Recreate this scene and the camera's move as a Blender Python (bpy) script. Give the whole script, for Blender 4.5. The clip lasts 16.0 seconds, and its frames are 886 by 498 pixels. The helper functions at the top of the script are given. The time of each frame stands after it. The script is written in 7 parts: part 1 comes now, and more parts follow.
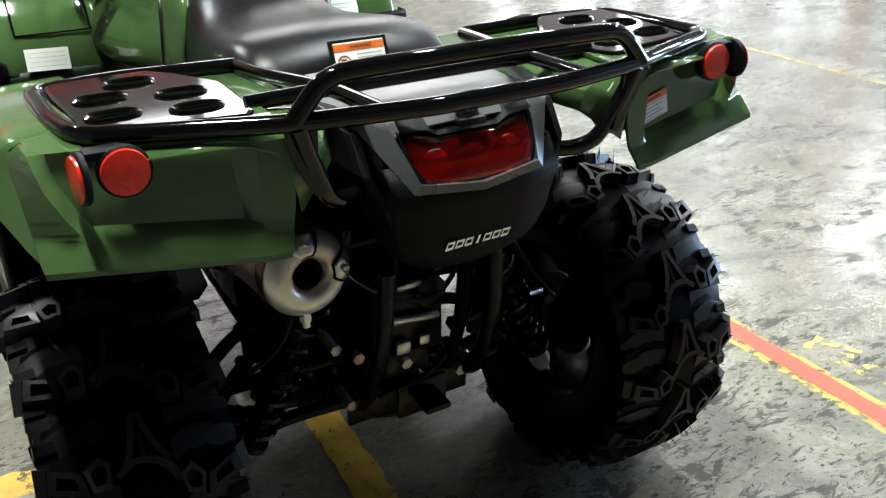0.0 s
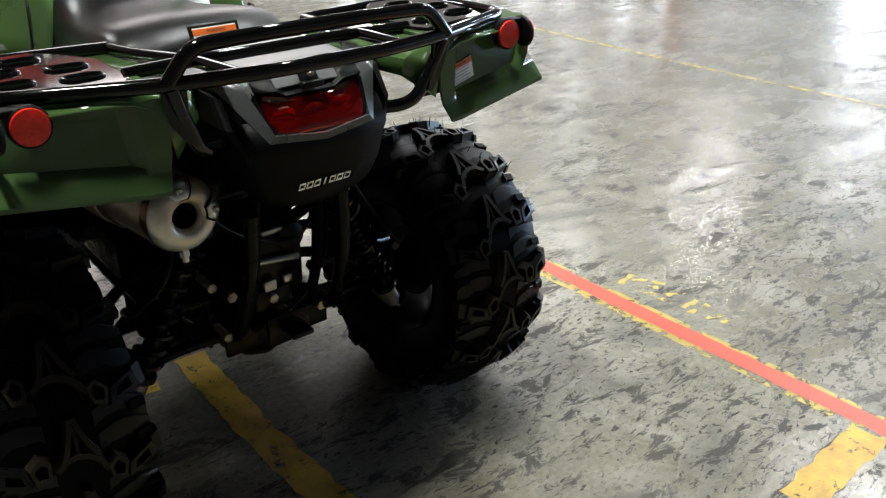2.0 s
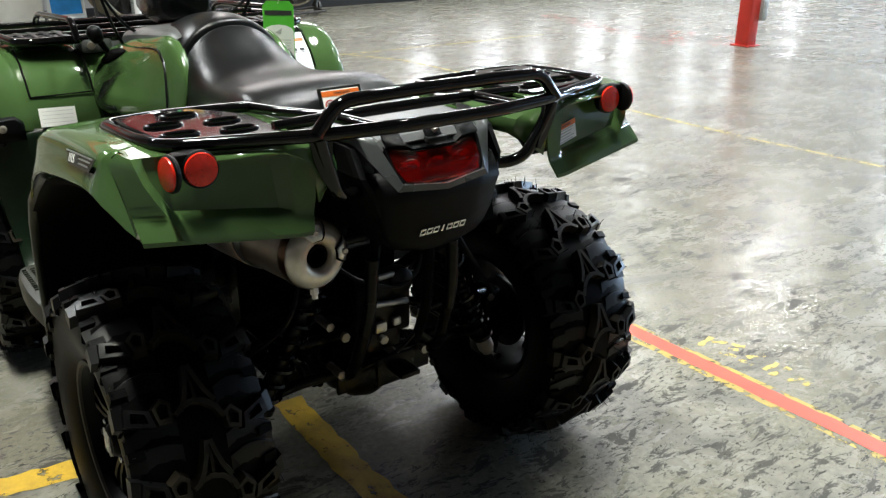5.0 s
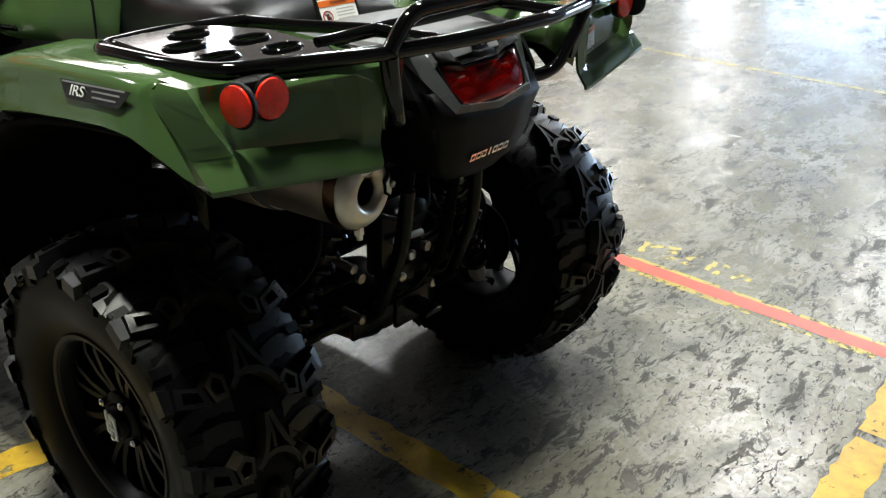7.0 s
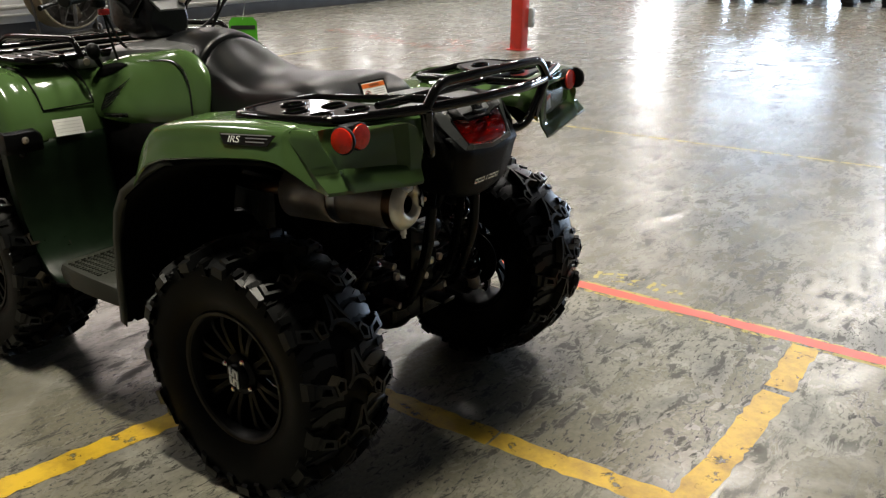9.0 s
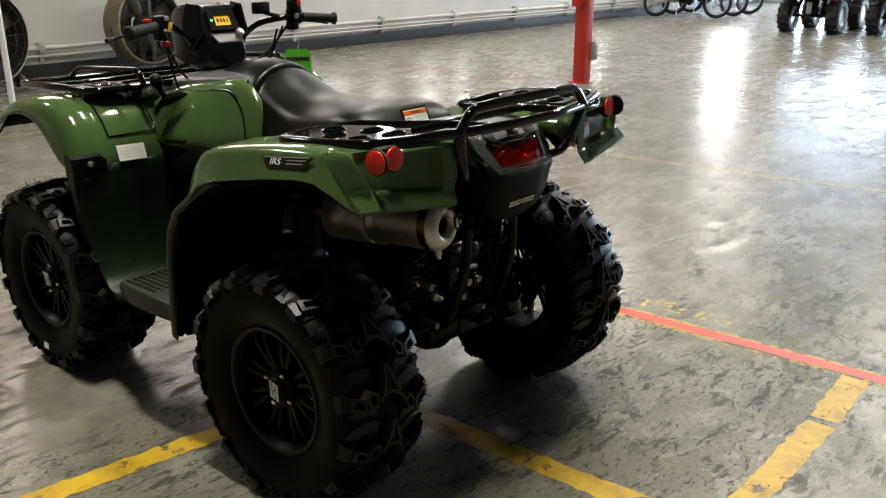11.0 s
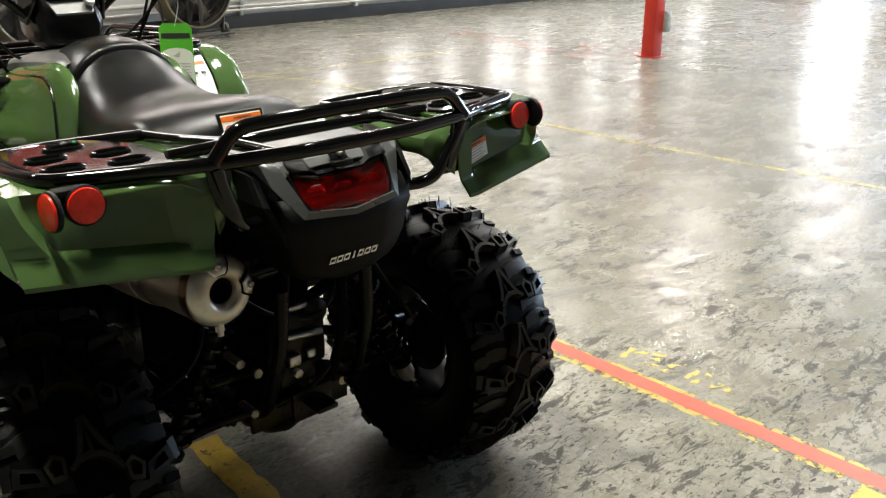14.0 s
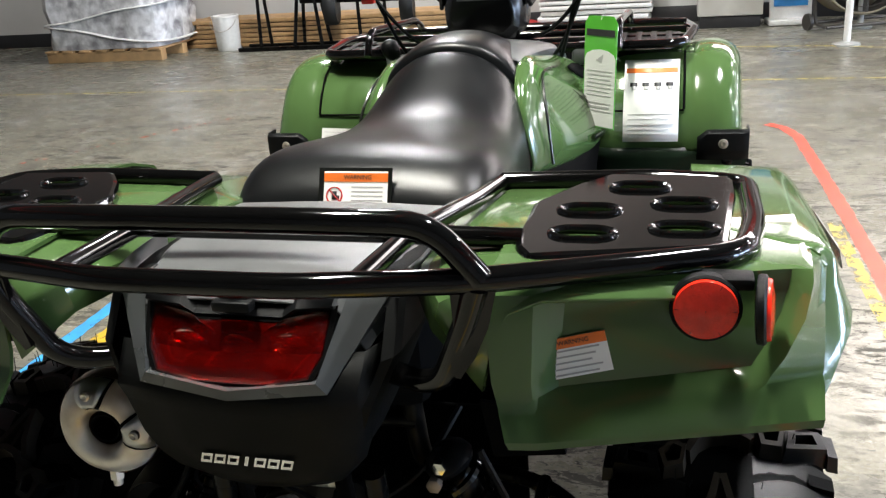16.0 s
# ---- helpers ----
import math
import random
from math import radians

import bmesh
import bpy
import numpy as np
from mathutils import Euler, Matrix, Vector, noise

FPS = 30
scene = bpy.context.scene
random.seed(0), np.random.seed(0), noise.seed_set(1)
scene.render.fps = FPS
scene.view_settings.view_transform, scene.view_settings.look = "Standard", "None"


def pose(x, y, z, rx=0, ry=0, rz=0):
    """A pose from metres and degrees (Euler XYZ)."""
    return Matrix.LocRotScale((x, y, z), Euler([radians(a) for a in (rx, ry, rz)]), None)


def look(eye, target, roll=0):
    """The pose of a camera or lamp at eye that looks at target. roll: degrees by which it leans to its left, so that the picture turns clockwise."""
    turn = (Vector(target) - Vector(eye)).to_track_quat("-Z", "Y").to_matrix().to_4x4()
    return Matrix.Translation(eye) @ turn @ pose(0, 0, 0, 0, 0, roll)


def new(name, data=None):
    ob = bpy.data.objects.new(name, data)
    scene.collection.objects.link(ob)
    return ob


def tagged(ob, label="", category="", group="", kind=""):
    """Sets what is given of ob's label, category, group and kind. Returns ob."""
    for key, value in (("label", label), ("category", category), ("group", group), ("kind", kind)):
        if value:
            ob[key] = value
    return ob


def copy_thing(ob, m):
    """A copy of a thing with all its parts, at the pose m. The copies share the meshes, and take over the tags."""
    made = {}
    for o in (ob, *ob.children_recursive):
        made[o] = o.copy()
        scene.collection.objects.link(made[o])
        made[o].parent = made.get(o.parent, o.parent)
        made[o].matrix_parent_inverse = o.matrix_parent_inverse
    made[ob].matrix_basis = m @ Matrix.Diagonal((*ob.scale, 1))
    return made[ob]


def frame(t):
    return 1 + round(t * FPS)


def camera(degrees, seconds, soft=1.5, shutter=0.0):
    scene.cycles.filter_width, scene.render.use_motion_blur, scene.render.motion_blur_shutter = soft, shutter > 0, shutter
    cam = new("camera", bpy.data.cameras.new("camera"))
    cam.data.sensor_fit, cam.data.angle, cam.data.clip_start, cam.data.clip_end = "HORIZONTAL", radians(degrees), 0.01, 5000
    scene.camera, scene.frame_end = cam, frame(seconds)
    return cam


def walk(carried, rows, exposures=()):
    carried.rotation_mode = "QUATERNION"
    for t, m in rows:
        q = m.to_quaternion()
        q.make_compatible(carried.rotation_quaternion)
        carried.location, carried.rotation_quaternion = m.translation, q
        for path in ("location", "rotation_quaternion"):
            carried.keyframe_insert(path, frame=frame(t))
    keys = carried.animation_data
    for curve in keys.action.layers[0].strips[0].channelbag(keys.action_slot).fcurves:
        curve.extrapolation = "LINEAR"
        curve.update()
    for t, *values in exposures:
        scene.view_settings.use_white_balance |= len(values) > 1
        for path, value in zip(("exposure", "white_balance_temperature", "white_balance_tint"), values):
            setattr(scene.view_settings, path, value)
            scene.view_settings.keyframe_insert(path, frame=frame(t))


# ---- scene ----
cam = camera(54.0, 16.0, 1.3)
PATH = [
    (0, (-0.62, -1.29, 1.345), (0.285, 0.24, 0.427), 0.1),
    (0.5, (-0.592, -1.329, 1.376), (0.35, 0.071, 0.301), 0.7),
    (1, (-0.581, -1.404, 1.4), (0.447, -0.012, 0.399), 0.7),
    (1.5, (-0.667, -1.489, 1.384), (0.438, -0.075, 0.5), 1.0),
    (2, (-0.771, -1.582, 1.38), (0.381, -0.223, 0.471), 0.8),
    (2.5, (-0.827, -1.738, 1.398), (0.164, -0.275, 0.461), -1.5),
    (3, (-0.882, -1.82, 1.419), (0.15, -0.299, 0.63), 0.1),
    (5.5, (-0.974, -1.508, 1.35), (0.168, -0.047, 0.601), 0.8),
    (6, (-1.014, -1.388, 1.328), (0.224, -0.058, 0.491), 1.8),
    (6.5, (-1.018, -1.292, 1.329), (0.287, -0.066, 0.437), 2.3),
    (7, (-1.173, -1.201, 1.331), (0.203, -0.08, 0.41), 2.4),
    (7.5, (-1.355, -1.214, 1.354), (0.123, -0.203, 0.462), 2.4),
    (8, (-1.533, -1.345, 1.389), (-0.076, -0.281, 0.526), 0.9),
    (8.5, (-1.695, -1.474, 1.412), (-0.232, -0.395, 0.577), 0.8),
    (9, (-1.837, -1.555, 1.415), (-0.332, -0.448, 0.701), 0.7),
    (9.5, (-1.885, -1.605, 1.419), (-0.358, -0.464, 0.814), 0.4),
    (10, (-1.866, -1.634, 1.414), (-0.372, -0.456, 0.797), 0.2),
    (12.5, (-1.675, -1.676, 1.386), (-0.309, -0.37, 0.73), -0.0),
    (13, (-1.487, -1.626, 1.367), (-0.142, -0.308, 0.694), -0.1),
    (13.5, (-1.208, -1.572, 1.36), (0.11, -0.234, 0.674), -0.5),
    (14, (-0.888, -1.581, 1.369), (0.36, -0.191, 0.653), -0.1),
    (14.5, (-0.526, -1.502, 1.346), (0.429, 0.1, 0.624), -2.0),
    (15, (-0.172, -1.397, 1.317), (0.314, 0.403, 0.595), -3.1),
    (15.5, (0.184, -1.285, 1.321), (0.023, 0.57, 0.589), -4.2),
    (16, (0.437, -1.04, 1.312), (-0.079, 0.75, 0.586), -4.4),
]
EXPOSURES = [(0, 0.45, 6050, 8), (1, 0.2, 6150, 10), (1.5, -0.06, 6250, 11), (2, -0.02, 6250, 11), (3, 0.14, 6350, 11), (5.5, 0.26, 6200, 9), (7.5, -0.12, 6450, 10), (8.5, -0.36, 6850, 13), (9, -0.34, 6950, 14), (9.5, -0.66, 6950, 15), (10, -0.66, 7000, 14), (12.5, 0.15, 6850, 11), (13.5, 0.16, 6750, 11), (14.5, 0.3, 6800, 12), (15, 0.55, 6450, 12), (15.5, 0.8, 6150, 14), (16, 0.6, 6350, 15)]
walk(cam, [(t, look(e, g, r)) for t, e, g, r in PATH], exposures=EXPOSURES)

# ---------------------------------------------------------------- light
world = bpy.data.worlds.new("world")
scene.world = world
world.use_nodes = True
wn = world.node_tree
sky = wn.nodes.new("ShaderNodeTexSky")
sky.sky_type = "NISHITA"
sky.sun_disc = False
sky.sun_elevation = radians(40)
sky.sun_rotation = radians(60)
wn.nodes["Background"].inputs["Strength"].default_value = 0.12
wn.links.new(sky.outputs["Color"], wn.nodes["Background"].inputs["Color"])
scene.view_settings.exposure = 0.0

CEIL = 5.6
WALL_N = 8.9          # inner face of the long wall ahead
WALL_E = 25.0         # wall with the dock doors
WALL_W = -9.0
WALL_S = -9.0


def area_lamp(name, where, size, power, colour, aim):
    data = bpy.data.lights.new(name, "AREA")
    data.shape, data.size, data.size_y = "RECTANGLE", size[0], size[1]
    data.energy, data.color = power, colour
    ob = new(name, data)
    ob.matrix_world = look(where, aim)
    return ob


# daylight that comes in at the open dock doors
for dy in (6.2, 1.0, -4.3):
    area_lamp("door_daylight", (WALL_E - 0.1, dy, 1.5), (3.6, 2.8), 950, (0.50, 0.72, 1.0), (0, dy, 1.0))

# tubes in two rows under the roof; the pair over the quad is a little warmer
LAMPS = [(-0.75, 0.15, 295), (1.90, 0.95, 168), (7.10, 0.90, 220), (12.30, 0.90, 250), (17.50, 0.90, 280), (-2.00, 6.40, 220), (5.90, 6.40, 130), (8.40, 6.40, 110), (12.30, 6.40, 220), (17.50, 6.20, 280)]
for lx, ly, watts in LAMPS:
    warm = (0.98, 0.98, 0.84) if lx < 1 and ly < 3 else (0.99, 1.0, 0.955)
    area_lamp("ceiling_lamp_light", (lx, ly, CEIL - 0.36), (0.20, 1.2), watts, warm, (lx + 0.001, ly, 0))


# ---------------------------------------------------------------- materials
def material(name, colour, rough=0.5, metal=0.0, vary=0.12, scale=30.0, bump=0.0, bump_scale=200.0, coat=0.0,
             second=None, second_amount=0.0, second_scale=4.0, rough_vary=0.1, random_tint=0.0, spec=0.5):
    m = bpy.data.materials.new(name)
    m.use_nodes = True
    t = m.node_tree
    b = t.nodes["Principled BSDF"]
    b.inputs["Metallic"].default_value = metal
    b.inputs["Specular IOR Level"].default_value = spec
    b.inputs["Coat Weight"].default_value = coat
    b.inputs["Coat Roughness"].default_value = 0.06
    co = t.nodes.new("ShaderNodeTexCoord")
    n = t.nodes.new("ShaderNodeTexNoise")
    n.inputs["Scale"].default_value, n.inputs["Detail"].default_value = scale, 6
    t.links.new(co.outputs["Object"], n.inputs["Vector"])
    r = t.nodes.new("ShaderNodeValToRGB")
    r.color_ramp.elements[0].position, r.color_ramp.elements[1].position = 0.3, 0.7
    r.color_ramp.elements[0].color = (*[c * (1 - vary) for c in colour], 1)
    r.color_ramp.elements[1].color = (*[min(1, c * (1 + vary)) for c in colour], 1)
    t.links.new(n.outputs["Fac"], r.inputs["Fac"])
    out = r.outputs["Color"]
    if second:
        n2 = t.nodes.new("ShaderNodeTexNoise")
        n2.inputs["Scale"].default_value, n2.inputs["Detail"].default_value = second_scale, 8
        t.links.new(co.outputs["Object"], n2.inputs["Vector"])
        r2 = t.nodes.new("ShaderNodeValToRGB")
        r2.color_ramp.elements[0].position, r2.color_ramp.elements[1].position = 0.48, 0.68
        r2.color_ramp.elements[1].color = (second_amount,) * 3 + (1,)
        r2.color_ramp.elements[0].color = (0, 0, 0, 1)
        t.links.new(n2.outputs["Fac"], r2.inputs["Fac"])
        mx = t.nodes.new("ShaderNodeMix")
        mx.data_type = "RGBA"
        t.links.new(r2.outputs["Color"], mx.inputs["Factor"])
        t.links.new(out, mx.inputs["A"])
        mx.inputs["B"].default_value = (*second, 1)
        out = mx.outputs["Result"]
    if random_tint:
        oi = t.nodes.new("ShaderNodeObjectInfo")
        hs = t.nodes.new("ShaderNodeHueSaturation")
        mr = t.nodes.new("ShaderNodeMapRange")
        mr.inputs["To Min"].default_value, mr.inputs["To Max"].default_value = 1 - random_tint, 1 + random_tint
        t.links.new(oi.outputs["Random"], mr.inputs["Value"])
        t.links.new(mr.outputs["Result"], hs.inputs["Value"])
        t.links.new(out, hs.inputs["Color"])
        out = hs.outputs["Color"]
    t.links.new(out, b.inputs["Base Color"])
    rm = t.nodes.new("ShaderNodeMapRange")
    rm.inputs["To Min"].default_value, rm.inputs["To Max"].default_value = max(0.02, rough - rough_vary), min(1, rough + rough_vary)
    n3 = t.nodes.new("ShaderNodeTexNoise")
    n3.inputs["Scale"].default_value, n3.inputs["Detail"].default_value = scale * 0.35, 5
    t.links.new(co.outputs["Object"], n3.inputs["Vector"])
    t.links.new(n3.outputs["Fac"], rm.inputs["Value"])
    t.links.new(rm.outputs["Result"], b.inputs["Roughness"])
    if bump:
        nb = t.nodes.new("ShaderNodeTexNoise")
        nb.inputs["Scale"].default_value, nb.inputs["Detail"].default_value = bump_scale, 3
        t.links.new(co.outputs["Object"], nb.inputs["Vector"])
        bp = t.nodes.new("ShaderNodeBump")
        bp.inputs["Strength"].default_value, bp.inputs["Distance"].default_value = bump, 0.002
        t.links.new(nb.outputs["Fac"], bp.inputs["Height"])
        t.links.new(bp.outputs["Normal"], b.inputs["Normal"])
    return m


def glow(name, colour, strength):
    m = bpy.data.materials.new(name)
    m.use_nodes = True
    b = m.node_tree.nodes["Principled BSDF"]
    b.inputs["Base Color"].default_value = (*colour, 1)
    b.inputs["Emission Color"].default_value = (*colour, 1)
    b.inputs["Emission Strength"].default_value = strength
    return m


GREEN = material("olive_green_plastic", (0.056, 0.106, 0.034), 0.12, coat=0.3, vary=0.05, scale=14, rough_vary=0.04, second=(0.064, 0.118, 0.041), second_amount=0.5, second_scale=3)
BLACK_PLASTIC = material("black_textured_plastic", (0.004, 0.0044, 0.0048), 0.40, vary=0.2, bump=0.25, bump_scale=900, spec=0.13)
MATTE_BLACK = material("matte_black_moulding", (0.0032, 0.0035, 0.0034), 0.5, vary=0.2, bump=0.25, bump_scale=900, spec=0.10)
SPLASH_DARK = material("dark_green_black_plastic", (0.008, 0.0165, 0.0085), 0.34, vary=0.15, bump=0.15, bump_scale=900, spec=0.16)
# The dark splash plastic made lighter; on the flange it stands for a lit edge.
GUARD_EDGE = material("lightened_grey_plastic", (0.020, 0.022, 0.016), 0.45, vary=0.2, scale=12, bump=0.2, bump_scale=700, spec=0.35)
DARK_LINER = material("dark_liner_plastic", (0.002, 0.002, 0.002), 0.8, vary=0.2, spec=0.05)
GREY_PLASTIC = material("dark_grey_plastic", (0.085, 0.088, 0.089), 0.36, vary=0.12, bump=0.15, bump_scale=700, spec=0.7)
SATIN_GREY = material("satin_grey_paint", (0.070, 0.075, 0.077), 0.30, metal=0.3, vary=0.08, bump=0.04, bump_scale=900, coat=0.2, spec=0.8)
RACK_BLACK = material("glossy_black_powder_coat", (0.002, 0.002, 0.002), 0.07, vary=0.2, coat=0.1, rough_vary=0.02, spec=0.36)
GLOSS_BLACK = material("smooth_black_plastic", (0.003, 0.003, 0.0032), 0.2, vary=0.2, spec=0.35)
FRAME_BLACK = material("black_painted_steel", (0.0018, 0.0018, 0.0018), 0.28, vary=0.3, second=(0.006, 0.005, 0.003), second_amount=0.25, second_scale=9, spec=0.16)
VINYL = material("black_vinyl", (0.0034, 0.0040, 0.0043), 0.30, vary=0.1, bump=0.10, bump_scale=1400, rough_vary=0.05, spec=0.28)
RUBBER = material("tyre_rubber", (0.0013, 0.0015, 0.0016), 0.42, vary=0.25, scale=20, second=(0.0024, 0.0021, 0.0018), second_amount=0.5, second_scale=9, bump=0.12, bump_scale=300, spec=0.055)
BLOCK_RUBBER = material("smooth_tread_rubber", (0.0022, 0.0025, 0.0027), 0.36, vary=0.3, scale=30, second=(0.0012, 0.0012, 0.0012), second_amount=0.6, second_scale=7, bump=0.12, bump_scale=260, spec=0.26)
LUG_RUBBER = material("dusty_lug_rubber", (0.020, 0.0165, 0.0110), 0.5, vary=0.35, scale=25, second=(0.0025, 0.0023, 0.002), second_amount=0.8, second_scale=7, spec=0.18)
DUSTY_RIM = material("dusty_black_rim", (0.009, 0.007, 0.0045), 0.5, vary=0.3, scale=30, spec=0.2)
RIM_BLACK = material("satin_black_alloy", (0.0016, 0.0016, 0.0016), 0.4, metal=0.0, vary=0.2, spec=0.10)
STEEL = material("brushed_steel", (0.80, 0.76, 0.67), 0.36, metal=0.62, vary=0.15, scale=12, second=(0.30, 0.19, 0.09), second_amount=0.8, second_scale=7)
STEEL_DULL = material("dull_steel", (0.50, 0.46, 0.41), 0.38, metal=0.8, vary=0.2, scale=15, second=(0.27, 0.19, 0.13), second_amount=0.7, second_scale=5)
ALLOY = material("cast_aluminium", (0.60, 0.60, 0.59), 0.36, metal=1.0, vary=0.2, bump=0.1)
BLUED = material("heat_stained_steel", (0.14, 0.075, 0.04), 0.35, metal=1.0, vary=0.4, scale=18)
DARK_CAST = material("dark_cast_metal", (0.005, 0.005, 0.005), 0.32, metal=0.2, vary=0.3, bump=0.1, spec=0.25)
CHROME = material("bright_steel", (0.75, 0.75, 0.75), 0.16, metal=1.0, vary=0.08)
RED_LENS = material("red_lens", (0.72, 0.014, 0.007), 0.03, vary=0.1, scale=60, rough_vary=0.01)
RED_LENS.node_tree.nodes["Principled BSDF"].inputs["Transmission Weight"].default_value = 0.98
LAMP_BOWL = material("faceted_lamp_bowl", (0.85, 0.82, 0.80), 0.14, metal=1.0, vary=0.2, scale=30, bump=1.0, bump_scale=70)
RED_REFLECTOR = material("red_reflector_plastic", (0.80, 0.026, 0.010), 0.14, vary=0.12, scale=160, coat=0.3, bump=0.2, bump_scale=500, second=(0.50, 0.012, 0.006), second_amount=0.5, second_scale=40)
DARK_RED = material("dark_red_lens", (0.05, 0.001, 0.001), 0.05, vary=0.4, scale=80)
LAMP_RED = material("red_lamp_housing", (0.22, 0.02, 0.016), 0.14, metal=0.9, vary=0.5, scale=45)
# moulded facets inside the lamp
_t = LAMP_RED.node_tree
_v = _t.nodes.new("ShaderNodeTexVoronoi")
_v.inputs["Scale"].default_value = 55
_c = _t.nodes.new("ShaderNodeTexCoord")
_t.links.new(_c.outputs["Object"], _v.inputs["Vector"])
_b = _t.nodes.new("ShaderNodeBump")
_b.inputs["Strength"].default_value, _b.inputs["Distance"].default_value = 1.0, 0.006
_t.links.new(_v.outputs["Distance"], _b.inputs["Height"])
_t.links.new(_b.outputs["Normal"], _t.nodes["Principled BSDF"].inputs["Normal"])
WHITE_LABEL = material("white_label", (0.85, 0.85, 0.82), 0.4, vary=0.03)
SILVER_LABEL = material("silver_label", (0.35, 0.35, 0.36), 0.35, metal=0.4, vary=0.05)
ORANGE_LABEL = material("orange_label", (0.75, 0.16, 0.02), 0.4, vary=0.05)
BLACK_INK = material("black_ink", (0.02, 0.02, 0.02), 0.5, vary=0.05)
GREY_INK = material("grey_ink", (0.40, 0.40, 0.39), 0.5, vary=0.05)
WING_BLACK = material("black_decal", (0.008, 0.009, 0.008), 0.25, vary=0.1)
TAG_GREEN = material("green_card", (0.08, 0.42, 0.03), 0.3, vary=0.04, coat=0.4)
TAG_WHITE = material("white_card", (0.72, 0.73, 0.70), 0.35, vary=0.03, coat=0.3)
RED_PLASTIC = material("red_plastic", (0.5, 0.02, 0.015), 0.3, vary=0.06, coat=0.4)
YELLOW_PLASTIC = material("yellow_plastic", (0.75, 0.5, 0.02), 0.4, vary=0.05)
GRIP = material("rubber_grip", (0.008, 0.0085, 0.009), 0.55, vary=0.15, bump=0.3, bump_scale=500, spec=0.3)
WALL_WHITE = material("painted_wall", (0.56, 0.55, 0.53), 0.6, vary=0.05, scale=2.2, second=(0.40, 0.385, 0.36), second_amount=0.35, second_scale=0.8, bump=0.15, bump_scale=60)
# Walls out of view; paint darkened to cut the light they throw back.
WALL_DARKENED = material("darkened_wall_paint", (0.16, 0.155, 0.145), 0.65, vary=0.08, scale=1.5)
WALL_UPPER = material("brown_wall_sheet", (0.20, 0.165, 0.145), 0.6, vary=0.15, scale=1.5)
WALL_DARK = material("black_kickboard", (0.02, 0.02, 0.022), 0.55, vary=0.3, scale=6)
# Ceiling out of view; grey darkened to hold down bounced light.
CEIL_MAT = material("ceiling_sheet", (0.07, 0.07, 0.07), 0.6, vary=0.1, scale=2)
RED_STEEL = material("red_painted_steel", (0.52, 0.030, 0.018), 0.42, vary=0.14, scale=7, second=(0.22, 0.03, 0.02), second_amount=0.5, second_scale=5, bump=0.06, bump_scale=90)
PIPE_WHITE = material("painted_pipe", (0.55, 0.54, 0.50), 0.45, vary=0.08, scale=8, second=(0.35, 0.32, 0.27), second_amount=0.4, second_scale=4)
GREY_BOX = material("grey_enamel", (0.33, 0.34, 0.33), 0.45, vary=0.08)
WOOD = material("pine_boards", (0.42, 0.26, 0.12), 0.6, vary=0.2, scale=12, random_tint=0.2, bump=0.2, bump_scale=80)
PLASTIC_WRAP = material("stretch_wrap", (0.55, 0.55, 0.56), 0.16, vary=0.35, scale=9, bump=0.8, bump_scale=22, second=(0.16, 0.15, 0.16), second_amount=0.85, second_scale=6)
WHITE_PLASTIC = material("white_plastic", (0.72, 0.72, 0.70), 0.35, vary=0.05)
BLUE_PRINT = material("blue_print", (0.03, 0.22, 0.55), 0.35, vary=0.25, scale=6)
FAN_TAN = material("galvanised_drum", (0.22, 0.185, 0.12), 0.42, metal=0.5, vary=0.15, scale=5)
FAN_DARK = material("fan_steel", (0.035, 0.032, 0.028), 0.45, vary=0.2)
FAN_BLADE = material("fan_blade", (0.10, 0.085, 0.06), 0.45, metal=0.2, vary=0.15)
BIKE_RED = material("bike_red", (0.62, 0.015, 0.012), 0.25, vary=0.06, coat=0.4)
TARP_RED = material("red_tarp", (0.30, 0.015, 0.012), 0.6, vary=0.25, scale=14)
DAYLIGHT = glow("daylight_backdrop", (0.86, 0.93, 1.0), 5.0)
WINDOW_LIGHT = glow("window_daylight", (0.95, 0.97, 1.0), 18.0)
ADDED_PANEL_LIGHT = glow("added_panel_glow", (1.0, 0.92, 0.87), 9.0)
LAMP_GLOW = glow("lamp_diffuser", (1.0, 0.94, 0.82), 9.0)
LCD = glow("amber_display", (0.75, 0.38, 0.02), 0.5)
GREEN_LED = glow("green_indicator", (0.05, 0.8, 0.25), 1.5)


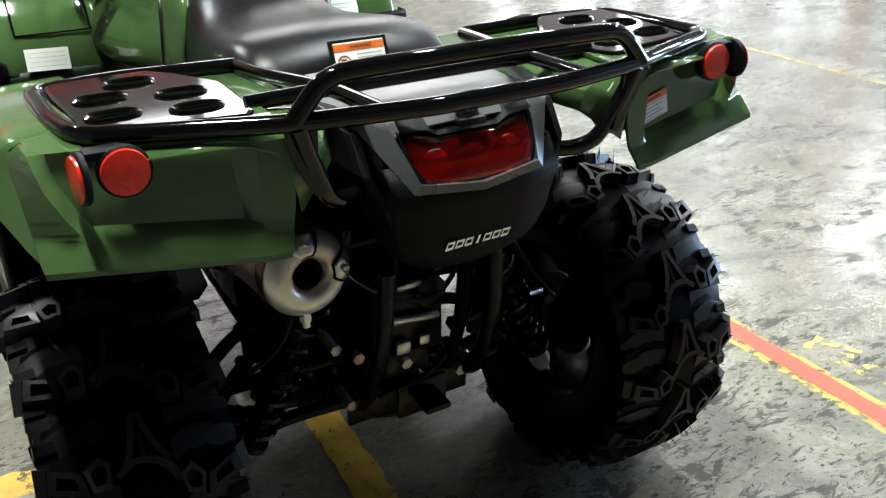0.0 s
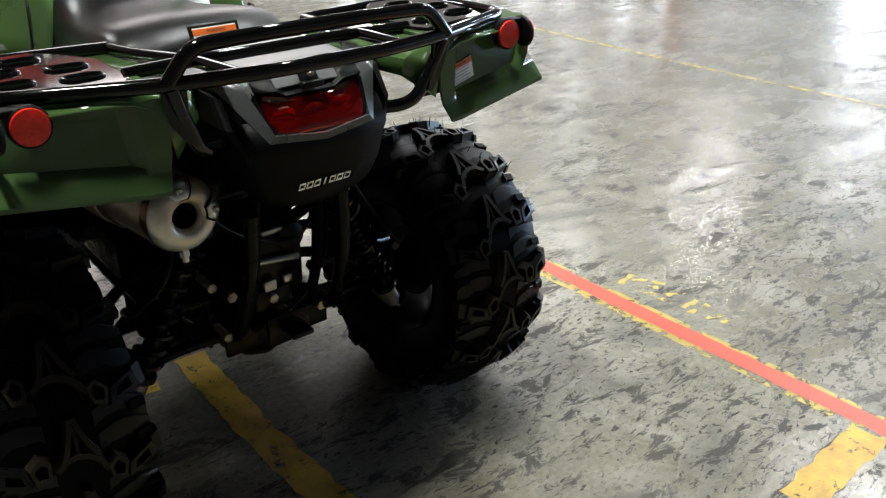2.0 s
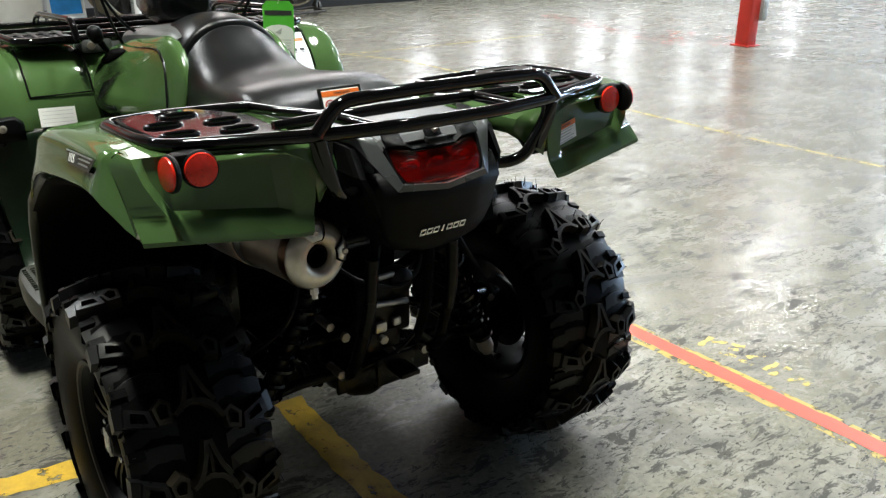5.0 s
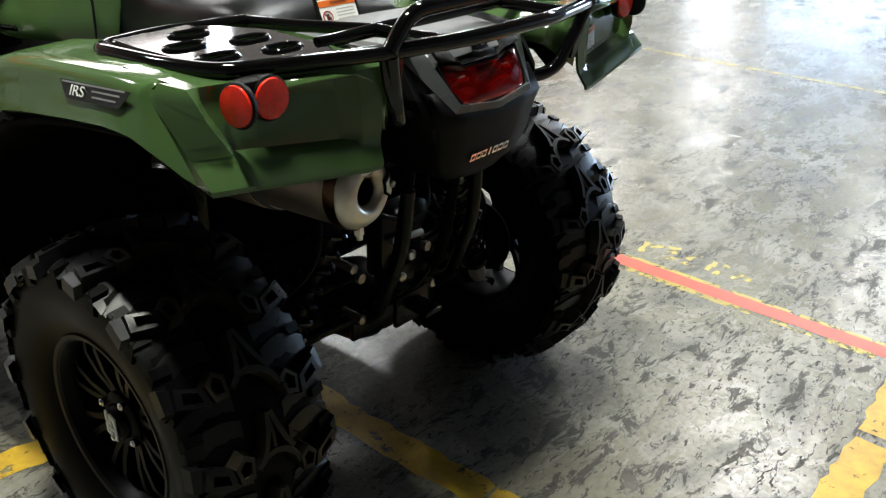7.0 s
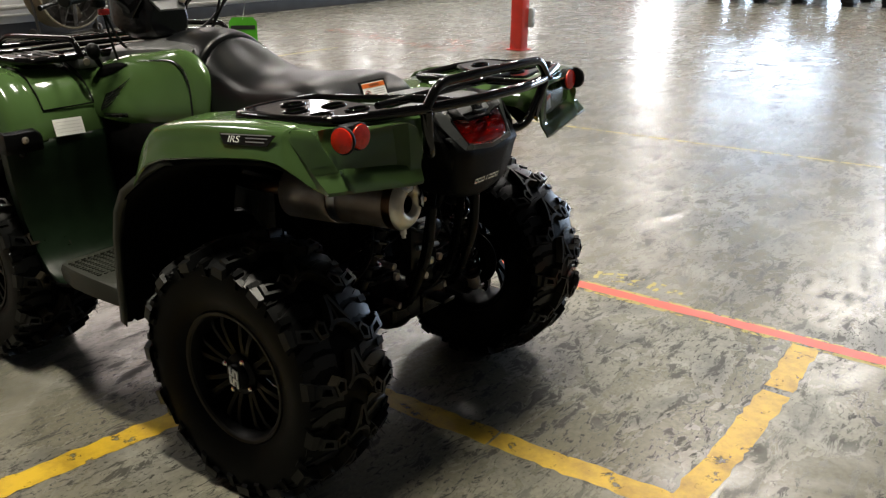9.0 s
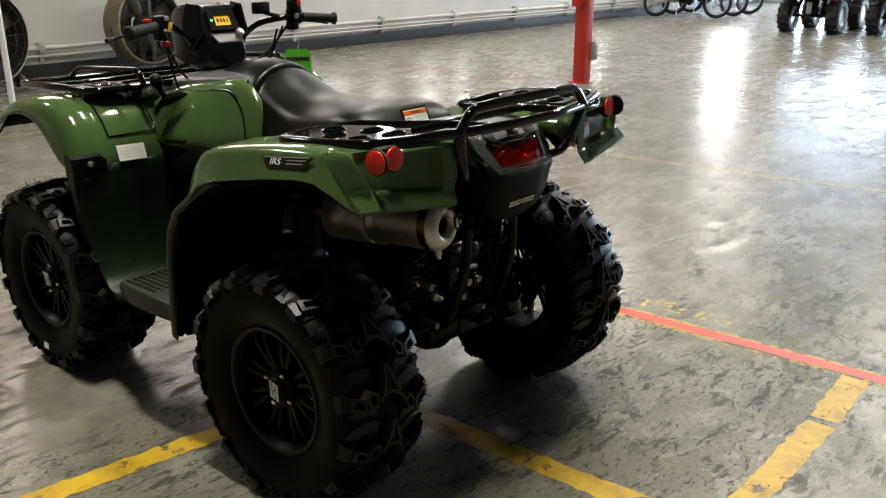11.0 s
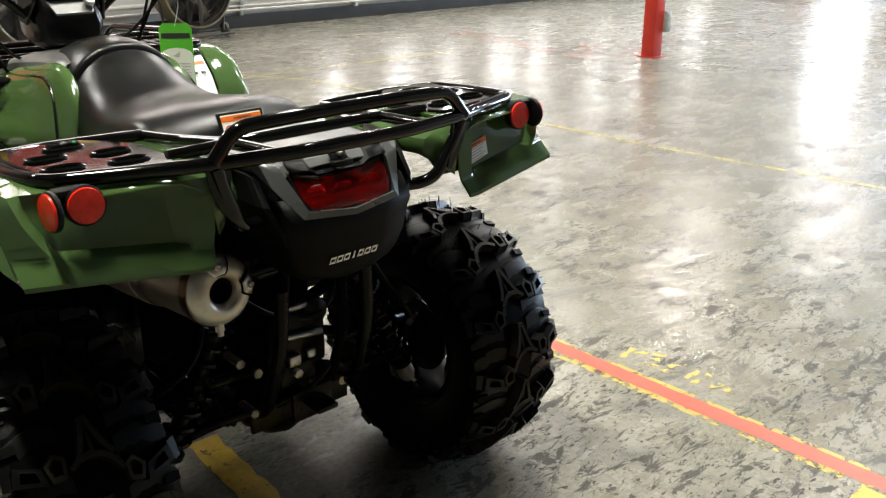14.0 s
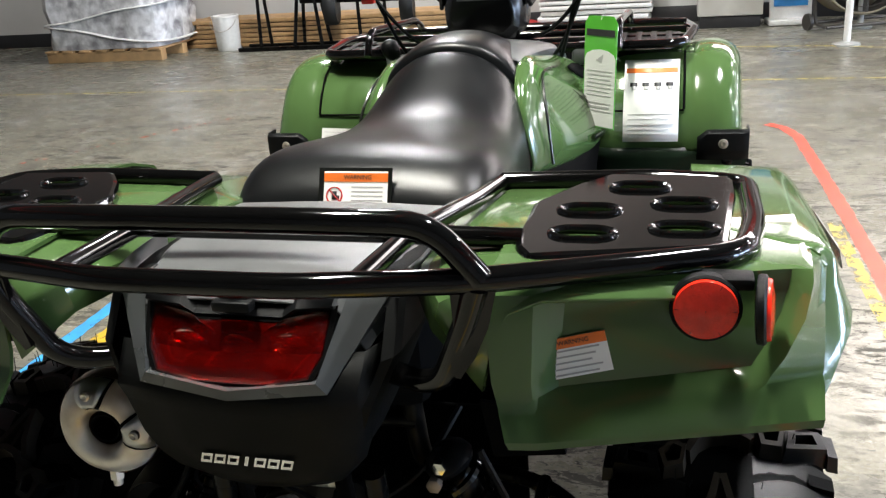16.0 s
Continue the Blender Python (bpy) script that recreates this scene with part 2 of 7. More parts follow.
def floor_material():
    m = bpy.data.materials.new("polished_concrete")
    m.use_nodes = True
    t = m.node_tree
    b = t.nodes["Principled BSDF"]
    co = t.nodes.new("ShaderNodeTexCoord")

    def noise_tex(scale, detail=6, stretch=None, rough=0.55, dist=0.0):
        n = t.nodes.new("ShaderNodeTexNoise")
        n.inputs["Scale"].default_value, n.inputs["Detail"].default_value = scale, detail
        n.inputs["Roughness"].default_value, n.inputs["Distortion"].default_value = rough, dist
        if stretch:
            mp = t.nodes.new("ShaderNodeMapping")
            mp.inputs["Scale"].default_value = stretch
            mp.inputs["Rotation"].default_value = (0, 0, radians(12))
            t.links.new(co.outputs["Object"], mp.inputs["Vector"])
            t.links.new(mp.outputs["Vector"], n.inputs["Vector"])
        else:
            t.links.new(co.outputs["Object"], n.inputs["Vector"])
        return n.outputs["Fac"]

    def ramp(fac, a, bb, c0, c1):
        r = t.nodes.new("ShaderNodeValToRGB")
        r.color_ramp.elements[0].position, r.color_ramp.elements[1].position = a, bb
        r.color_ramp.elements[0].color, r.color_ramp.elements[1].color = (*c0, 1), (*c1, 1)
        t.links.new(fac, r.inputs["Fac"])
        return r.outputs["Color"]

    def mix(fac, a, bb, mode="MIX"):
        x = t.nodes.new("ShaderNodeMix")
        x.data_type, x.blend_type = "RGBA", mode
        for sock, v in (("Factor", fac), ("A", a), ("B", bb)):
            if isinstance(v, (int, float)):
                x.inputs[sock].default_value = v
            elif isinstance(v, tuple):
                x.inputs[sock].default_value = (*v, 1)
            else:
                t.links.new(v, x.inputs[sock])
        return x.outputs["Result"]

    base = ramp(noise_tex(1.1, 8), 0.3, 0.72, (0.175, 0.168, 0.126), (0.262, 0.252, 0.204))
    grain = ramp(noise_tex(60, 4), 0.3, 0.7, (0.78, 0.78, 0.78), (1.16, 1.16, 1.16))
    col = mix(1.0, base, grain, "MULTIPLY")
    # broad grey smears, clusters of fine black specks, short scuffs
    smear = ramp(noise_tex(2.3, 8, (1.0, 1.7, 1), 0.66, 0.5), 0.52, 0.64, (0, 0, 0), (0.60, 0.60, 0.60))
    patch = ramp(noise_tex(1.5, 6, None, 0.6), 0.40, 0.50, (0.45, 0.45, 0.45), (1, 1, 1))
    scuff = ramp(noise_tex(7, 12, (1.0, 2.6, 1), 0.74, 0.6), 0.530, 0.570, (0, 0, 0), (0.82, 0.82, 0.82))
    speck = ramp(noise_tex(26, 9, (1.0, 2.4, 1), 0.72, 0.8), 0.560, 0.59, (0, 0, 0), (0.92, 0.92, 0.92))
    dirt = mix(1.0, mix(1.0, scuff, speck, "LIGHTEN"), patch, "MULTIPLY")
    brown = ramp(noise_tex(0.8, 8, (1.2, 0.8, 1), 0.6, 0.5), 0.46, 0.66, (0, 0, 0), (0.6, 0.6, 0.6))
    col = mix(brown, col, (0.172, 0.154, 0.116))
    pale = ramp(noise_tex(2.6, 9, (1.3, 0.9, 1), 0.62, 0.6), 0.53, 0.68, (0, 0, 0), (0.62, 0.62, 0.62))
    col = mix(pale, col, (0.345, 0.336, 0.302))
    col = mix(smear, col, (0.085, 0.083, 0.077))
    col = mix(dirt, col, (0.040, 0.039, 0.034))
    dirt = mix(1.0, dirt, mix(1.0, smear, (0.6, 0.6, 0.6), "MULTIPLY"), "LIGHTEN")
    t.links.new(col, b.inputs["Base Color"])
    ro = ramp(noise_tex(3.2, 9, (1.0, 2.0, 1), 0.65, 0.6), 0.32, 0.68, (0.19, 0.19, 0.19), (0.33, 0.33, 0.33))
    t.links.new(mix(dirt, ro, (0.56, 0.56, 0.56)), b.inputs["Roughness"])
    t.links.new(mix(dirt, (0.45, 0.45, 0.45), (0.12, 0.12, 0.12)), b.inputs["Specular IOR Level"])
    bp = t.nodes.new("ShaderNodeBump")
    bp.inputs["Strength"].default_value, bp.inputs["Distance"].default_value = 0.006, 0.004
    t.links.new(noise_tex(9, 6), bp.inputs["Height"])
    t.links.new(bp.outputs["Normal"], b.inputs["Normal"])
    return m


def paint_material(name, colour, dirt, wear):
    """Floor paint, scuffed and worn through to the concrete in patches."""
    m = bpy.data.materials.new(name)
    m.use_nodes = True
    t = m.node_tree
    b = t.nodes["Principled BSDF"]
    co = t.nodes.new("ShaderNodeTexCoord")
    n = t.nodes.new("ShaderNodeTexNoise")
    n.inputs["Scale"].default_value, n.inputs["Detail"].default_value, n.inputs["Roughness"].default_value = 9, 10, 0.68
    t.links.new(co.outputs["Object"], n.inputs["Vector"])
    r = t.nodes.new("ShaderNodeValToRGB")
    r.color_ramp.elements[0].position, r.color_ramp.elements[1].position = 0.30, 0.60
    r.color_ramp.elements[0].color = (*dirt, 1)
    r.color_ramp.elements[1].color = (*colour, 1)
    t.links.new(n.outputs["Fac"], r.inputs["Fac"])
    t.links.new(r.outputs["Color"], b.inputs["Base Color"])
    n2 = t.nodes.new("ShaderNodeTexNoise")
    n2.inputs["Scale"].default_value, n2.inputs["Detail"].default_value, n2.inputs["Roughness"].default_value = 16, 10, 0.7
    t.links.new(co.outputs["Object"], n2.inputs["Vector"])
    r2 = t.nodes.new("ShaderNodeValToRGB")
    r2.color_ramp.elements[0].position, r2.color_ramp.elements[1].position = wear, wear + 0.05
    t.links.new(n2.outputs["Fac"], r2.inputs["Fac"])
    t.links.new(r2.outputs["Color"], b.inputs["Alpha"])
    b.inputs["Roughness"].default_value = 0.42
    return m


CONCRETE = floor_material()
YELLOW_PAINT = paint_material("yellow_floor_paint", (0.64, 0.41, 0.026), (0.33, 0.20, 0.020), 0.375)
YELLOW_FAINT = paint_material("faded_yellow_paint", (0.60, 0.50, 0.14), (0.45, 0.38, 0.14), 0.44)
YELLOW_GHOST = paint_material("worn_yellow_paint", (0.46, 0.36, 0.06), (0.34, 0.27, 0.07), 0.455)
YELLOW_SPRAY = paint_material("sprayed_yellow_paint", (0.56, 0.45, 0.10), (0.42, 0.35, 0.11), 0.43)
BLUE_PAINT = paint_material("blue_floor_paint", (0.04, 0.33, 0.72), (0.04, 0.22, 0.50), 0.38)
RED_PAINT = paint_material("red_floor_paint", (0.72, 0.085, 0.045), (0.58, 0.07, 0.04), 0.27)
RED_GHOST = paint_material("worn_red_paint", (0.50, 0.12, 0.07), (0.42, 0.16, 0.10), 0.54)


# ---------------------------------------------------------------- mesh helpers
def finish(name, bm, mat, sharp=38, smooth=True):
    bmesh.ops.recalc_face_normals(bm, faces=bm.faces)
    me = bpy.data.meshes.new(name)
    bm.to_mesh(me)
    bm.free()
    me.materials.append(mat)
    if smooth:
        for p in me.polygons:
            p.use_smooth = True
        me.set_sharp_from_angle(angle=radians(sharp))
    return me


def part(name, bm, mat, parent=None, label="", sharp=38):
    ob = new(name, finish(name, bm, mat, sharp))
    if parent is not None:
        ob.parent = parent
    if label:
        ob["label"] = label
    return ob


def thing(name, label, category, group="", kind="", at=(0, 0, 0), turn=0):
    ob = new(name)
    ob.matrix_world = pose(*at, 0, 0, turn)
    return tagged(ob, label, category, group, kind)


def box(bm, c, s, bevel=0.0, m=None, segs=2):
    r = bmesh.ops.create_cube(bm, size=1)
    vs = r["verts"]
    bmesh.ops.scale(bm, vec=s, verts=vs)
    if bevel:
        es = list({e for v in vs for e in v.link_edges})
        g = bmesh.ops.bevel(bm, geom=es, offset=bevel, segments=segs, affect="EDGES", profile=0.5)
        vs = list({v for f in g["faces"] for v in f.verts} | {v for v in vs if v.is_valid})
    mm = Matrix.Translation(c) @ (m or Matrix())
    bmesh.ops.transform(bm, matrix=mm, verts=vs)
    return vs


def rounded(pts, rad, n=5, closed=False):
    """A polyline with its corners rounded."""
    P = [Vector(p) for p in pts]
    out = []
    N = len(P)
    for i, p in enumerate(P):
        if not closed and i in (0, N - 1):
            out.append(p)
            continue
        a, c = P[i - 1], P[(i + 1) % N]
        u, v = (a - p), (c - p)
        r = min(rad, u.length * 0.48, v.length * 0.48)
        s, e = p + u.normalized() * r, p + v.normalized() * r
        for k in range(n + 1):
            f = k / n
            out.append((1 - f) ** 2 * s + 2 * f * (1 - f) * p + f * f * e)
    return out


def tube(bm, pts, r, seg=10, closed=False, flat=1.0):
    P = [Vector(p) for p in pts]
    N = len(P)
    rings = []
    up = None
    for i in range(N):
        if closed:
            d = (P[(i + 1) % N] - P[i - 1]).normalized()
        else:
            d = (P[min(i + 1, N - 1)] - P[max(i - 1, 0)]).normalized()
        if up is None:
            up = Vector((0, 0, 1)) if abs(d.z) < 0.9 else Vector((0, 1, 0))
        side = d.cross(up).normalized()
        up = side.cross(d).normalized()
        rr = r[i] if isinstance(r, (list, tuple)) else r
        rings.append([bm.verts.new(P[i] + rr * (math.cos(2 * math.pi * k / seg) * side + flat * math.sin(2 * math.pi * k / seg) * up)) for k in range(seg)])
    for i in range(N if closed else N - 1):
        a, b = rings[i], rings[(i + 1) % N]
        for k in range(seg):
            bm.faces.new((a[k], a[(k + 1) % seg], b[(k + 1) % seg], b[k]))
    if not closed:
        bm.faces.new(rings[0][::-1])
        bm.faces.new(rings[-1])


def lathe(bm, prof, m, seg=32, cap=True):
    """Turn (radius, height) pairs round the local z axis of m."""
    rings = []
    for r, h in prof:
        rings.append([bm.verts.new(m @ Vector((r * math.cos(2 * math.pi * k / seg), r * math.sin(2 * math.pi * k / seg), h))) for k in range(seg)])
    for a, b in zip(rings, rings[1:]):
        for k in range(seg):
            bm.faces.new((a[k], a[(k + 1) % seg], b[(k + 1) % seg], b[k]))
    if cap:
        bm.faces.new(rings[0][::-1])
        bm.faces.new(rings[-1])


def rod(bm, a, b, r, seg=12, r2=None):
    a, b = Vector(a), Vector(b)
    d = b - a
    m = Matrix.Translation(a) @ d.to_track_quat("Z", "Y").to_matrix().to_4x4()
    lathe(bm, [(r, 0), (r if r2 is None else r2, d.length)], m, seg)


def axis(a, d):
    return Matrix.Translation(a) @ Vector(d).to_track_quat("Z", "Y").to_matrix().to_4x4()


def prism(bm, poly, depth, m):
    """A polygon (local x, y) pushed out along local z of m, half each way."""
    lo = [bm.verts.new(m @ Vector((x, y, -depth / 2))) for x, y in poly]
    hi = [bm.verts.new(m @ Vector((x, y, depth / 2))) for x, y in poly]
    n = len(poly)
    bm.faces.new(lo[::-1])
    bm.faces.new(hi)
    for k in range(n):
        bm.faces.new((lo[k], lo[(k + 1) % n], hi[(k + 1) % n], hi[k]))


def ring_prism(bm, outer, inner, depth, m):
    """A frame: the outer polygon with the inner one (same count) cut out."""
    n = len(outer)
    layers = []
    for z in (-depth / 2, depth / 2):
        layers.append(([bm.verts.new(m @ Vector((x, y, z))) for x, y in outer], [bm.verts.new(m @ Vector((x, y, z))) for x, y in inner]))
    (o0, i0), (o1, i1) = layers
    for k in range(n):
        j = (k + 1) % n
        bm.faces.new((o0[j], o0[k], i0[k], i0[j]))
        bm.faces.new((o1[k], o1[j], i1[j], i1[k]))
        bm.faces.new((o0[k], o0[j], o1[j], o1[k]))
        bm.faces.new((i0[j], i0[k], i1[k], i1[j]))


def sheet(bm, rows, close=False):
    """Quads between rows of points."""
    g = [[bm.verts.new(p) for p in row] for row in rows]
    for a, b in zip(g, g[1:]):
        for k in range(len(a) - 1 + (1 if close else 0)):
            j = (k + 1) % len(a)
            try:
                bm.faces.new((a[k], a[j], b[j], b[k]))
            except ValueError:
                pass
    return g


def spline(keys, x):
    """Smooth value at x between (x, value) keys."""
    ks = sorted(keys)
    if x <= ks[0][0]:
        return ks[0][1]
    for (x0, v0), (x1, v1) in zip(ks, ks[1:]):
        if x <= x1:
            f = (x - x0) / (x1 - x0)
            return v0 + (v1 - v0) * f
    return ks[-1][1]


def soften(ob, thick=0.0, levels=0, offset=-1.0, bevel=0.0, angle=40):
    if thick:
        md = ob.modifiers.new("thickness", "SOLIDIFY")
        md.thickness, md.offset = thick, offset
    if bevel:
        md = ob.modifiers.new("edge", "BEVEL")
        md.width, md.segments, md.limit_method, md.angle_limit = bevel, 2, "ANGLE", radians(angle)
        md.harden_normals = True
    if levels:
        md = ob.modifiers.new("round", "SUBSURF")
        md.levels = md.render_levels = levels
    return ob


def words(name, text, size, m, mat, parent, depth=0.0006):
    """Lettering as a mesh part."""
    cu = bpy.data.curves.new(name, "FONT")
    cu.body, cu.size, cu.extrude = text, size, depth
    cu.align_x, cu.align_y = "CENTER", "CENTER"
    tmp = bpy.data.objects.new(name, cu)
    me = bpy.data.meshes.new_from_object(tmp)
    bpy.data.objects.remove(tmp)
    me.materials.clear()
    me.materials.append(mat)
    ob = new(name, me)
    ob.parent = parent
    ob.matrix_basis = m
    return ob


def frame_at(origin, right, up):
    """A pose whose local x and y run along right and up."""
    r = Vector(right).normalized()
    n = r.cross(Vector(up)).normalized()
    u = n.cross(r)
    m = Matrix((r, u, n)).transposed().to_4x4()
    m.translation = origin
    return m


# ---------------------------------------------------------------- structure
def slab(name, lo, hi, mat, label="", category=""):
    bm = bmesh.new()
    c = [(a + b) / 2 for a, b in zip(lo, hi)]
    box(bm, c, [b - a for a, b in zip(lo, hi)])
    ob = new(name, finish(name, bm, mat, smooth=False))
    return tagged(ob, label or name.replace("_", " "), category or name.split("_")[0], "", "structure")


slab("floor", (WALL_W - 0.3, WALL_S - 0.3, -0.2), (WALL_E + 8, WALL_N + 0.3, 0), CONCRETE, "polished grey concrete floor, stained and scuffed", "floor")
slab("ceiling", (WALL_W - 0.3, WALL_S - 0.3, CEIL), (WALL_E + 0.3, WALL_N + 0.3, CEIL + 0.2), CEIL_MAT, "grey sheet ceiling of the warehouse", "ceiling")
# South and west walls stand out of view, in the darkened paint.
slab("wall_south", (WALL_W - 0.3, WALL_S - 0.3, 0), (WALL_E + 0.3, WALL_S, CEIL), WALL_DARKENED, "plain warehouse wall out of view, its paint darkened", "wall")
slab("wall_west", (WALL_W - 0.3, WALL_S, 0), (WALL_W, WALL_N, CEIL), WALL_DARKENED, "plain warehouse wall out of view, its paint darkened", "wall")


def wall_with_openings(name, along, base, thick, length, height, holes, mat, label, foot=0.0):
    """A wall as one mesh; holes as (from, to, bottom, top) along it."""
    bm = bmesh.new()
    cuts = sorted({length[0], length[1], *[h[0] for h in holes], *[h[1] for h in holes]})
    for a, b in zip(cuts, cuts[1:]):
        hs = [h for h in holes if h[0] <= a + 1e-6 and h[1] >= b - 1e-6]
        spans = [(foot, height)] if not hs else [(foot, hs[0][2]), (hs[0][3], height)]
        for lo, hi in spans:
            if hi - lo < 1e-4:
                continue
            if along == "x":
                box(bm, ((a + b) / 2, base + thick / 2, (lo + hi) / 2), (b - a, thick, hi - lo))
            else:
                box(bm, (base + thick / 2, (a + b) / 2, (lo + hi) / 2), (thick, b - a, hi - lo))
    bmesh.ops.remove_doubles(bm, verts=bm.verts, dist=0.0005)
    ob = new(name, finish(name, bm, mat, smooth=False))
    return tagged(ob, label, "wall", "", "structure")


WINDOWS = [(6.20, 6.68), (7.40, 8.02), (8.50, 8.92), (9.60, 10.30), (10.58, 11.12), (15.4, 16.1)]
HIGH = [(12.3, 12.75, 1.7, 2.6), (13.5, 13.9, 1.8, 2.6), (5.85, 6.35, 3.1, 3.9), (8.5, 9.0, 3.1, 3.9), (11.0, 11.5, 3.1, 4.2), (21.4, 23.9, 1.7, 3.5)]
wall_with_openings("wall_north", "x", WALL_N, 0.25, (WALL_W, WALL_E), 1.6, [(a, b, 1.12, 1.52) for a, b in WINDOWS], WALL_WHITE, "long off-white painted wall with scuffs and stains")
ADDED_PANELS = [(1.00, 1.90, 3.75, 4.95), (2.00, 4.00, 3.40, 4.95), (4.10, 5.70, 3.40, 4.95)]   # unseen glowing panels under the eaves, added for the bright patch the floor mirrors
# Unseen upper wall; its brown is matched to what the rack plates mirror.
wall_with_openings("wall_north_upper", "x", WALL_N, 0.25, (WALL_W, WALL_E), CEIL, HIGH + ADDED_PANELS, WALL_UPPER, "dull brown upper wall of sheet above the painted part", 1.6)
DOORS = [(-6.2, -2.4), (-0.9, 2.9), (4.3, 8.1)]
wall_with_openings("wall_east", "y", WALL_E, 0.25, (WALL_S, WALL_N), CEIL, [(a, b, 0.0, 3.0) for a, b in DOORS], WALL_WHITE, "end wall with open dock doors")

bm = bmesh.new()
box(bm, ((WALL_W + WALL_E) / 2, WALL_N - 0.011, 0.085), (WALL_E - WALL_W - 0.1, 0.02, 0.17), 0.004)
tagged(part("baseboard", bm, WALL_DARK), "black kickboard along the foot of the wall", "baseboard", "", "structure")
bm = bmesh.new()
box(bm, ((WALL_W + WALL_E) / 2, WALL_N - 0.031, 1.075), (WALL_E - WALL_W - 0.1, 0.06, 0.08), 0.004)
tagged(part("trim", bm, RED_STEEL), "red painted steel rail along the wall", "trim", "", "structure")

# The last three are the added glowing panels, built like the windows.
for k, (a, b, lo, hi) in enumerate([(a, b, 1.12, 1.52) for a, b in WINDOWS] + HIGH + ADDED_PANELS):
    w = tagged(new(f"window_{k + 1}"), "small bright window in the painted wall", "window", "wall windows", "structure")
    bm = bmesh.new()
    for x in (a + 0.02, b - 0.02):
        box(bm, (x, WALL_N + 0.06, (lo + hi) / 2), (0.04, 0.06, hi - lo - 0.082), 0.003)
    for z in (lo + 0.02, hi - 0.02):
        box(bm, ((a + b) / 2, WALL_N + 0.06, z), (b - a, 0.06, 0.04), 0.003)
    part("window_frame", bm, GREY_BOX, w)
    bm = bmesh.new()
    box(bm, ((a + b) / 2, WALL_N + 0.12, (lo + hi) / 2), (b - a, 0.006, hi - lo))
    part("pane", bm, WINDOW_LIGHT if hi < 4.5 else ADDED_PANEL_LIGHT, w, "bright daylit frosted pane")

bm = bmesh.new()
for dz in (0.0, 0.43):
    box(bm, (-2.85, WALL_N - 0.06, 2.80 + dz), (12.1, 0.12, 0.03))
box(bm, (-2.85, WALL_N - 0.08, 3.015), (12.1, 0.03, 0.40))
tagged(part("crane_girder", bm, RED_STEEL), "red painted steel girder high on the wall", "girder", "", "structure")

bm = bmesh.new()
box(bm, (WALL_E + 7.5, 0, 3.0), (0.05, 30, 9))
tagged(part("backdrop", bm, DAYLIGHT), "bright daylight outside the dock doors", "backdrop", "", "structure")

# ceiling beams and lamps
for k, x in enumerate((-6.0, 0.0, 6.85, 13.7, 20.5)):
    bm = bmesh.new()
    z0 = CEIL - 0.35
    box(bm, (x, 0, z0 + 0.29), (0.18, 17.6, 0.02))
    box(bm, (x, 0, z0 + 0.01), (0.18, 17.6, 0.02))
    box(bm, (x, 0, z0 + 0.15), (0.014, 17.6, 0.26))
    tagged(part("roof_beam", bm, RED_STEEL), "red painted steel roof beam under the ceiling", "beam", "roof beams", "structure")

lamp = thing("ceiling_lamp", "white metal ceiling lamp with a bright diffuser", "lamp", "ceiling lamps")
bm = bmesh.new()
box(bm, (0, 0, -0.06), (0.28, 1.30, 0.08), 0.012)
for y in (-0.5, 0.5):
    rod(bm, (0, y, -0.03), (0, y, 0.22), 0.006, 6)
part("lamp_housing", bm, WHITE_PLASTIC, lamp)
bm = bmesh.new()
box(bm, (0, 0, -0.105), (0.22, 1.22, 0.012), 0.004)
part("diffuser", bm, LAMP_GLOW, lamp, "glowing diffuser")
lamp.matrix_world = pose(LAMPS[0][0], LAMPS[0][1], CEIL - 0.22)
for lx, ly, watts in LAMPS[1:]:
    copy_thing(lamp, pose(lx, ly, CEIL - 0.22))


# ---------------------------------------------------------------- floor markings
def stripe(name, pts, width, mat, label, z=0.0015, seed=1, step=0.03, ragged=0.006):
    """A painted line with ragged edges, along points on the floor."""
    rnd = random.Random(seed)
    P = [Vector((*p, 0)) for p in pts]
    dense = []
    for a, b in zip(P, P[1:]):
        n = max(1, int((b - a).length / step))
        dense += [a.lerp(b, k / n) for k in range(n)]
    dense.append(P[-1])
    bm = bmesh.new()
    rows = []
    for i, p in enumerate(dense):
        d = (dense[min(i + 1, len(dense) - 1)] - dense[max(i - 1, 0)]).normalized()
        s = Vector((-d.y, d.x, 0))
        rows.append([p + s * (width / 2 + rnd.uniform(-ragged, ragged)) + Vector((0, 0, z)), p - s * (width / 2 + rnd.uniform(-ragged, ragged)) + Vector((0, 0, z))])
    sheet(bm, rows)
    ob = new(name, finish(name, bm, mat, smooth=False))
    return tagged(ob, label, "floor marking", "floor markings", "structure")


stripe("floor_line", [(1.245, -8.9), (1.235, -2.0), (1.205, -0.9), (1.172, -0.1), (1.150, 1.2), (1.139, 2.2), (1.127, 2.7), (1.110, 3.2), (1.095, 3.6), (1.075, 4.0), (1.02, 4.2), (0.94, 4.29)], 0.062, RED_PAINT, "bright red painted line on the concrete floor", 0.0014, 3, ragged=0.003)
stripe("floor_line", [(1.217, -6.0), (1.207, -2.0), (1.173, -0.9), (1.140, -0.1), (1.100, 1.2), (1.06, 2.6)], 0.050, YELLOW_GHOST, "old yellow line showing beside the red paint", 0.0007, 4, ragged=0.003)
stripe("floor_line", [(1.265, -3.0), (1.237, -0.9), (1.208, -0.1), (1.155, 1.2)], 0.03, YELLOW_GHOST, "old yellow line showing beside the red paint", 0.0007, 5, ragged=0.002)
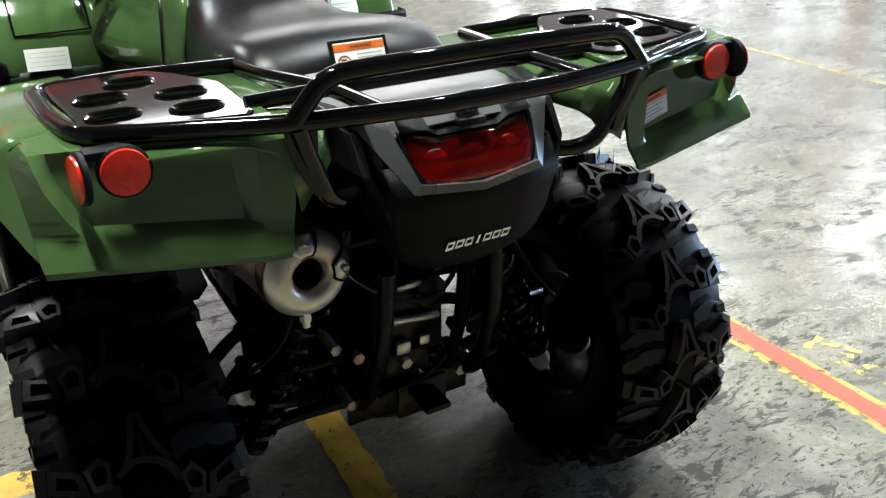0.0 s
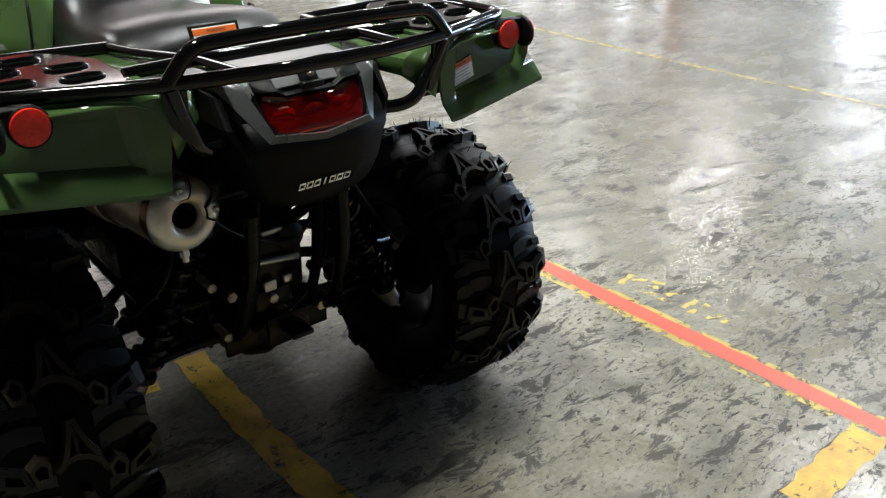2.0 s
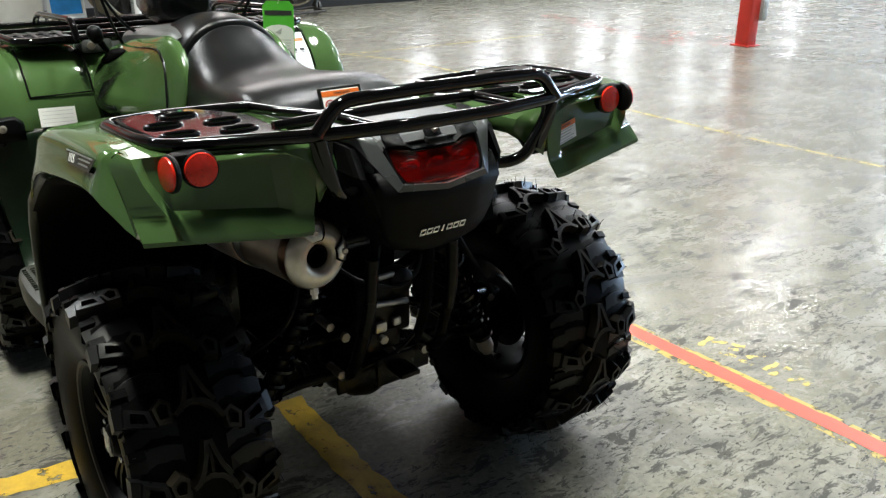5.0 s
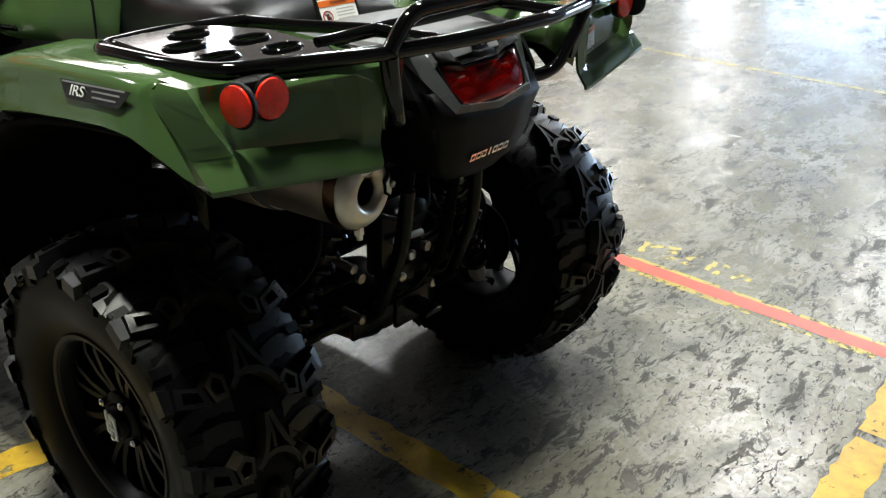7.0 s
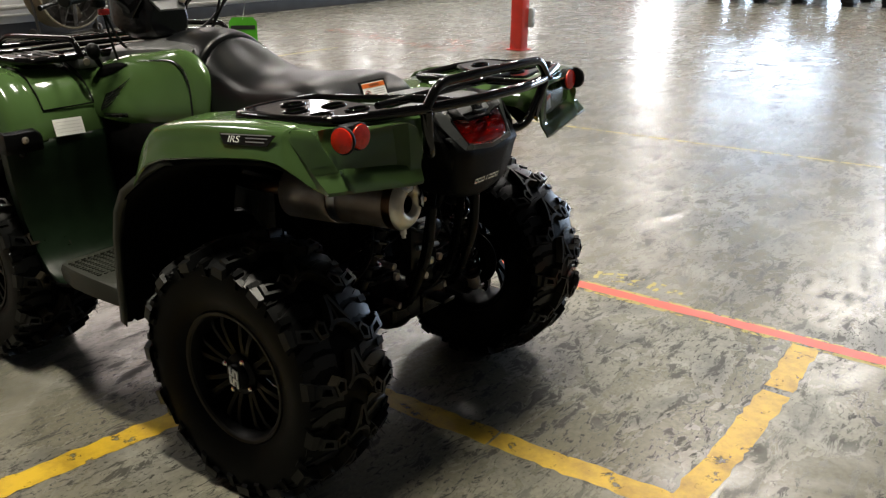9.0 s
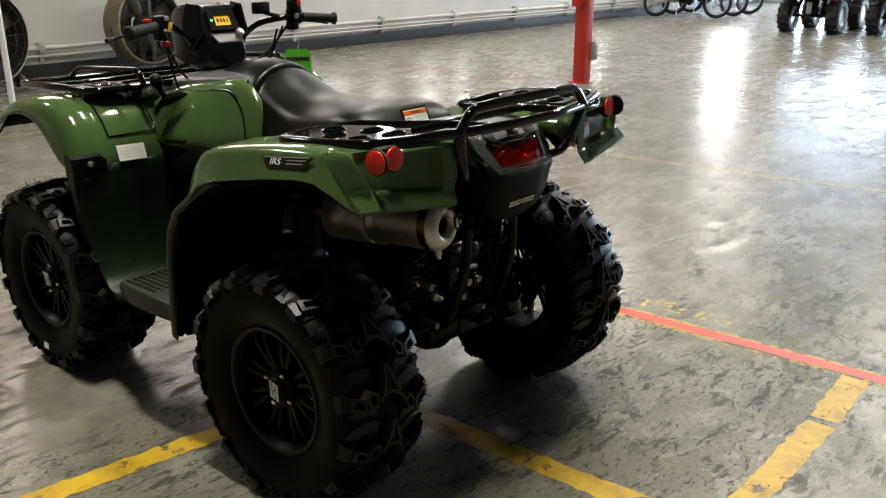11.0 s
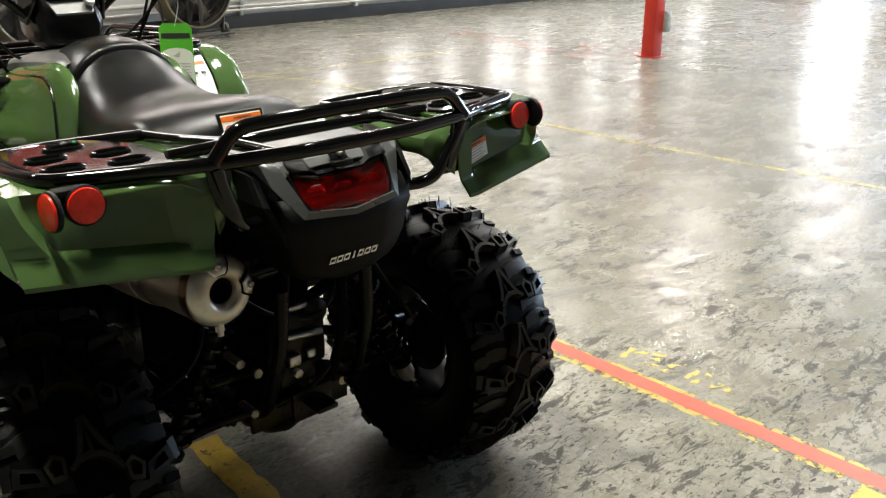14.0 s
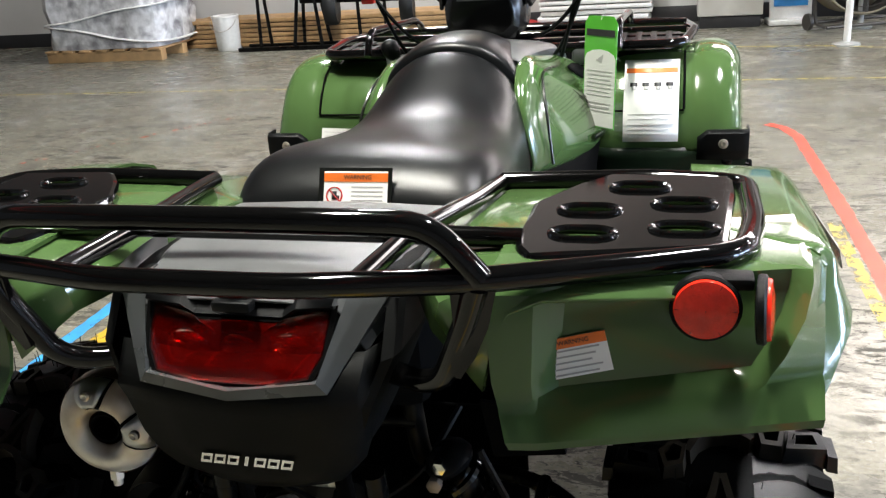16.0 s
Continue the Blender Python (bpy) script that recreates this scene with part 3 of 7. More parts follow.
stripe("floor_line", [(0.0, 0.42), (-0.015, 0.02), (0.000, -0.392)], 0.085, YELLOW_PAINT, "yellow painted bay line, scuffed", 0.0009, 6)
stripe("floor_line", [(0.0, -0.40), (0.015, -0.70), (0.035, -0.955)], 0.085, YELLOW_PAINT, "yellow painted bay line, scuffed", 0.0009, 7)
stripe("floor_line", [(0.045, -0.955), (0.40, -0.965), (0.765, -0.97)], 0.088, YELLOW_PAINT, "yellow painted bay line, scuffed", 0.0013, 8)
stripe("floor_line", [(0.80, -0.97), (1.16, -0.955)], 0.092, YELLOW_PAINT, "yellow painted bay line, scuffed", 0.0013, 9)
stripe("floor_line", [(-0.12, 0.36), (-0.515, 0.424), (-0.99, 0.50), (-1.6, 0.58)], 0.085, YELLOW_PAINT, "yellow painted bay line, scuffed", 0.0013, 10)
stripe("floor_line", [(-1.46, 0.72), (-1.50, 1.6), (-1.55, 2.6)], 0.085, YELLOW_PAINT, "yellow painted bay line, scuffed", 0.0009, 11)
stripe("floor_line", [(4.5, -6.0), (3.95, -0.65), (3.72, 1.4), (3.68, 2.2), (3.62, 3.4), (3.45, 5.0), (2.9, 6.1), (2.35, 6.75), (1.55, 7.05), (0.6, 7.15)], 0.035, YELLOW_FAINT, "thin faded yellow guide line on the floor", 0.0015, 12, ragged=0.002)
stripe("floor_line", [(-6.5, 5.7), (1.43, 5.62), (3.05, 5.52), (5.6, 5.45)], 0.03, YELLOW_FAINT, "thin faded yellow guide line on the floor", 0.0015, 13, ragged=0.002)
for seed, (a, b, w) in enumerate([((6.2, 4.3), (7.1, 4.75), 0.35), ((6.3, 4.6), (6.8, 6.7), 0.25), ((6.5, 3.9), (7.3, 4.3), 0.2)]):
    stripe("floor_patch", [a, b], w, RED_GHOST, "worn red paint stain on the concrete", 0.0015, 20 + seed, ragged=0.05)
stripe("floor_patch", [(-3.6, 3.44), (-2.7, 4.7)], 0.05, RED_GHOST, "worn red paint stain on the concrete", 0.0015, 30, ragged=0.02)
stripe("floor_line", [(-1.600, 0.80), (-1.615, 1.29), (-1.63, 1.75)], 0.058, BLUE_PAINT, "bright blue painted line on the floor", 0.0017, 14, ragged=0.003)

# saw-cut joints
for seed, pts in enumerate([[(5.6, 5.5), (6.58, 3.34), (8.04, 0.14), (9.4, -2.8), (11.0, -6.4)], [(-8.9, 2.95), (0.0, 2.9)], [(2.4, 8.7), (12.0, 5.9)]]):
    stripe("floor_joint", pts, 0.008, WALL_DARK, "narrow saw-cut joint in the concrete", 0.001, 40 + seed, ragged=0.001)

# sprayed characters, too worn to read
spray = tagged(new("sprayed_mark"), "worn yellow sprayed characters on the floor", "floor marking", "floor markings", "structure")
STROKES = [((1.266, -0.072), (1.349, -0.052)), ((1.320, -0.078), (1.362, -0.108)), ((1.362, -0.125), (1.381, -0.164)), ((1.325, -0.140), (1.345, -0.165)), ((1.281, -0.130), (1.300, -0.189)), ((1.292, -0.205), (1.299, -0.251)), ((1.325, -0.212), (1.387, -0.233)), ((1.301, -0.294), (1.376, -0.290)), ((1.288, -0.325), (1.379, -0.333)), ((1.306, -0.370), (1.375, -0.400)), ((1.320, -0.417), (1.352, -0.422))]
for j, (p, q) in enumerate(STROKES):
    bm = bmesh.new()
    a, b = Vector((*p, 0.0009 + 0.0001 * j)), Vector((*q, 0.0009 + 0.0001 * j))
    s = Vector((p[1] - q[1], q[0] - p[0], 0)).normalized()
    rows = []
    for k in range(6):
        w = 0.0095 + 0.0025 * math.sin(j * 2.3 + k * 1.7)
        c = a.lerp(b, k / 5) + s * 0.003 * math.sin(j + k * 1.1)
        rows.append([c + s * w, c - s * w])
    sheet(bm, rows)
    part("stroke", bm, YELLOW_SPRAY, spray)


# ---------------------------------------------------------------- the quad bike
quad = thing("quad_bike", "olive green utility quad bike with big mud tyres and black racks", "quad bike")
R_TYRE, W_TYRE = 0.343, 0.262
AXLE_Z = 0.330


def tread_point(u, v, h, R=R_TYRE, W=W_TYRE):
    """Point on the carcass: u angle, v across, h above the carcass; axle along x."""
    a = abs(v) / (W / 2)
    r = (R - 0.026) * (1 - 0.055 * min(a, 1.15) ** 3) + h
    x = v
    return Vector((x, r * math.sin(u), r * math.cos(u)))


def make_tyre_mesh():
    bm = bmesh.new()
    seg = 64
    half = W_TYRE / 2
    prof = []
    for v, r in ((-half * 0.72, 0.168), (-half * 0.84, 0.182), (-half * 0.95, 0.222), (-half * 1.00, 0.262), (-half * 0.97, 0.296)):
        prof.append((v, r))
    for k in range(9):
        v = -half * 0.9 + k * half * 1.8 / 8
        prof.append((v, (R_TYRE - 0.026) * (1 - 0.055 * (abs(v) / half) ** 3)))
    prof += [(-v, r) for v, r in reversed(prof[:5])]
    rows = []
    for k in range(seg):
        a = 2 * math.pi * k / seg
        rows.append([Vector((v, r * math.sin(a), r * math.cos(a))) for v, r in prof])
    g = sheet(bm, rows + [rows[0]])
    bmesh.ops.remove_doubles(bm, verts=bm.verts, dist=0.0001)
    # bead lip
    return bm


def lug(bm, poly, h, inner=None, h_in=0.6):
    """A raised block on the tread: poly of (u metres, v metres); inner: a recess in its top."""
    R = R_TYRE
    conv = lambda u, v, hh: tread_point(u / R, v, hh)
    n = len(poly)
    cu = sum(p[0] for p in poly) / n
    cv = sum(p[1] for p in poly) / n
    base = [bm.verts.new(conv(cu + (u - cu) * 1.22, cv + (v - cv) * 1.18, -0.004)) for u, v in poly]
    top = [bm.verts.new(conv(u, v, h)) for u, v in poly]
    for k in range(n):
        j = (k + 1) % n
        bm.faces.new((base[k], base[j], top[j], top[k]))
    if inner:
        i1 = [bm.verts.new(conv(cu + (u - cu) * inner, cv + (v - cv) * inner, h)) for u, v in poly]
        i0 = [bm.verts.new(conv(cu + (u - cu) * inner * 0.9, cv + (v - cv) * inner * 0.9, h * h_in)) for u, v in poly]
        for k in range(n):
            j = (k + 1) % n
            bm.faces.new((top[k], top[j], i1[j], i1[k]))
            bm.faces.new((i1[k], i1[j], i0[j], i0[k]))
        bm.faces.new(i0)
    else:
        bm.faces.new(top)


def bar_lug(bm, pts, w, h):
    """A raised rib along (u, v) points."""
    conv = lambda u, v, hh: tread_point(u / R_TYRE, v, hh)
    rows = []
    P = [Vector((*p, 0)) for p in pts]
    for i, p in enumerate(P):
        d = (P[min(i + 1, len(P) - 1)] - P[max(i - 1, 0)]).normalized()
        s = Vector((-d.y, d.x, 0)) * w / 2
        rows.append([conv(p.x + s.x * 1.5, p.y + s.y * 1.5, -0.004), conv(p.x + s.x, p.y + s.y, h), conv(p.x - s.x, p.y - s.y, h), conv(p.x - s.x * 1.5, p.y - s.y * 1.5, -0.004)])
    g = sheet(bm, rows)
    bm.faces.new(g[0][::-1])
    bm.faces.new(g[-1])


def make_tread_meshes(hand):
    """Centre ribs, outer blocks and the low terraces between them; hand: the way the pattern points."""
    ribs, blocks, steps = bmesh.new(), bmesh.new(), bmesh.new()
    N = 15
    pitch = 2 * math.pi * R_TYRE / N
    for k in range(N):
        u0 = k * pitch
        f = lambda pts: [(hand * (u0 + u), v) for u, v in pts]
        # a tall A with a middle rib, standing on a bowed foot that runs off to one side
        for q in (1, -1):
            bar_lug(ribs, f([(0.060, q * 0.003), (0.034, q * 0.009), (0.006, q * 0.018), (-0.018, q * 0.031)]), 0.0085, 0.0235)
        bar_lug(ribs, f([(0.056, 0.0), (0.020, 0.0), (-0.010, 0.001)]), 0.006, 0.019)
        bar_lug(ribs, f([(-0.022, 0.040), (-0.010, 0.024), (-0.007, 0.006), (-0.014, -0.014), (-0.030, -0.030), (-0.052, -0.040)]), 0.0095, 0.0235)
        # outer side: five-sided hollow block, then a long slotted bar that steps down over the shoulder
        lug(ribs, f([(-0.044, -0.040), (-0.034, -0.056), (-0.054, -0.074), (-0.082, -0.066), (-0.074, -0.044)]), 0.0250, 0.64, 0.12)
        lug(blocks, f([(-0.058, -0.077), (-0.040, -0.122), (-0.070, -0.128), (-0.086, -0.072)]), 0.0250, 0.56, 0.2)
        lug(blocks, f([(-0.036, -0.124), (-0.030, -0.140), (-0.070, -0.143), (-0.074, -0.130)]), 0.018)
        # other side, half a step on
        lug(ribs, f([(0.002, 0.046), (0.014, 0.062), (-0.002, 0.080), (-0.032, 0.074), (-0.032, 0.050)]), 0.0250, 0.62, 0.12)
        lug(blocks, f([(-0.002, 0.084), (0.016, 0.122), (-0.016, 0.129), (-0.034, 0.079)]), 0.0250, 0.56, 0.2)
        lug(blocks, f([(0.020, 0.124), (0.026, 0.140), (-0.016, 0.143), (-0.020, 0.131)]), 0.018)
        # terraces that overlap like shingles
        for q, off in ((-1, 0.0), (1, 0.055)):
            for a0, a1, hh in ((-0.052, 0.010, 0.0045), (0.008, 0.056, 0.004)):
                rows = []
                for i in range(7):
                    v = 0.040 + 0.094 * i / 6
                    bow = 0.016 * math.sin(math.pi * i / 6) - 0.010 * i / 6
                    rows.append([tread_point(hand * (u0 + off + u) / R_TYRE, q * v, hh_) for u, hh_ in ((a0 + bow, -0.002), (a1 - 0.005 + bow, hh * 0.9), (a1 - 0.001 + bow, hh * 0.85), (a1 + 0.0025 + bow, -0.002))])
                sheet(steps, rows)
    return ribs, blocks, steps


def side_fins():
    """Fins that run down the side wall from the shoulder blocks."""
    bm = bmesh.new()
    N = 34
    for k in range(N):
        for side in (1, -1):
            a0 = 2 * math.pi * (k + (0.5 if side < 0 else 0)) / N
            rot = Matrix.Rotation(-a0, 4, "X")
            h = W_TYRE / 2
            L = 0.026 if k % 2 else 0.012
            vs = [(h * 0.80, -0.008, 0.316), (h * 1.015, -0.010, 0.309), (h * 1.035, -0.006, 0.306 - L), (h * 0.96, -0.003, 0.298 - L)]
            lo = [bm.verts.new(rot @ Vector((side * x, y, z))) for x, y, z in vs]
            hi = [bm.verts.new(rot @ Vector((side * x, y + 0.017 + (0.004 if z < 0.3 else 0), z))) for x, y, z in vs]
            bm.faces.new(lo)
            bm.faces.new(hi[::-1])
            for i in range(4):
                j = (i + 1) % 4
                bm.faces.new((lo[i], hi[i], hi[j], lo[j]))
    return bm


def whiskers():
    """Fine moulding hairs on the tread."""
    bm = bmesh.new()
    rnd = random.Random(9)
    for k in range(170):
        u = rnd.uniform(0, 2 * math.pi)
        v = rnd.choice((-1, 1)) * rnd.uniform(0.03, 0.135)
        a = tread_point(u, v, 0.012)
        b = tread_point(u + rnd.uniform(-0.01, 0.01), v + rnd.uniform(-0.003, 0.006), 0.012 + rnd.uniform(0.018, 0.028))
        rod(bm, a, b, 0.0008, 3)
    return bm


def lathe_x(bm, prof, seg=40, cap=False):
    """Turn (x, radius) pairs round the x axis."""
    rows = []
    for k in range(seg + 1):
        a = 2 * math.pi * k / seg
        rows.append([Vector((x, r * math.sin(a), r * math.cos(a))) for x, r in prof])
    sheet(bm, rows)
    bmesh.ops.remove_doubles(bm, verts=bm.verts, dist=0.00005)


def make_rim_mesh():
    """Rim barrel, lips and split spokes; the outer face looks to +x."""
    bm = bmesh.new()
    h = W_TYRE / 2
    lathe_x(bm, [(h * 0.74, 0.190), (h * 0.80, 0.194), (h * 0.82, 0.186), (h * 0.70, 0.176), (h * 0.55, 0.170), (-h * 0.62, 0.168), (-h * 0.74, 0.178), (-h * 0.80, 0.190), (-h * 0.74, 0.194), (-h * 0.70, 0.184), (-h * 0.58, 0.176), (h * 0.5, 0.176), (h * 0.66, 0.184), (h * 0.74, 0.190)], 48)
    lathe_x(bm, [(h * 0.36, 0.0), (h * 0.36, 0.062), (h * 0.62, 0.060), (h * 0.66, 0.052), (h * 0.66, 0.0)], 32)
    return bm


def make_cap_mesh():
    bm = bmesh.new()
    h = W_TYRE / 2
    lathe_x(bm, [(h * 0.64, 0.0), (h * 0.64, 0.036), (h * 0.72, 0.034), (h * 0.76, 0.028), (h * 0.77, 0.0)], 28)
    return bm


def make_spoke_mesh(off):
    """One leg of a split spoke, flat-faced, from hub to barrel."""
    bm = bmesh.new()
    h = W_TYRE / 2
    rows = []
    for r, a, w, x in ((0.050, off * 0.75, 0.011, 0.56), (0.105, off, 0.008, 0.64), (0.150, off * 1.12, 0.0085, 0.66), (0.176, off * 1.18, 0.012, 0.60)):
        c = Vector((0, r * math.sin(a), r * math.cos(a)))
        t = Vector((0, math.cos(a), -math.sin(a))) * w
        rows.append([c - t + Vector((h * x - 0.020, 0, 0)), c - t * 0.8 + Vector((h * x, 0, 0)), c + t * 0.8 + Vector((h * x, 0, 0)), c + t + Vector((h * x - 0.020, 0, 0))])
    g = sheet(bm, rows, close=True)
    return bm


spoke_mes = [finish("spoke", make_spoke_mesh(o), RIM_BLACK, 25) for o in (-0.13, 0.13)]
bm = bmesh.new()
h = W_TYRE / 2
lathe_x(bm, [(h * 0.80, 0.181), (h * 0.84, 0.186), (h * 0.85, 0.195), (h * 0.80, 0.199)], 48)
lip_me = finish("rim_lip", bm, DUSTY_RIM)
tyre_me = finish("tyre", make_tyre_mesh(), RUBBER)
treads = {}
for hand in (1, -1):
    ribs, blocks, steps = make_tread_meshes(hand)
    treads[hand] = (finish("tread", ribs, LUG_RUBBER, 30), finish("tread_block", blocks, BLOCK_RUBBER, 30), finish("tread_step", steps, BLOCK_RUBBER, 30))
fin_me = finish("side_fin", side_fins(), RUBBER, 30)
hair_me = finish("moulding_hairs", whiskers(), RUBBER)
rim_me = finish("wheel", make_rim_mesh(), RIM_BLACK)
for me in (rim_me, lip_me, *spoke_mes):
    me.transform(Matrix.Diagonal((1.0, 0.905, 0.905, 1.0)))
cap_me = finish("hub_cap", make_cap_mesh(), RIM_BLACK)
bm = bmesh.new()
h = W_TYRE / 2
em = frame_at((h * 0.79, 0, 0), (0, 0.35, 1), (0, -1, 0.1))
for cx in (-0.0125, 0.0125):
    sk = lambda q, r: (cx + q + r * 0.25, r)
    for r in (-0.0125, 0.0, 0.0125):
        prism(bm, [sk(-0.0105, r - 0.0032), sk(0.0105, r - 0.0032), sk(0.0105, r + 0.0032), sk(-0.0105, r + 0.0032)], 0.003, em)
    for q, r in ((-0.0075, 0.00625), (0.0075, -0.00625)):
        prism(bm, [sk(q - 0.003, r - 0.0032), sk(q + 0.003, r - 0.0032), sk(q + 0.003, r + 0.0032), sk(q - 0.003, r + 0.0032)], 0.003, em)
logo_me = finish("hub_emblem", bm, WHITE_LABEL)
bm = bmesh.new()
lathe(bm, [(0.008, -0.006), (0.008, 0.006), (0.005, 0.009), (0.0, 0.0095)], axis((0, 0, 0), (1, 0, 0)), 6)
nut_me = finish("lug_nut", bm, CHROME)


def wheel_at(x, y, z, out, spin=0.0, steer=0.0):
    """A wheel whose outer face looks to the side `out` (+1 right, -1 left)."""
    w = new("wheel", rim_me)
    w.parent = quad
    w.matrix_basis = pose(x, y, z, 0, 0, (0 if out > 0 else 180) + steer) @ pose(0, 0, 0, spin, 0, 0)
    w["label"] = "satin black alloy wheel with a chunky mud tyre"
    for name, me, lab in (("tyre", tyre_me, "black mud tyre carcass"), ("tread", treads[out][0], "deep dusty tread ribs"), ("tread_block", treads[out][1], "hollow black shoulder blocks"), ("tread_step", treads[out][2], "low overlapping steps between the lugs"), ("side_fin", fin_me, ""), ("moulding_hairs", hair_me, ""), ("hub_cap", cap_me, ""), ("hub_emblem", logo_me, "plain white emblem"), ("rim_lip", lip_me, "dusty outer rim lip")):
        o = new(name, me)
        o.parent = w
        if lab:
            o["label"] = lab
        if name in ("side_fin", "moulding_hairs", "tread", "tread_block", "tread_step"):
            o["kind"] = "stuff"
    for k in range(8):
        for me in spoke_mes:
            o = new("spoke", me)
            o.parent = w
            o.matrix_basis = pose(0, 0, 0, 45 * k + 10)
    for k in range(4):
        a = radians(45 + 90 * k)
        o = new("lug_nut", nut_me)
        o.parent = w
        o.matrix_basis = pose(h * 0.66, 0.05 * math.sin(a), 0.05 * math.cos(a))
    return w


REAR_X, FRONT_X, WHEELBASE = 0.497, 0.485, 1.285
wheel_at(-REAR_X, 0, AXLE_Z, -1, 20)
wheel_at(REAR_X, 0, AXLE_Z, 1, 5)
wheel_at(-FRONT_X, WHEELBASE, AXLE_Z - 0.008, -1, 33)
wheel_at(FRONT_X, WHEELBASE, AXLE_Z - 0.008, 1, 60)


# ---- rear fenders
ARCH = [(-0.312, 0.857), (-0.283, 0.868), (-0.25, 0.893), (-0.214, 0.917), (-0.15, 0.919), (-0.02, 0.900), (0.10, 0.880), (0.206, 0.858), (0.265, 0.834), (0.305, 0.798), (0.33, 0.765)]
SIDE_TOP = [(-0.30, 0.955), (-0.25, 0.982), (-0.16, 0.985), (-0.04, 0.974), (0.10, 0.957), (0.20, 0.940), (0.262, 0.918), (0.305, 0.868), (0.33, 0.805)]


def rear_fender(s):
    rows = []
    # rear face: a sunk panel between an inner and an outer raised band, over a lip that leans out
    INNER = [(0.83, 0.316), (0.90, 0.312), (0.98, 0.318)]
    OUTER = [(0.85, 0.503), (0.895, 0.520), (0.94, 0.547), (0.98, 0.556)]
    BORDER = [(0.826, 0.292), (0.845, 0.282), (0.90, 0.270), (0.99, 0.268)]
    SINK = (0.0, 0.0, 0.2, 0.7, 1.0, 1.0, 1.0, 0.97, 0.12, 0.0, 0.0, 0.0)
    for kind_, u, rec in (("b", 0.0, 0), ("b", 0.5, 0), ("b", 0.90, 0), ("r", 0.0, 0.2), ("r", 0.09, 1), ("r", 0.20, 1), ("r", 0.40, 1), ("r", 0.60, 1), ("r", 0.80, 1), ("r", 0.93, 1), ("r", 0.97, 0.4), ("r", 1.0, 0)):
        f = u * 0.9 if kind_ == "r" else 0.0
        zr = 0.869 + 0.030 * f
        zb = 0.831 + 0.024 * f
        row = []
        for lv, z in enumerate((0.987, 0.987, 0.9865, 0.979, 0.968, 0.950, zr + 0.022, zr + 0.005, zr - 0.004, zr - 0.010, zb + 0.007, zb)):
            x = spline(BORDER, z) + (spline(INNER, z) - spline(BORDER, z)) * u if kind_ == "b" else spline(INNER, z) + (spline(OUTER, z) - spline(INNER, z)) * u
            yb = -0.339 + 0.036 * max(0.0, (x - 0.277) / 0.29)
            lean = (0.16, 0.045, 0.016, 0.008, 0.006, 0.004, 0.002, 0.001, -0.0005, -0.004, -0.017, -0.017)[lv] + (0.026 * max(0.0, (z - 0.93) / 0.057) * f)
            row.append((s * x, yb + lean + 0.021 * rec * SINK[lv], z))
        rows.append(row)
    # broad corner band
    rows.append([(s * 0.50, -0.15, 0.987), (s * 0.548, -0.195, 0.987), (s * 0.560, -0.206, 0.985), (s * 0.568, -0.214, 0.979), (s * 0.571, -0.221, 0.968), (s * 0.572, -0.236, 0.945), (s * 0.570, -0.270, 0.912), (s * 0.569, -0.281, 0.899), (s * 0.568, -0.286, 0.893), (s * 0.569, -0.294, 0.887), (s * 0.568, -0.318, 0.866), (s * 0.567, -0.319, 0.859)])
    for y in (-0.296, -0.276, -0.254, -0.230, -0.205, -0.175, -0.13, -0.08, -0.03, 0.02, 0.07, 0.12, 0.16, 0.20, 0.235, 0.258, 0.278, 0.295, 0.312, 0.327):
        yt = y if y > -0.2 else -0.2 + (y + 0.2) * 0.10
        yi = yt
        zt, za = spline(SIDE_TOP, yt), spline(ARCH, y)
        k = min(1.0, (y + 0.30) / 0.08)
        xt = 0.572 + 0.010 * k
        xo = 0.566 + 0.038 * k
        rows.append([(s * 0.455, max(yi, -0.15), min(0.987, zt + 0.008)), (s * (xt - 0.030), yt, zt + 0.004), (s * (xt - 0.012), yt, zt + 0.002), (s * (xt - 0.002), yt, zt - 0.004), (s * (xt + 0.003), yt, zt - 0.013)] +
                    [(s * (xt + (xo - xt) * g), yt + (y - yt) * g, zt - 0.012 + (za - zt + 0.012) * g) for g in (0.28, 0.50, 0.68, 0.77, 0.86, 0.95)] + [(s * (xo - 0.004), y, za)])
    bm = bmesh.new()
    sheet(bm, rows)
    ob = soften(part("rear_fender", bm, GREEN, quad, "glossy olive green rear fender", 50), 0.005, 0, 0.0, 0.004, 30)
    # inner panel that runs in under the rack
    bm = bmesh.new()
    rows = []
    for y, zi, zo in ((-0.336, 0.880, 0.984), (-0.30, 0.925, 0.985), (-0.22, 0.935, 0.985), (-0.10, 0.93, 0.982), (0.03, 0.92, 0.968), (0.16, 0.90, 0.945)):
        xi = 0.262 if y < -0.31 else (0.205 if y < -0.25 else 0.165)
        rows.append([(s * xi, y, zi), (s * (xi + 0.01), y, (zi + zo) / 2), (s * (xi + 0.028), y, zo - 0.02), (s * (xi + 0.06), y, zo - 0.004), (s * 0.36, y, zo - 0.001), (s * 0.47, y + 0.02, zo - 0.003)])
    sheet(bm, rows)
    soften(part("inner_fender", bm, GREEN, quad, "green inner fender under the rack", 30), 0.004)
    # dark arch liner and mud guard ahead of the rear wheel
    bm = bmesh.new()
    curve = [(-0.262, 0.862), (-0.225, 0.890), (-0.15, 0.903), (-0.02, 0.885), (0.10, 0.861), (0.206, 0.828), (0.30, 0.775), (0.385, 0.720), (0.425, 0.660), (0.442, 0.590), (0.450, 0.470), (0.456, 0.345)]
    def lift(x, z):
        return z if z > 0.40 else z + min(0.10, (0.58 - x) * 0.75)
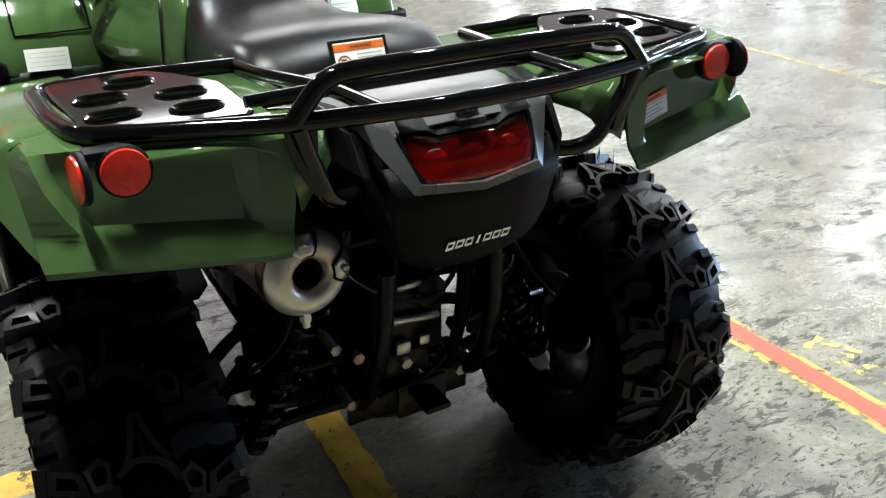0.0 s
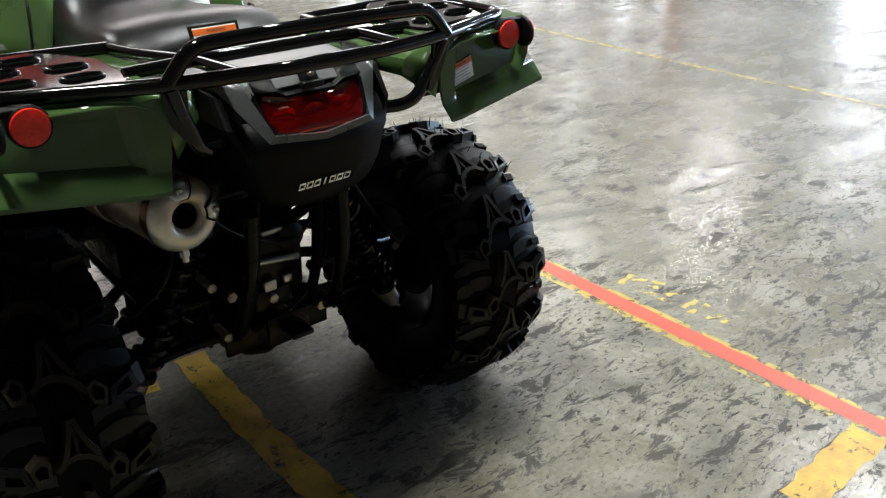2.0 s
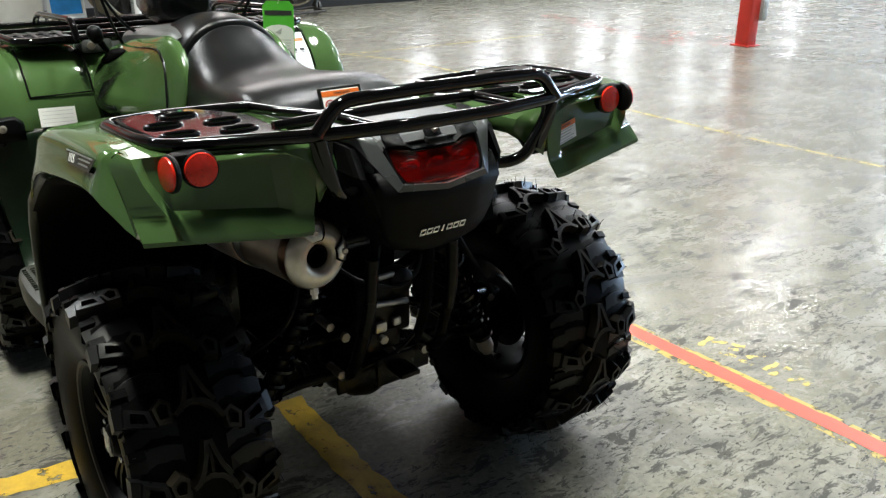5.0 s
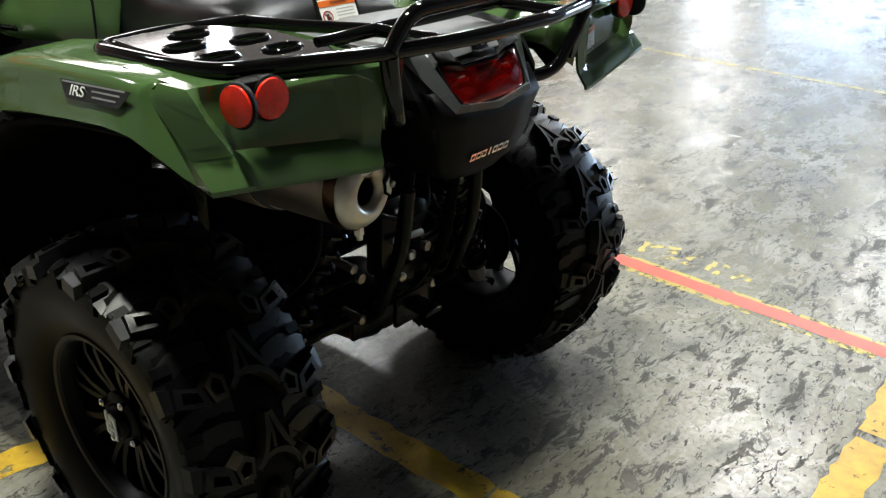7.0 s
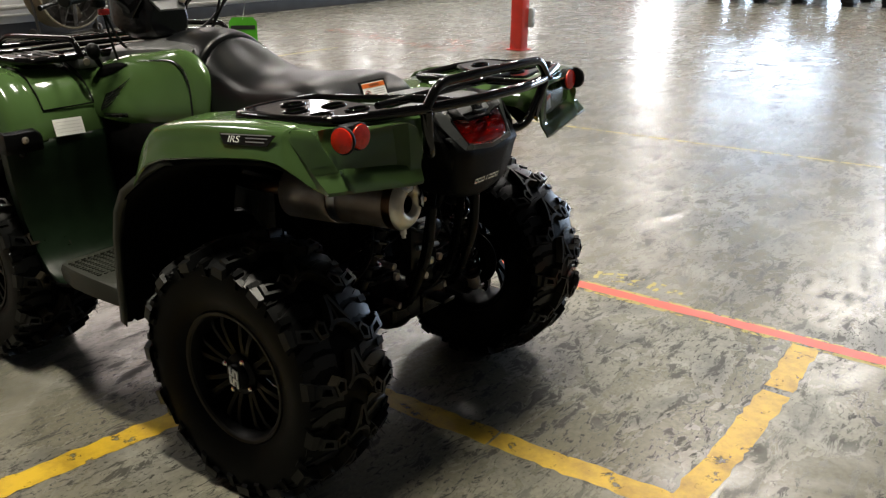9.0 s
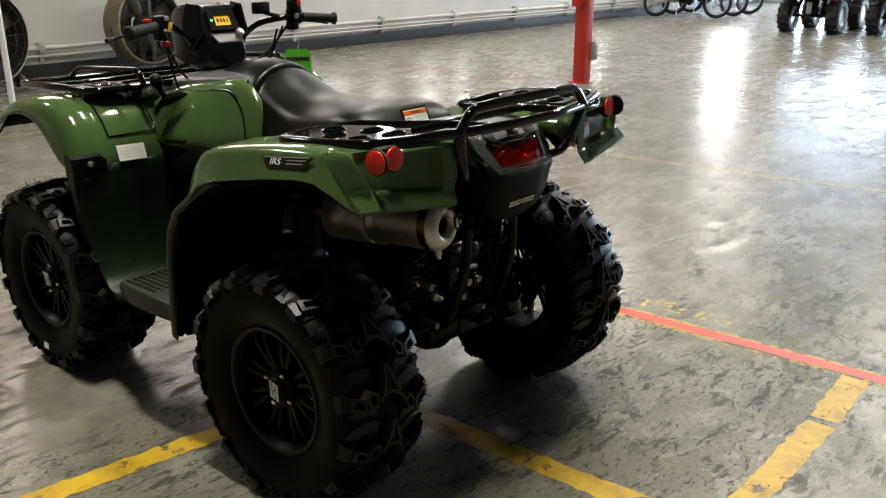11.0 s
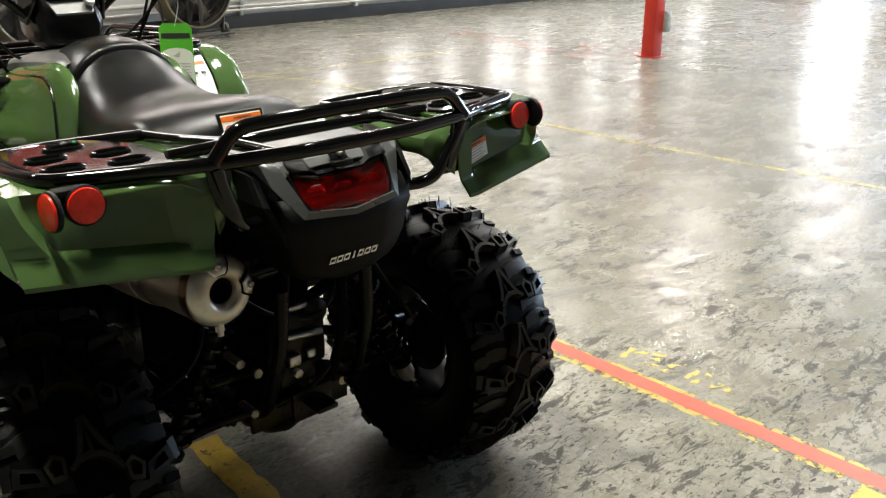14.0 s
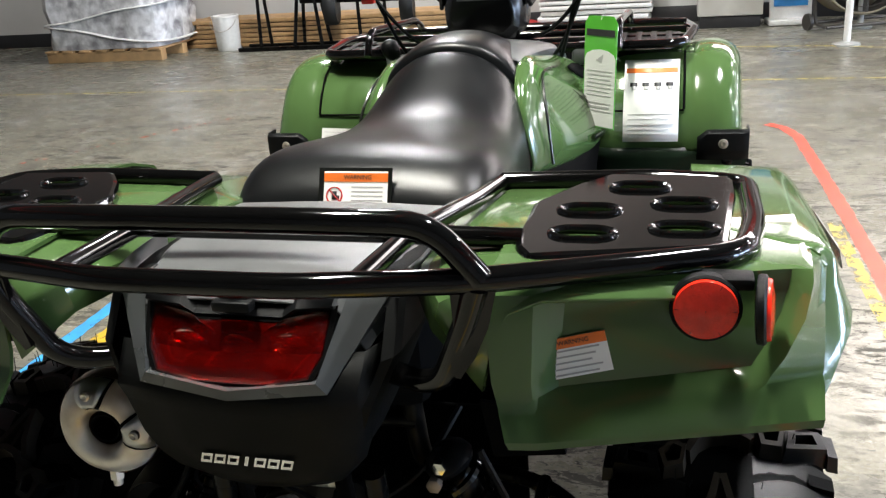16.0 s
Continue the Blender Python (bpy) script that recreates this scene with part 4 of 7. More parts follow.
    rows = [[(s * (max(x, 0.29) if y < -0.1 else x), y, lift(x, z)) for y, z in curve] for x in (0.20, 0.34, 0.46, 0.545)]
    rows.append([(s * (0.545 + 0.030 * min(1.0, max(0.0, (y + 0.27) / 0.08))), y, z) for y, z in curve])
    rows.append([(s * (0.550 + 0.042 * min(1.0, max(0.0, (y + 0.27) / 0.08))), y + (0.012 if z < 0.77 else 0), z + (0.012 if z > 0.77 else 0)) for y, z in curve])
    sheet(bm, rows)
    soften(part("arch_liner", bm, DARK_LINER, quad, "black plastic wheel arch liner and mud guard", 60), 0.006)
    # Flange strip whose lighter colour paints in the light along the guard's edge.
    bm = bmesh.new()
    rows = []
    for y, z, w in ((0.175, 0.846, 0.010), (0.215, 0.838, 0.026), (0.30, 0.790, 0.030), (0.385, 0.732, 0.026), (0.425, 0.668, 0.018), (0.444, 0.590, 0.013), (0.452, 0.480, 0.012), (0.458, 0.400, 0.013), (0.460, 0.335, 0.006)):
        rows.append([(s * (0.598 - w), y - 0.006, z - 0.004), (s * (0.598 - w * 0.3), y - 0.008, z + 0.002), (s * 0.600, y - 0.004, z + 0.006), (s * 0.600, y + 0.012, z + 0.012)])
    sheet(bm, rows)
    soften(part("guard_edge", bm, GUARD_EDGE, quad, "dark grey flange along the mud guard, lightened as if lit", 60), 0.004)
    return ob


fender_l = rear_fender(-1)
fender_r = rear_fender(1)


def label_plate(name, m, w, hgt, mat, parent, label="", curve=0.0, t=0.0008):
    bm = bmesh.new()
    box(bm, (0, 0, t / 2), (w, hgt, t), 0.0)
    ob = part(name, bm, mat, parent, label)
    ob.matrix_basis = m
    return ob


def print_lines(parent, m, rows, mat):
    """Rows of print too small to read: (x, y, width, height) bars."""
    bm = bmesh.new()
    for x, y, w, hh in rows:
        box(bm, (x, y, 0.0011), (w, hh, 0.0004))
    ob = part("print", bm, mat, parent)
    ob.matrix_basis = m
    return ob


# reflectors
def reflector(c, d, parent, r=0.029, depth=0.016):
    m = axis(c, d)
    bm = bmesh.new()
    lathe(bm, [(r * 0.6, -depth), (r + 0.001, -depth * 0.8), (r + 0.0022, -depth * 0.5), (r + 0.0022, 0.001), (r, 0.003)], m, 32)
    hs = part("reflector_housing", bm, BLACK_PLASTIC, parent)
    bm = bmesh.new()
    lathe(bm, [(r - 0.001, 0.0), (r - 0.001, 0.004), (r * 0.93, 0.0065), (r * 0.5, 0.0085), (0.0005, 0.009)], m, 32)
    bm2 = part("reflector", bm, RED_REFLECTOR, parent, "round red reflector")
    bm = bmesh.new()
    for a in range(6):
        q = m @ Matrix.Rotation(math.pi * a / 3, 4, "Z")
        p0, p1 = q @ Vector((0.0, 0, 0.0088)), q @ Vector((r * 0.92, 0, 0.0066))
        rod(bm, p0, p1, 0.0003, 5)
    part("reflector_rib", bm, DARK_RED, parent)


for s, f in ((-1, fender_l), (1, fender_r)):
    reflector((s * 0.464, -0.318, 0.970), (0, -1, 0.06), f)
    reflector((s * 0.513, -0.314, 0.969), (s * 1, -0.12, 0.05), f, 0.029, 0.007)
    bm = bmesh.new()
    box(bm, (s * 0.482, -0.304, 0.992), (0.045, 0.026, 0.012), 0.004)
    part("reflector_bracket", bm, BLACK_PLASTIC, f)

label_plate("tyre_sticker", frame_at((-0.6174, 1.3087, 0.0670), (0, -1, 0), (0.157, 0, 0.988)), 0.034, 0.022, WHITE_LABEL, quad, "small white sticker on the tyre wall")
# rear fender warning sticker (right) and side badge (left and right)
m = frame_at((0.3475, -0.3105, 0.911), (1, 0.124, 0.21), (-0.21, 0.01, 1))
label_plate("warning_sticker", m, 0.066, 0.042, WHITE_LABEL, fender_r, "white and orange warning sticker")
label_plate("sticker_header", m @ pose(0, 0.0155, 0.0006), 0.066, 0.011, ORANGE_LABEL, fender_r)
words("sticker_word", "WARNING", 0.0062, m @ pose(0.002, 0.0155, 0.0018), BLACK_INK, fender_r, 0.0002)
print_lines(fender_r, m, [(-0.002 - 0.002 * (k % 3), 0.007 - 0.0062 * k, 0.054 - 0.005 * (k % 3), 0.0016) for k in range(5)], GREY_INK)
for s, f in ((-1, fender_l), (1, fender_r)):
    m = frame_at((s * 0.5945, -0.100, 0.954), (0, s, -0.12 * s), (s * -0.30, 0, 1))
    bm = bmesh.new()
    poly = [(-0.090, 0.0125), (0.096, 0.0115), (0.070, -0.0135), (-0.070, -0.0125)]
    prism(bm, poly, 0.0012, m)
    part("side_badge", bm, WING_BLACK, f, "black side badge with silver letters")
    slant = words("badge_word", "IRS", 0.0215, m @ pose(-0.036, -0.001, 0.0030) @ Matrix.Diagonal((1.45, 1.0, 1.0, 1.0)), WHITE_LABEL, f, 0.0004)
    slant.data.transform(Matrix(((1, 0.2, 0, 0), (0, 1, 0, 0), (0, 0, 1, 0), (0, 0, 0, 1))))
    for k in range(3):
        bm = bmesh.new()
        box(bm, ((0.0, 0.036, 0.032)[k], (0.0102, 0.003, -0.005)[k], 0.0010), ((0.166, 0.070, 0.060)[k], 0.0024, 0.0012))
        part("badge_bar", bm, SILVER_LABEL, f).matrix_basis = m


# ---- rear rack
rack_me = bmesh.new()
tube(rack_me, rounded([(-0.213, 0.049, 0.970), (-0.40, 0.050, 0.975), (-0.518, 0.018, 0.979), (-0.515, -0.15, 0.990), (-0.498, -0.258, 0.998), (-0.262, -0.352, 1.003), (-0.10, -0.386, 1.006), (0.10, -0.386, 1.006), (0.262, -0.352, 1.003), (0.498, -0.258, 0.998), (0.515, -0.15, 0.990), (0.518, 0.018, 0.979), (0.40, 0.050, 0.975), (0.213, 0.049, 0.970)], 0.035), 0.0125, 12)
rear_rack = part("rear_rack", rack_me, RACK_BLACK, quad, "glossy black tubular rear cargo rack")
bm = bmesh.new()
tube(bm, rounded([(-0.272, -0.352, 1.004), (-0.228, -0.352, 1.056), (-0.10, -0.366, 1.062), (0.10, -0.366, 1.062), (0.228, -0.352, 1.056), (0.272, -0.352, 1.004)], 0.03), 0.0125, 12)
part("grab_rail", bm, RACK_BLACK, rear_rack)
bm = bmesh.new()
tube(bm, rounded([(-0.285, -0.215, 0.992), (-0.13, -0.225, 0.998), (0.13, -0.225, 0.998), (0.285, -0.215, 0.992)], 0.03), 0.011, 12)
part("cross_tube", bm, RACK_BLACK, rear_rack)
for s in (-1, 1):
    bm = bmesh.new()
    tube(bm, rounded([(s * 0.213, 0.049, 0.970), (s * 0.200, -0.05, 0.978), (s * 0.165, -0.225, 0.996), (s * 0.158, -0.375, 1.004)], 0.03), 0.011, 12)
    part("inner_tube", bm, RACK_BLACK, rear_rack)
    # pressed plate with oval holes
    holes = [(0.345, -0.205), (0.445, -0.185), (0.345, -0.130), (0.445, -0.105), (0.395, -0.045)]
    cut = [(0.285, -0.235), (0.30, -0.262), (0.48, -0.225), (0.495, -0.06), (0.495, 0.005), (0.36, 0.012), (0.325, -0.03), (0.285, -0.10)]
    bm = bmesh.new()
    outer = [bm.verts.new((s * x, y, 0)) for x, y in cut]
    edges = [bm.edges.new((outer[k], outer[(k + 1) % len(outer)])) for k in range(len(outer))]
    for hx, hy in holes:
        ring = []
        for k in range(16):
            a = 2 * math.pi * k / 16
            ring.append(bm.verts.new((s * (hx + 0.021 * math.cos(a) + 0.010 * (1 if math.cos(a) > 0 else -1)), hy + 0.0155 * math.sin(a), 0)))
        edges += [bm.edges.new((ring[k], ring[(k + 1) % 16])) for k in range(16)]
    bmesh.ops.triangle_fill(bm, use_beauty=True, use_dissolve=False, edges=edges)
    # clear the faces that fill the holes
    dead = [f for f in bm.faces if any(all(((abs(v.co.x) - hx) / 0.0315) ** 2 + ((v.co.y - hy) / 0.0158) ** 2 < 1.25 for v in f.verts) for hx, hy in holes)]
    bmesh.ops.delete(bm, geom=dead, context="FACES")
    for v in bm.verts:
        v.co.z = 0.9905 - 0.012 * (v.co.y + 0.13)
    edge = [(s * x, y, 0.9870 - 0.012 * (y + 0.13)) for x, y in cut]
    pl = part("rack_plate", bm, RACK_BLACK, rear_rack, "glossy black pressed plate with oval holes")
    for p in pl.data.polygons:
        p.use_smooth = False
    soften(pl, 0.006, 0, 0.0)
    bm = bmesh.new()
    for hx, hy in holes:
        pts = []
        for k in range(18):
            a = 2 * math.pi * k / 18
            pts.append((s * (hx + 0.0220 * math.cos(a) + 0.010 * (1 if math.cos(a) > 0 else -1)), hy + 0.0165 * math.sin(a), 0.9930 - 0.012 * (hy + 0.0165 * math.sin(a) + 0.13)))
        tube(bm, pts, 0.0050, 8, closed=True)
    part("hole_rim", bm, RACK_BLACK, rear_rack)
    bm = bmesh.new()
    tube(bm, rounded(edge, 0.012, 4, closed=True), 0.0065, 8, closed=True)
    part("plate_edge", bm, RACK_BLACK, rear_rack, "rolled edge of the plate")
    # support arm that drops and hooks in under the tail
    bm = bmesh.new()
    tube(bm, rounded([(s * 0.266, -0.350, 0.998), (s * 0.252, -0.342, 0.955), (s * 0.222, -0.326, 0.886), (s * 0.196, -0.312, 0.872), (s * 0.160, -0.294, 0.870)], 0.022, 6), 0.0125, 12)
    part("support_arm", bm, RACK_BLACK, rear_rack)
    bm = bmesh.new()
    prism(bm, [(-0.021, 0.034), (0.021, 0.034), (0.012, -0.004), (-0.002, -0.036), (-0.018, -0.060), (-0.028, -0.055), (-0.020, -0.010)], 0.007, frame_at((s * 0.262, -0.345, 0.958), (s * 1, 0.1, 0), (s * 0.0, -0.08, 1)))
    part("arm_gusset", bm, RACK_BLACK, rear_rack)


# ---- tail housing
def mirror_poly(half):
    """Right half of a closed outline from top to bottom, made whole."""
    return half + [(-x, z) for x, z in reversed(half)]


bm = bmesh.new()
SHELL = [(0.125, 0.962), (0.172, 0.950), (0.172, 0.900), (0.150, 0.850), (0.118, 0.775), (0.092, 0.738), (0.040, 0.728)]
FRONT_Y = {0.962: -0.272, 0.950: -0.285, 0.900: -0.318, 0.850: -0.335, 0.775: -0.330, 0.738: -0.318, 0.728: -0.316}
out = mirror_poly(SHELL)
rows = []
for grow, dy in ((0.90, 0.0), (0.97, 0.006), (1.0, 0.018), (1.02, 0.09), (0.98, 0.20)):
    rows.append([((x * grow), FRONT_Y[z] + dy, 0.85 + (z - 0.85) * grow) for x, z in out])
g = sheet(bm, rows, close=True)
tail = part("tail_housing", bm, MATTE_BLACK, quad, "black plastic tail housing", 22)

# centre face below the light
bm = bmesh.new()
rows = []
for z, w, y in ((0.905, 0.150, -0.322), (0.884, 0.148, -0.340), (0.866, 0.146, -0.353), (0.845, 0.142, -0.347), (0.80, 0.134, -0.341), (0.770, 0.122, -0.334), (0.750, 0.106, -0.328), (0.737, 0.084, -0.320), (0.731, 0.060, -0.310)):
    rows.append([(-w, y + 0.03, z), (-w * 0.93, y + 0.006, z), (-w * 0.5, y - 0.001, z - 0.004), (0, y - 0.003, z - 0.006), (w * 0.5, y - 0.001, z - 0.004), (w * 0.93, y + 0.006, z), (w, y + 0.03, z)])
sheet(bm, rows)
face = soften(part("tail_panel", bm, MATTE_BLACK, quad, "black textured panel under the tail light", 60), 0.004)

# satin bezel: side cheeks that run into a chevron lip under the lens
RIM = [((0.121, 0.968, -0.281), (0.166, 0.966, -0.266)), ((0.096, 0.884, -0.350), (0.106, 0.871, -0.348)), ((0.0, 0.8735, -0.359), (0.0, 0.862, -0.359))]
bm = bmesh.new()
half = []
for (i0, o0), (i1, o1) in zip(RIM, RIM[1:]):
    for k in range(4):
        half.append((Vector(i0).lerp(Vector(i1), k / 4), Vector(o0).lerp(Vector(o1), k / 4)))
half.append((Vector(RIM[2][0]), Vector(RIM[2][1])))
rows = []
for mir, seq in ((1, half), (-1, half[-2::-1])):
    for (xi, zi, yi), (xo, zo, yo) in seq:
        side = min(1.0, max(0.0, (xo - 0.104) / 0.05))
        rows.append([(mir * (xi - 0.001), yi + 0.024, zi), (mir * xi, yi, zi), (mir * xo, yo, zo), (mir * (xo + 0.010 * side), yo + 0.05, zo - 0.004 * (1 - side)), (mir * (xo + 0.014 * side), yo + 0.05 + 0.07 * side, zo)])
sheet(bm, rows)
soften(part("tail_bezel", bm, SATIN_GREY, tail, "satin grey bezel round the tail light", 16), 0.003)

# tail light: faceted bowl behind a red lens
LENS = [(0.016, 0.931), (0.047, 0.931), (0.061, 0.939), (0.103, 0.945), (0.099, 0.905), (0.086, 0.885), (0.045, 0.878)]
lens = mirror_poly(LENS)
yz = lambda z: -0.302 - (0.940 - z) * 0.72
bm = bmesh.new()
rows = [[(x * k, yz(z) + d, 0.905 + (z - 0.905) * k) for x, z in lens] for k, d in ((0.985, 0.006), (1.0, 0.003), (0.985, -0.003), (0.90, -0.007), (0.55, -0.010))]
g = sheet(bm, rows, close=True)
bm.faces.new(g[-1])
light = soften(part("tail_light", bm, RED_LENS, quad, "dark red tail light lens", 50), 0.0022)
light.visible_shadow = False
bm = bmesh.new()
rows = [[(x * k, yz(z) + dd_, 0.908 + (z - 0.908) * k) for x, z in lens] for k, dd_ in ((0.985, 0.004), (1.0, -0.004), (1.06, -0.003), (1.075, 0.012))]
sheet(bm, rows, close=True)
part("lens_gasket", bm, DARK_LINER, light, "black surround of the lens", 30)
bm = bmesh.new()
tube(bm, [(-0.088, yz(0.897) + 0.013, 0.897), (-0.04, yz(0.889) + 0.013, 0.889), (0.0, yz(0.886) + 0.013, 0.886), (0.04, yz(0.889) + 0.013, 0.889), (0.088, yz(0.897) + 0.013, 0.897)], 0.0035, 8, flat=0.6)
part("light_guide", bm, LAMP_BOWL, light, "bright strip inside the lamp")
for cx, r in ((-0.060, 0.025), (0.0, 0.022), (0.060, 0.025)):
    bm = bmesh.new()
    lathe(bm, [(0.004, 0.0), (r * 0.45, 0.003), (r * 0.8, 0.012), (r, 0.028)], axis((cx, yz(0.905) + 0.040, 0.904), (0, -1, -0.25)), 14)
    part("lamp_bowl", bm, LAMP_BOWL, light, "faceted mirror bowl behind the lens", 10)
    bm = bmesh.new()
    lathe(bm, [(0.006, 0.0), (0.0075, 0.010), (0.005, 0.017), (0.0005, 0.019)], axis((cx, yz(0.905) + 0.038, 0.903), (0, -1, -0.25)), 12)
    part("bulb", bm, WHITE_PLASTIC, light)
for zz in (0.886, 0.928):
    bm = bmesh.new()
    box(bm, (0, yz(zz) + 0.018, zz), (0.15 if zz < 0.9 else 0.09, 0.016, 0.004), 0.001)
    part("bowl_ledge", bm, LAMP_BOWL, light, "bright ledge inside the lamp")
bm = bmesh.new()
rows = [[(x * k, yz(z) + d, 0.908 + (z - 0.908) * k) for x, z in lens] for k, d in ((1.015, -0.002), (1.02, 0.02), (0.98, 0.046))]
g = sheet(bm, rows, close=True)
bm.faces.new(g[-1])
part("lamp_housing", bm, LAMP_RED, light, "dark lamp housing", 50)
bm = bmesh.new()
rows = []
for x in (-0.106, -0.066, -0.050, -0.02, 0.0, 0.02, 0.050, 0.066, 0.106):
    z = 0.939 + (0.010 if abs(x) > 0.06 else 0.0) + (0.005 if abs(x) > 0.1 else 0.0)
    rows.append([(x, -0.286, z + 0.016), (x, -0.299, z + 0.006), (x, -0.311, z - 0.003), (x, -0.304, z - 0.010)])
sheet(bm, rows)
soften(part("lens_visor", bm, BLACK_PLASTIC, tail, "", 20), 0.003)

# storage lid behind the seat, with its latch
bm = bmesh.new()
rows = []
for y, z, w in ((0.02, 0.930, 0.150), (-0.01, 0.955, 0.156), (-0.10, 0.962, 0.160), (-0.20, 0.966, 0.150), (-0.262, 0.966, 0.132), (-0.290, 0.958, 0.124), (-0.304, 0.946, 0.116)):
    rows.append([(-w - 0.02, y, z - 0.05), (-w, y, z - 0.010), (-w + 0.012, y, z), (-w * 0.4, y, z + 0.003), (0, y, z + 0.004), (w * 0.4, y, z + 0.003), (w - 0.012, y, z), (w, y, z - 0.010), (w + 0.02, y, z - 0.05)])
sheet(bm, rows)
lid = soften(part("storage_lid", bm, GREY_PLASTIC, quad, "dark grey textured storage lid", 18), 0.004, 0, -1.0, 0.003)
bm = bmesh.new()
box(bm, (0, -0.304, 0.962), (0.034, 0.010, 0.026), 0.003, Matrix.Rotation(radians(-40), 4, "X"))
box(bm, (0, -0.316, 0.950), (0.044, 0.016, 0.012), 0.003)
latch = part("latch", bm, BLACK_PLASTIC, lid, "small black latch")
bm = bmesh.new()
rod(bm, (0, -0.316, 0.966), (0, -0.310, 0.970), 0.006, 12)
part("latch_pin", bm, STEEL_DULL, latch)

# maker's marks reduced to plain shapes
m = frame_at((0.0, -0.3425, 0.778), (1, 0, 0), (0, -0.09, 1))
for k in range(7):
    x = -0.0475 + 0.0158 * k
    w = 0.0066 if k != 3 else 0.0022
    sl = lambda q, z: (x + q + z * 0.35, z)
    bm = bmesh.new()
    if k == 3:
        prism(bm, [sl(-w, -0.0065), sl(w, -0.0065), sl(w, 0.0065), sl(-w, 0.0065)], 0.0016, m)
    else:
        ring_prism(bm, [sl(-w, -0.0065), sl(w, -0.0065), sl(w, 0.0065), sl(-w, 0.0065)], [sl(-w + 0.0026, -0.0026), sl(w - 0.0026, -0.0026), sl(w - 0.0026, 0.0026), sl(-w + 0.0026, 0.0026)], 0.0016, m)
    part("badge_bar", bm, CHROME, face)
m = frame_at((0.0, -0.3440, 0.812), (1, 0, 0), (0, -0.08, 1))
bm = bmesh.new()
for k in range(5):
    x = -0.042 + 0.021 * k
    ring_prism(bm, [(x - 0.008, -0.007), (x + 0.008, -0.007), (x + 0.008, 0.007), (x - 0.008, 0.007)], [(x - 0.003, -0.003), (x + 0.003, -0.003), (x + 0.003, 0.003), (x - 0.003, 0.003)], 0.0004, m)
part("embossed_mark", bm, MATTE_BLACK, face)

# ---- seat
SEAT = [  # y, top, half width, lower edge, crown
    (0.020, 0.905, 0.170, 0.890, 0.004), (0.034, 0.945, 0.190, 0.890, 0.010), (0.062, 0.972, 0.200, 0.890, 0.014), (0.105, 0.992, 0.208, 0.888, 0.016), (0.165, 0.997, 0.210, 0.885, 0.016),
    (0.25, 0.986, 0.202, 0.876, 0.020), (0.33, 0.977, 0.188, 0.864, 0.026), (0.40, 0.976, 0.178, 0.850, 0.034), (0.46, 0.990, 0.172, 0.838, 0.050), (0.517, 1.016, 0.168, 0.830, 0.068),
    (0.555, 1.036, 0.164, 0.830, 0.078), (0.595, 1.053, 0.158, 0.850, 0.082), (0.630, 1.064, 0.150, 0.88, 0.078)]


def seat_rows(keys, pad=0.0):
    rows = []
    for y, top, w, low, crown in keys:
        row = []
        for k in range(13):
            f = -1 + 2 * k / 12
            if abs(f) > 0.75:
                g = (abs(f) - 0.75) / 0.25
                x = w * (0.93 + 0.07 * math.sin(g * math.pi / 2))
                z = top - crown - (top - crown - low) * g ** 1.3
            else:
                x = w * 0.93 * abs(f) / 0.75
                z = top - crown * (abs(f) / 0.75) ** 2.4
            row.append((math.copysign(x + pad, f) if f else 0, y, z + pad))
        rows.append(row)
    return rows


bm = bmesh.new()
g = sheet(bm, seat_rows(SEAT))
bm.faces.new(g[0][::-1])
bm.faces.new(g[-1])
seat = soften(part("seat", bm, VINYL, quad, "long black vinyl seat", 80), 0, 2)
bm = bmesh.new()
NOSE = [(0.612, 1.058, 0.150, 0.895, 0.075), (0.625, 1.069, 0.152, 0.90, 0.075), (0.66, 1.075, 0.148, 0.905, 0.072), (0.70, 1.078, 0.138, 0.91, 0.064), (0.77, 1.073, 0.122, 0.92, 0.055), (0.84, 1.058, 0.112, 0.93, 0.048), (0.90, 1.040, 0.105, 0.94, 0.04)]
g = sheet(bm, seat_rows(NOSE, 0.003))
bm.faces.new(g[0][::-1])
bm.faces.new(g[-1])
soften(part("seat_nose", bm, VINYL, quad, "stitched black vinyl seat nose", 80), 0, 2)
# seat label
m = frame_at((0.004, 0.0455, 0.9565), (1, 0, 0), (0, 0.42, 0.9))
label_plate("seat_label", m @ pose(0, 0, 0.0), 0.108, 0.062, WING_BLACK, seat, "warning label on the seat back", t=0.0030)
label_plate("seat_label", m @ pose(0.001, 0, 0.0024), 0.094, 0.052, WHITE_LABEL, seat, "white warning label")
label_plate("label_header", m @ pose(0.001, 0.0175, 0.0030), 0.094, 0.012, ORANGE_LABEL, seat)
words("label_word", "WARNING", 0.0085, m @ pose(0.004, 0.0175, 0.0042), BLACK_INK, seat, 0.0002)
print_lines(seat, m @ pose(0, 0, 0.0022), [(0.018, 0.004 - 0.0062 * k, 0.046, 0.0018) for k in range(5)], GREY_INK)
bm = bmesh.new()
pts = [(0.0115 * math.cos(2 * math.pi * k / 20), 0.0115 * math.sin(2 * math.pi * k / 20), 0) for k in range(20)]
tube(bm, pts, 0.0012, 5, closed=True)
rod(bm, (-0.008, 0.008, 0), (0.008, -0.008, 0), 0.0010, 5)
o = part("label_sign", bm, RED_PLASTIC, seat)
o.matrix_basis = m @ pose(-0.030, -0.008, 0.0034)
bm = bmesh.new()
box(bm, (0, 0, 0), (0.007, 0.012, 0.001))
box(bm, (0.003, -0.003, 0), (0.009, 0.006, 0.001))
o = part("label_sign", bm, BLACK_INK, seat)
o.matrix_basis = m @ pose(-0.030, -0.008, 0.0033)

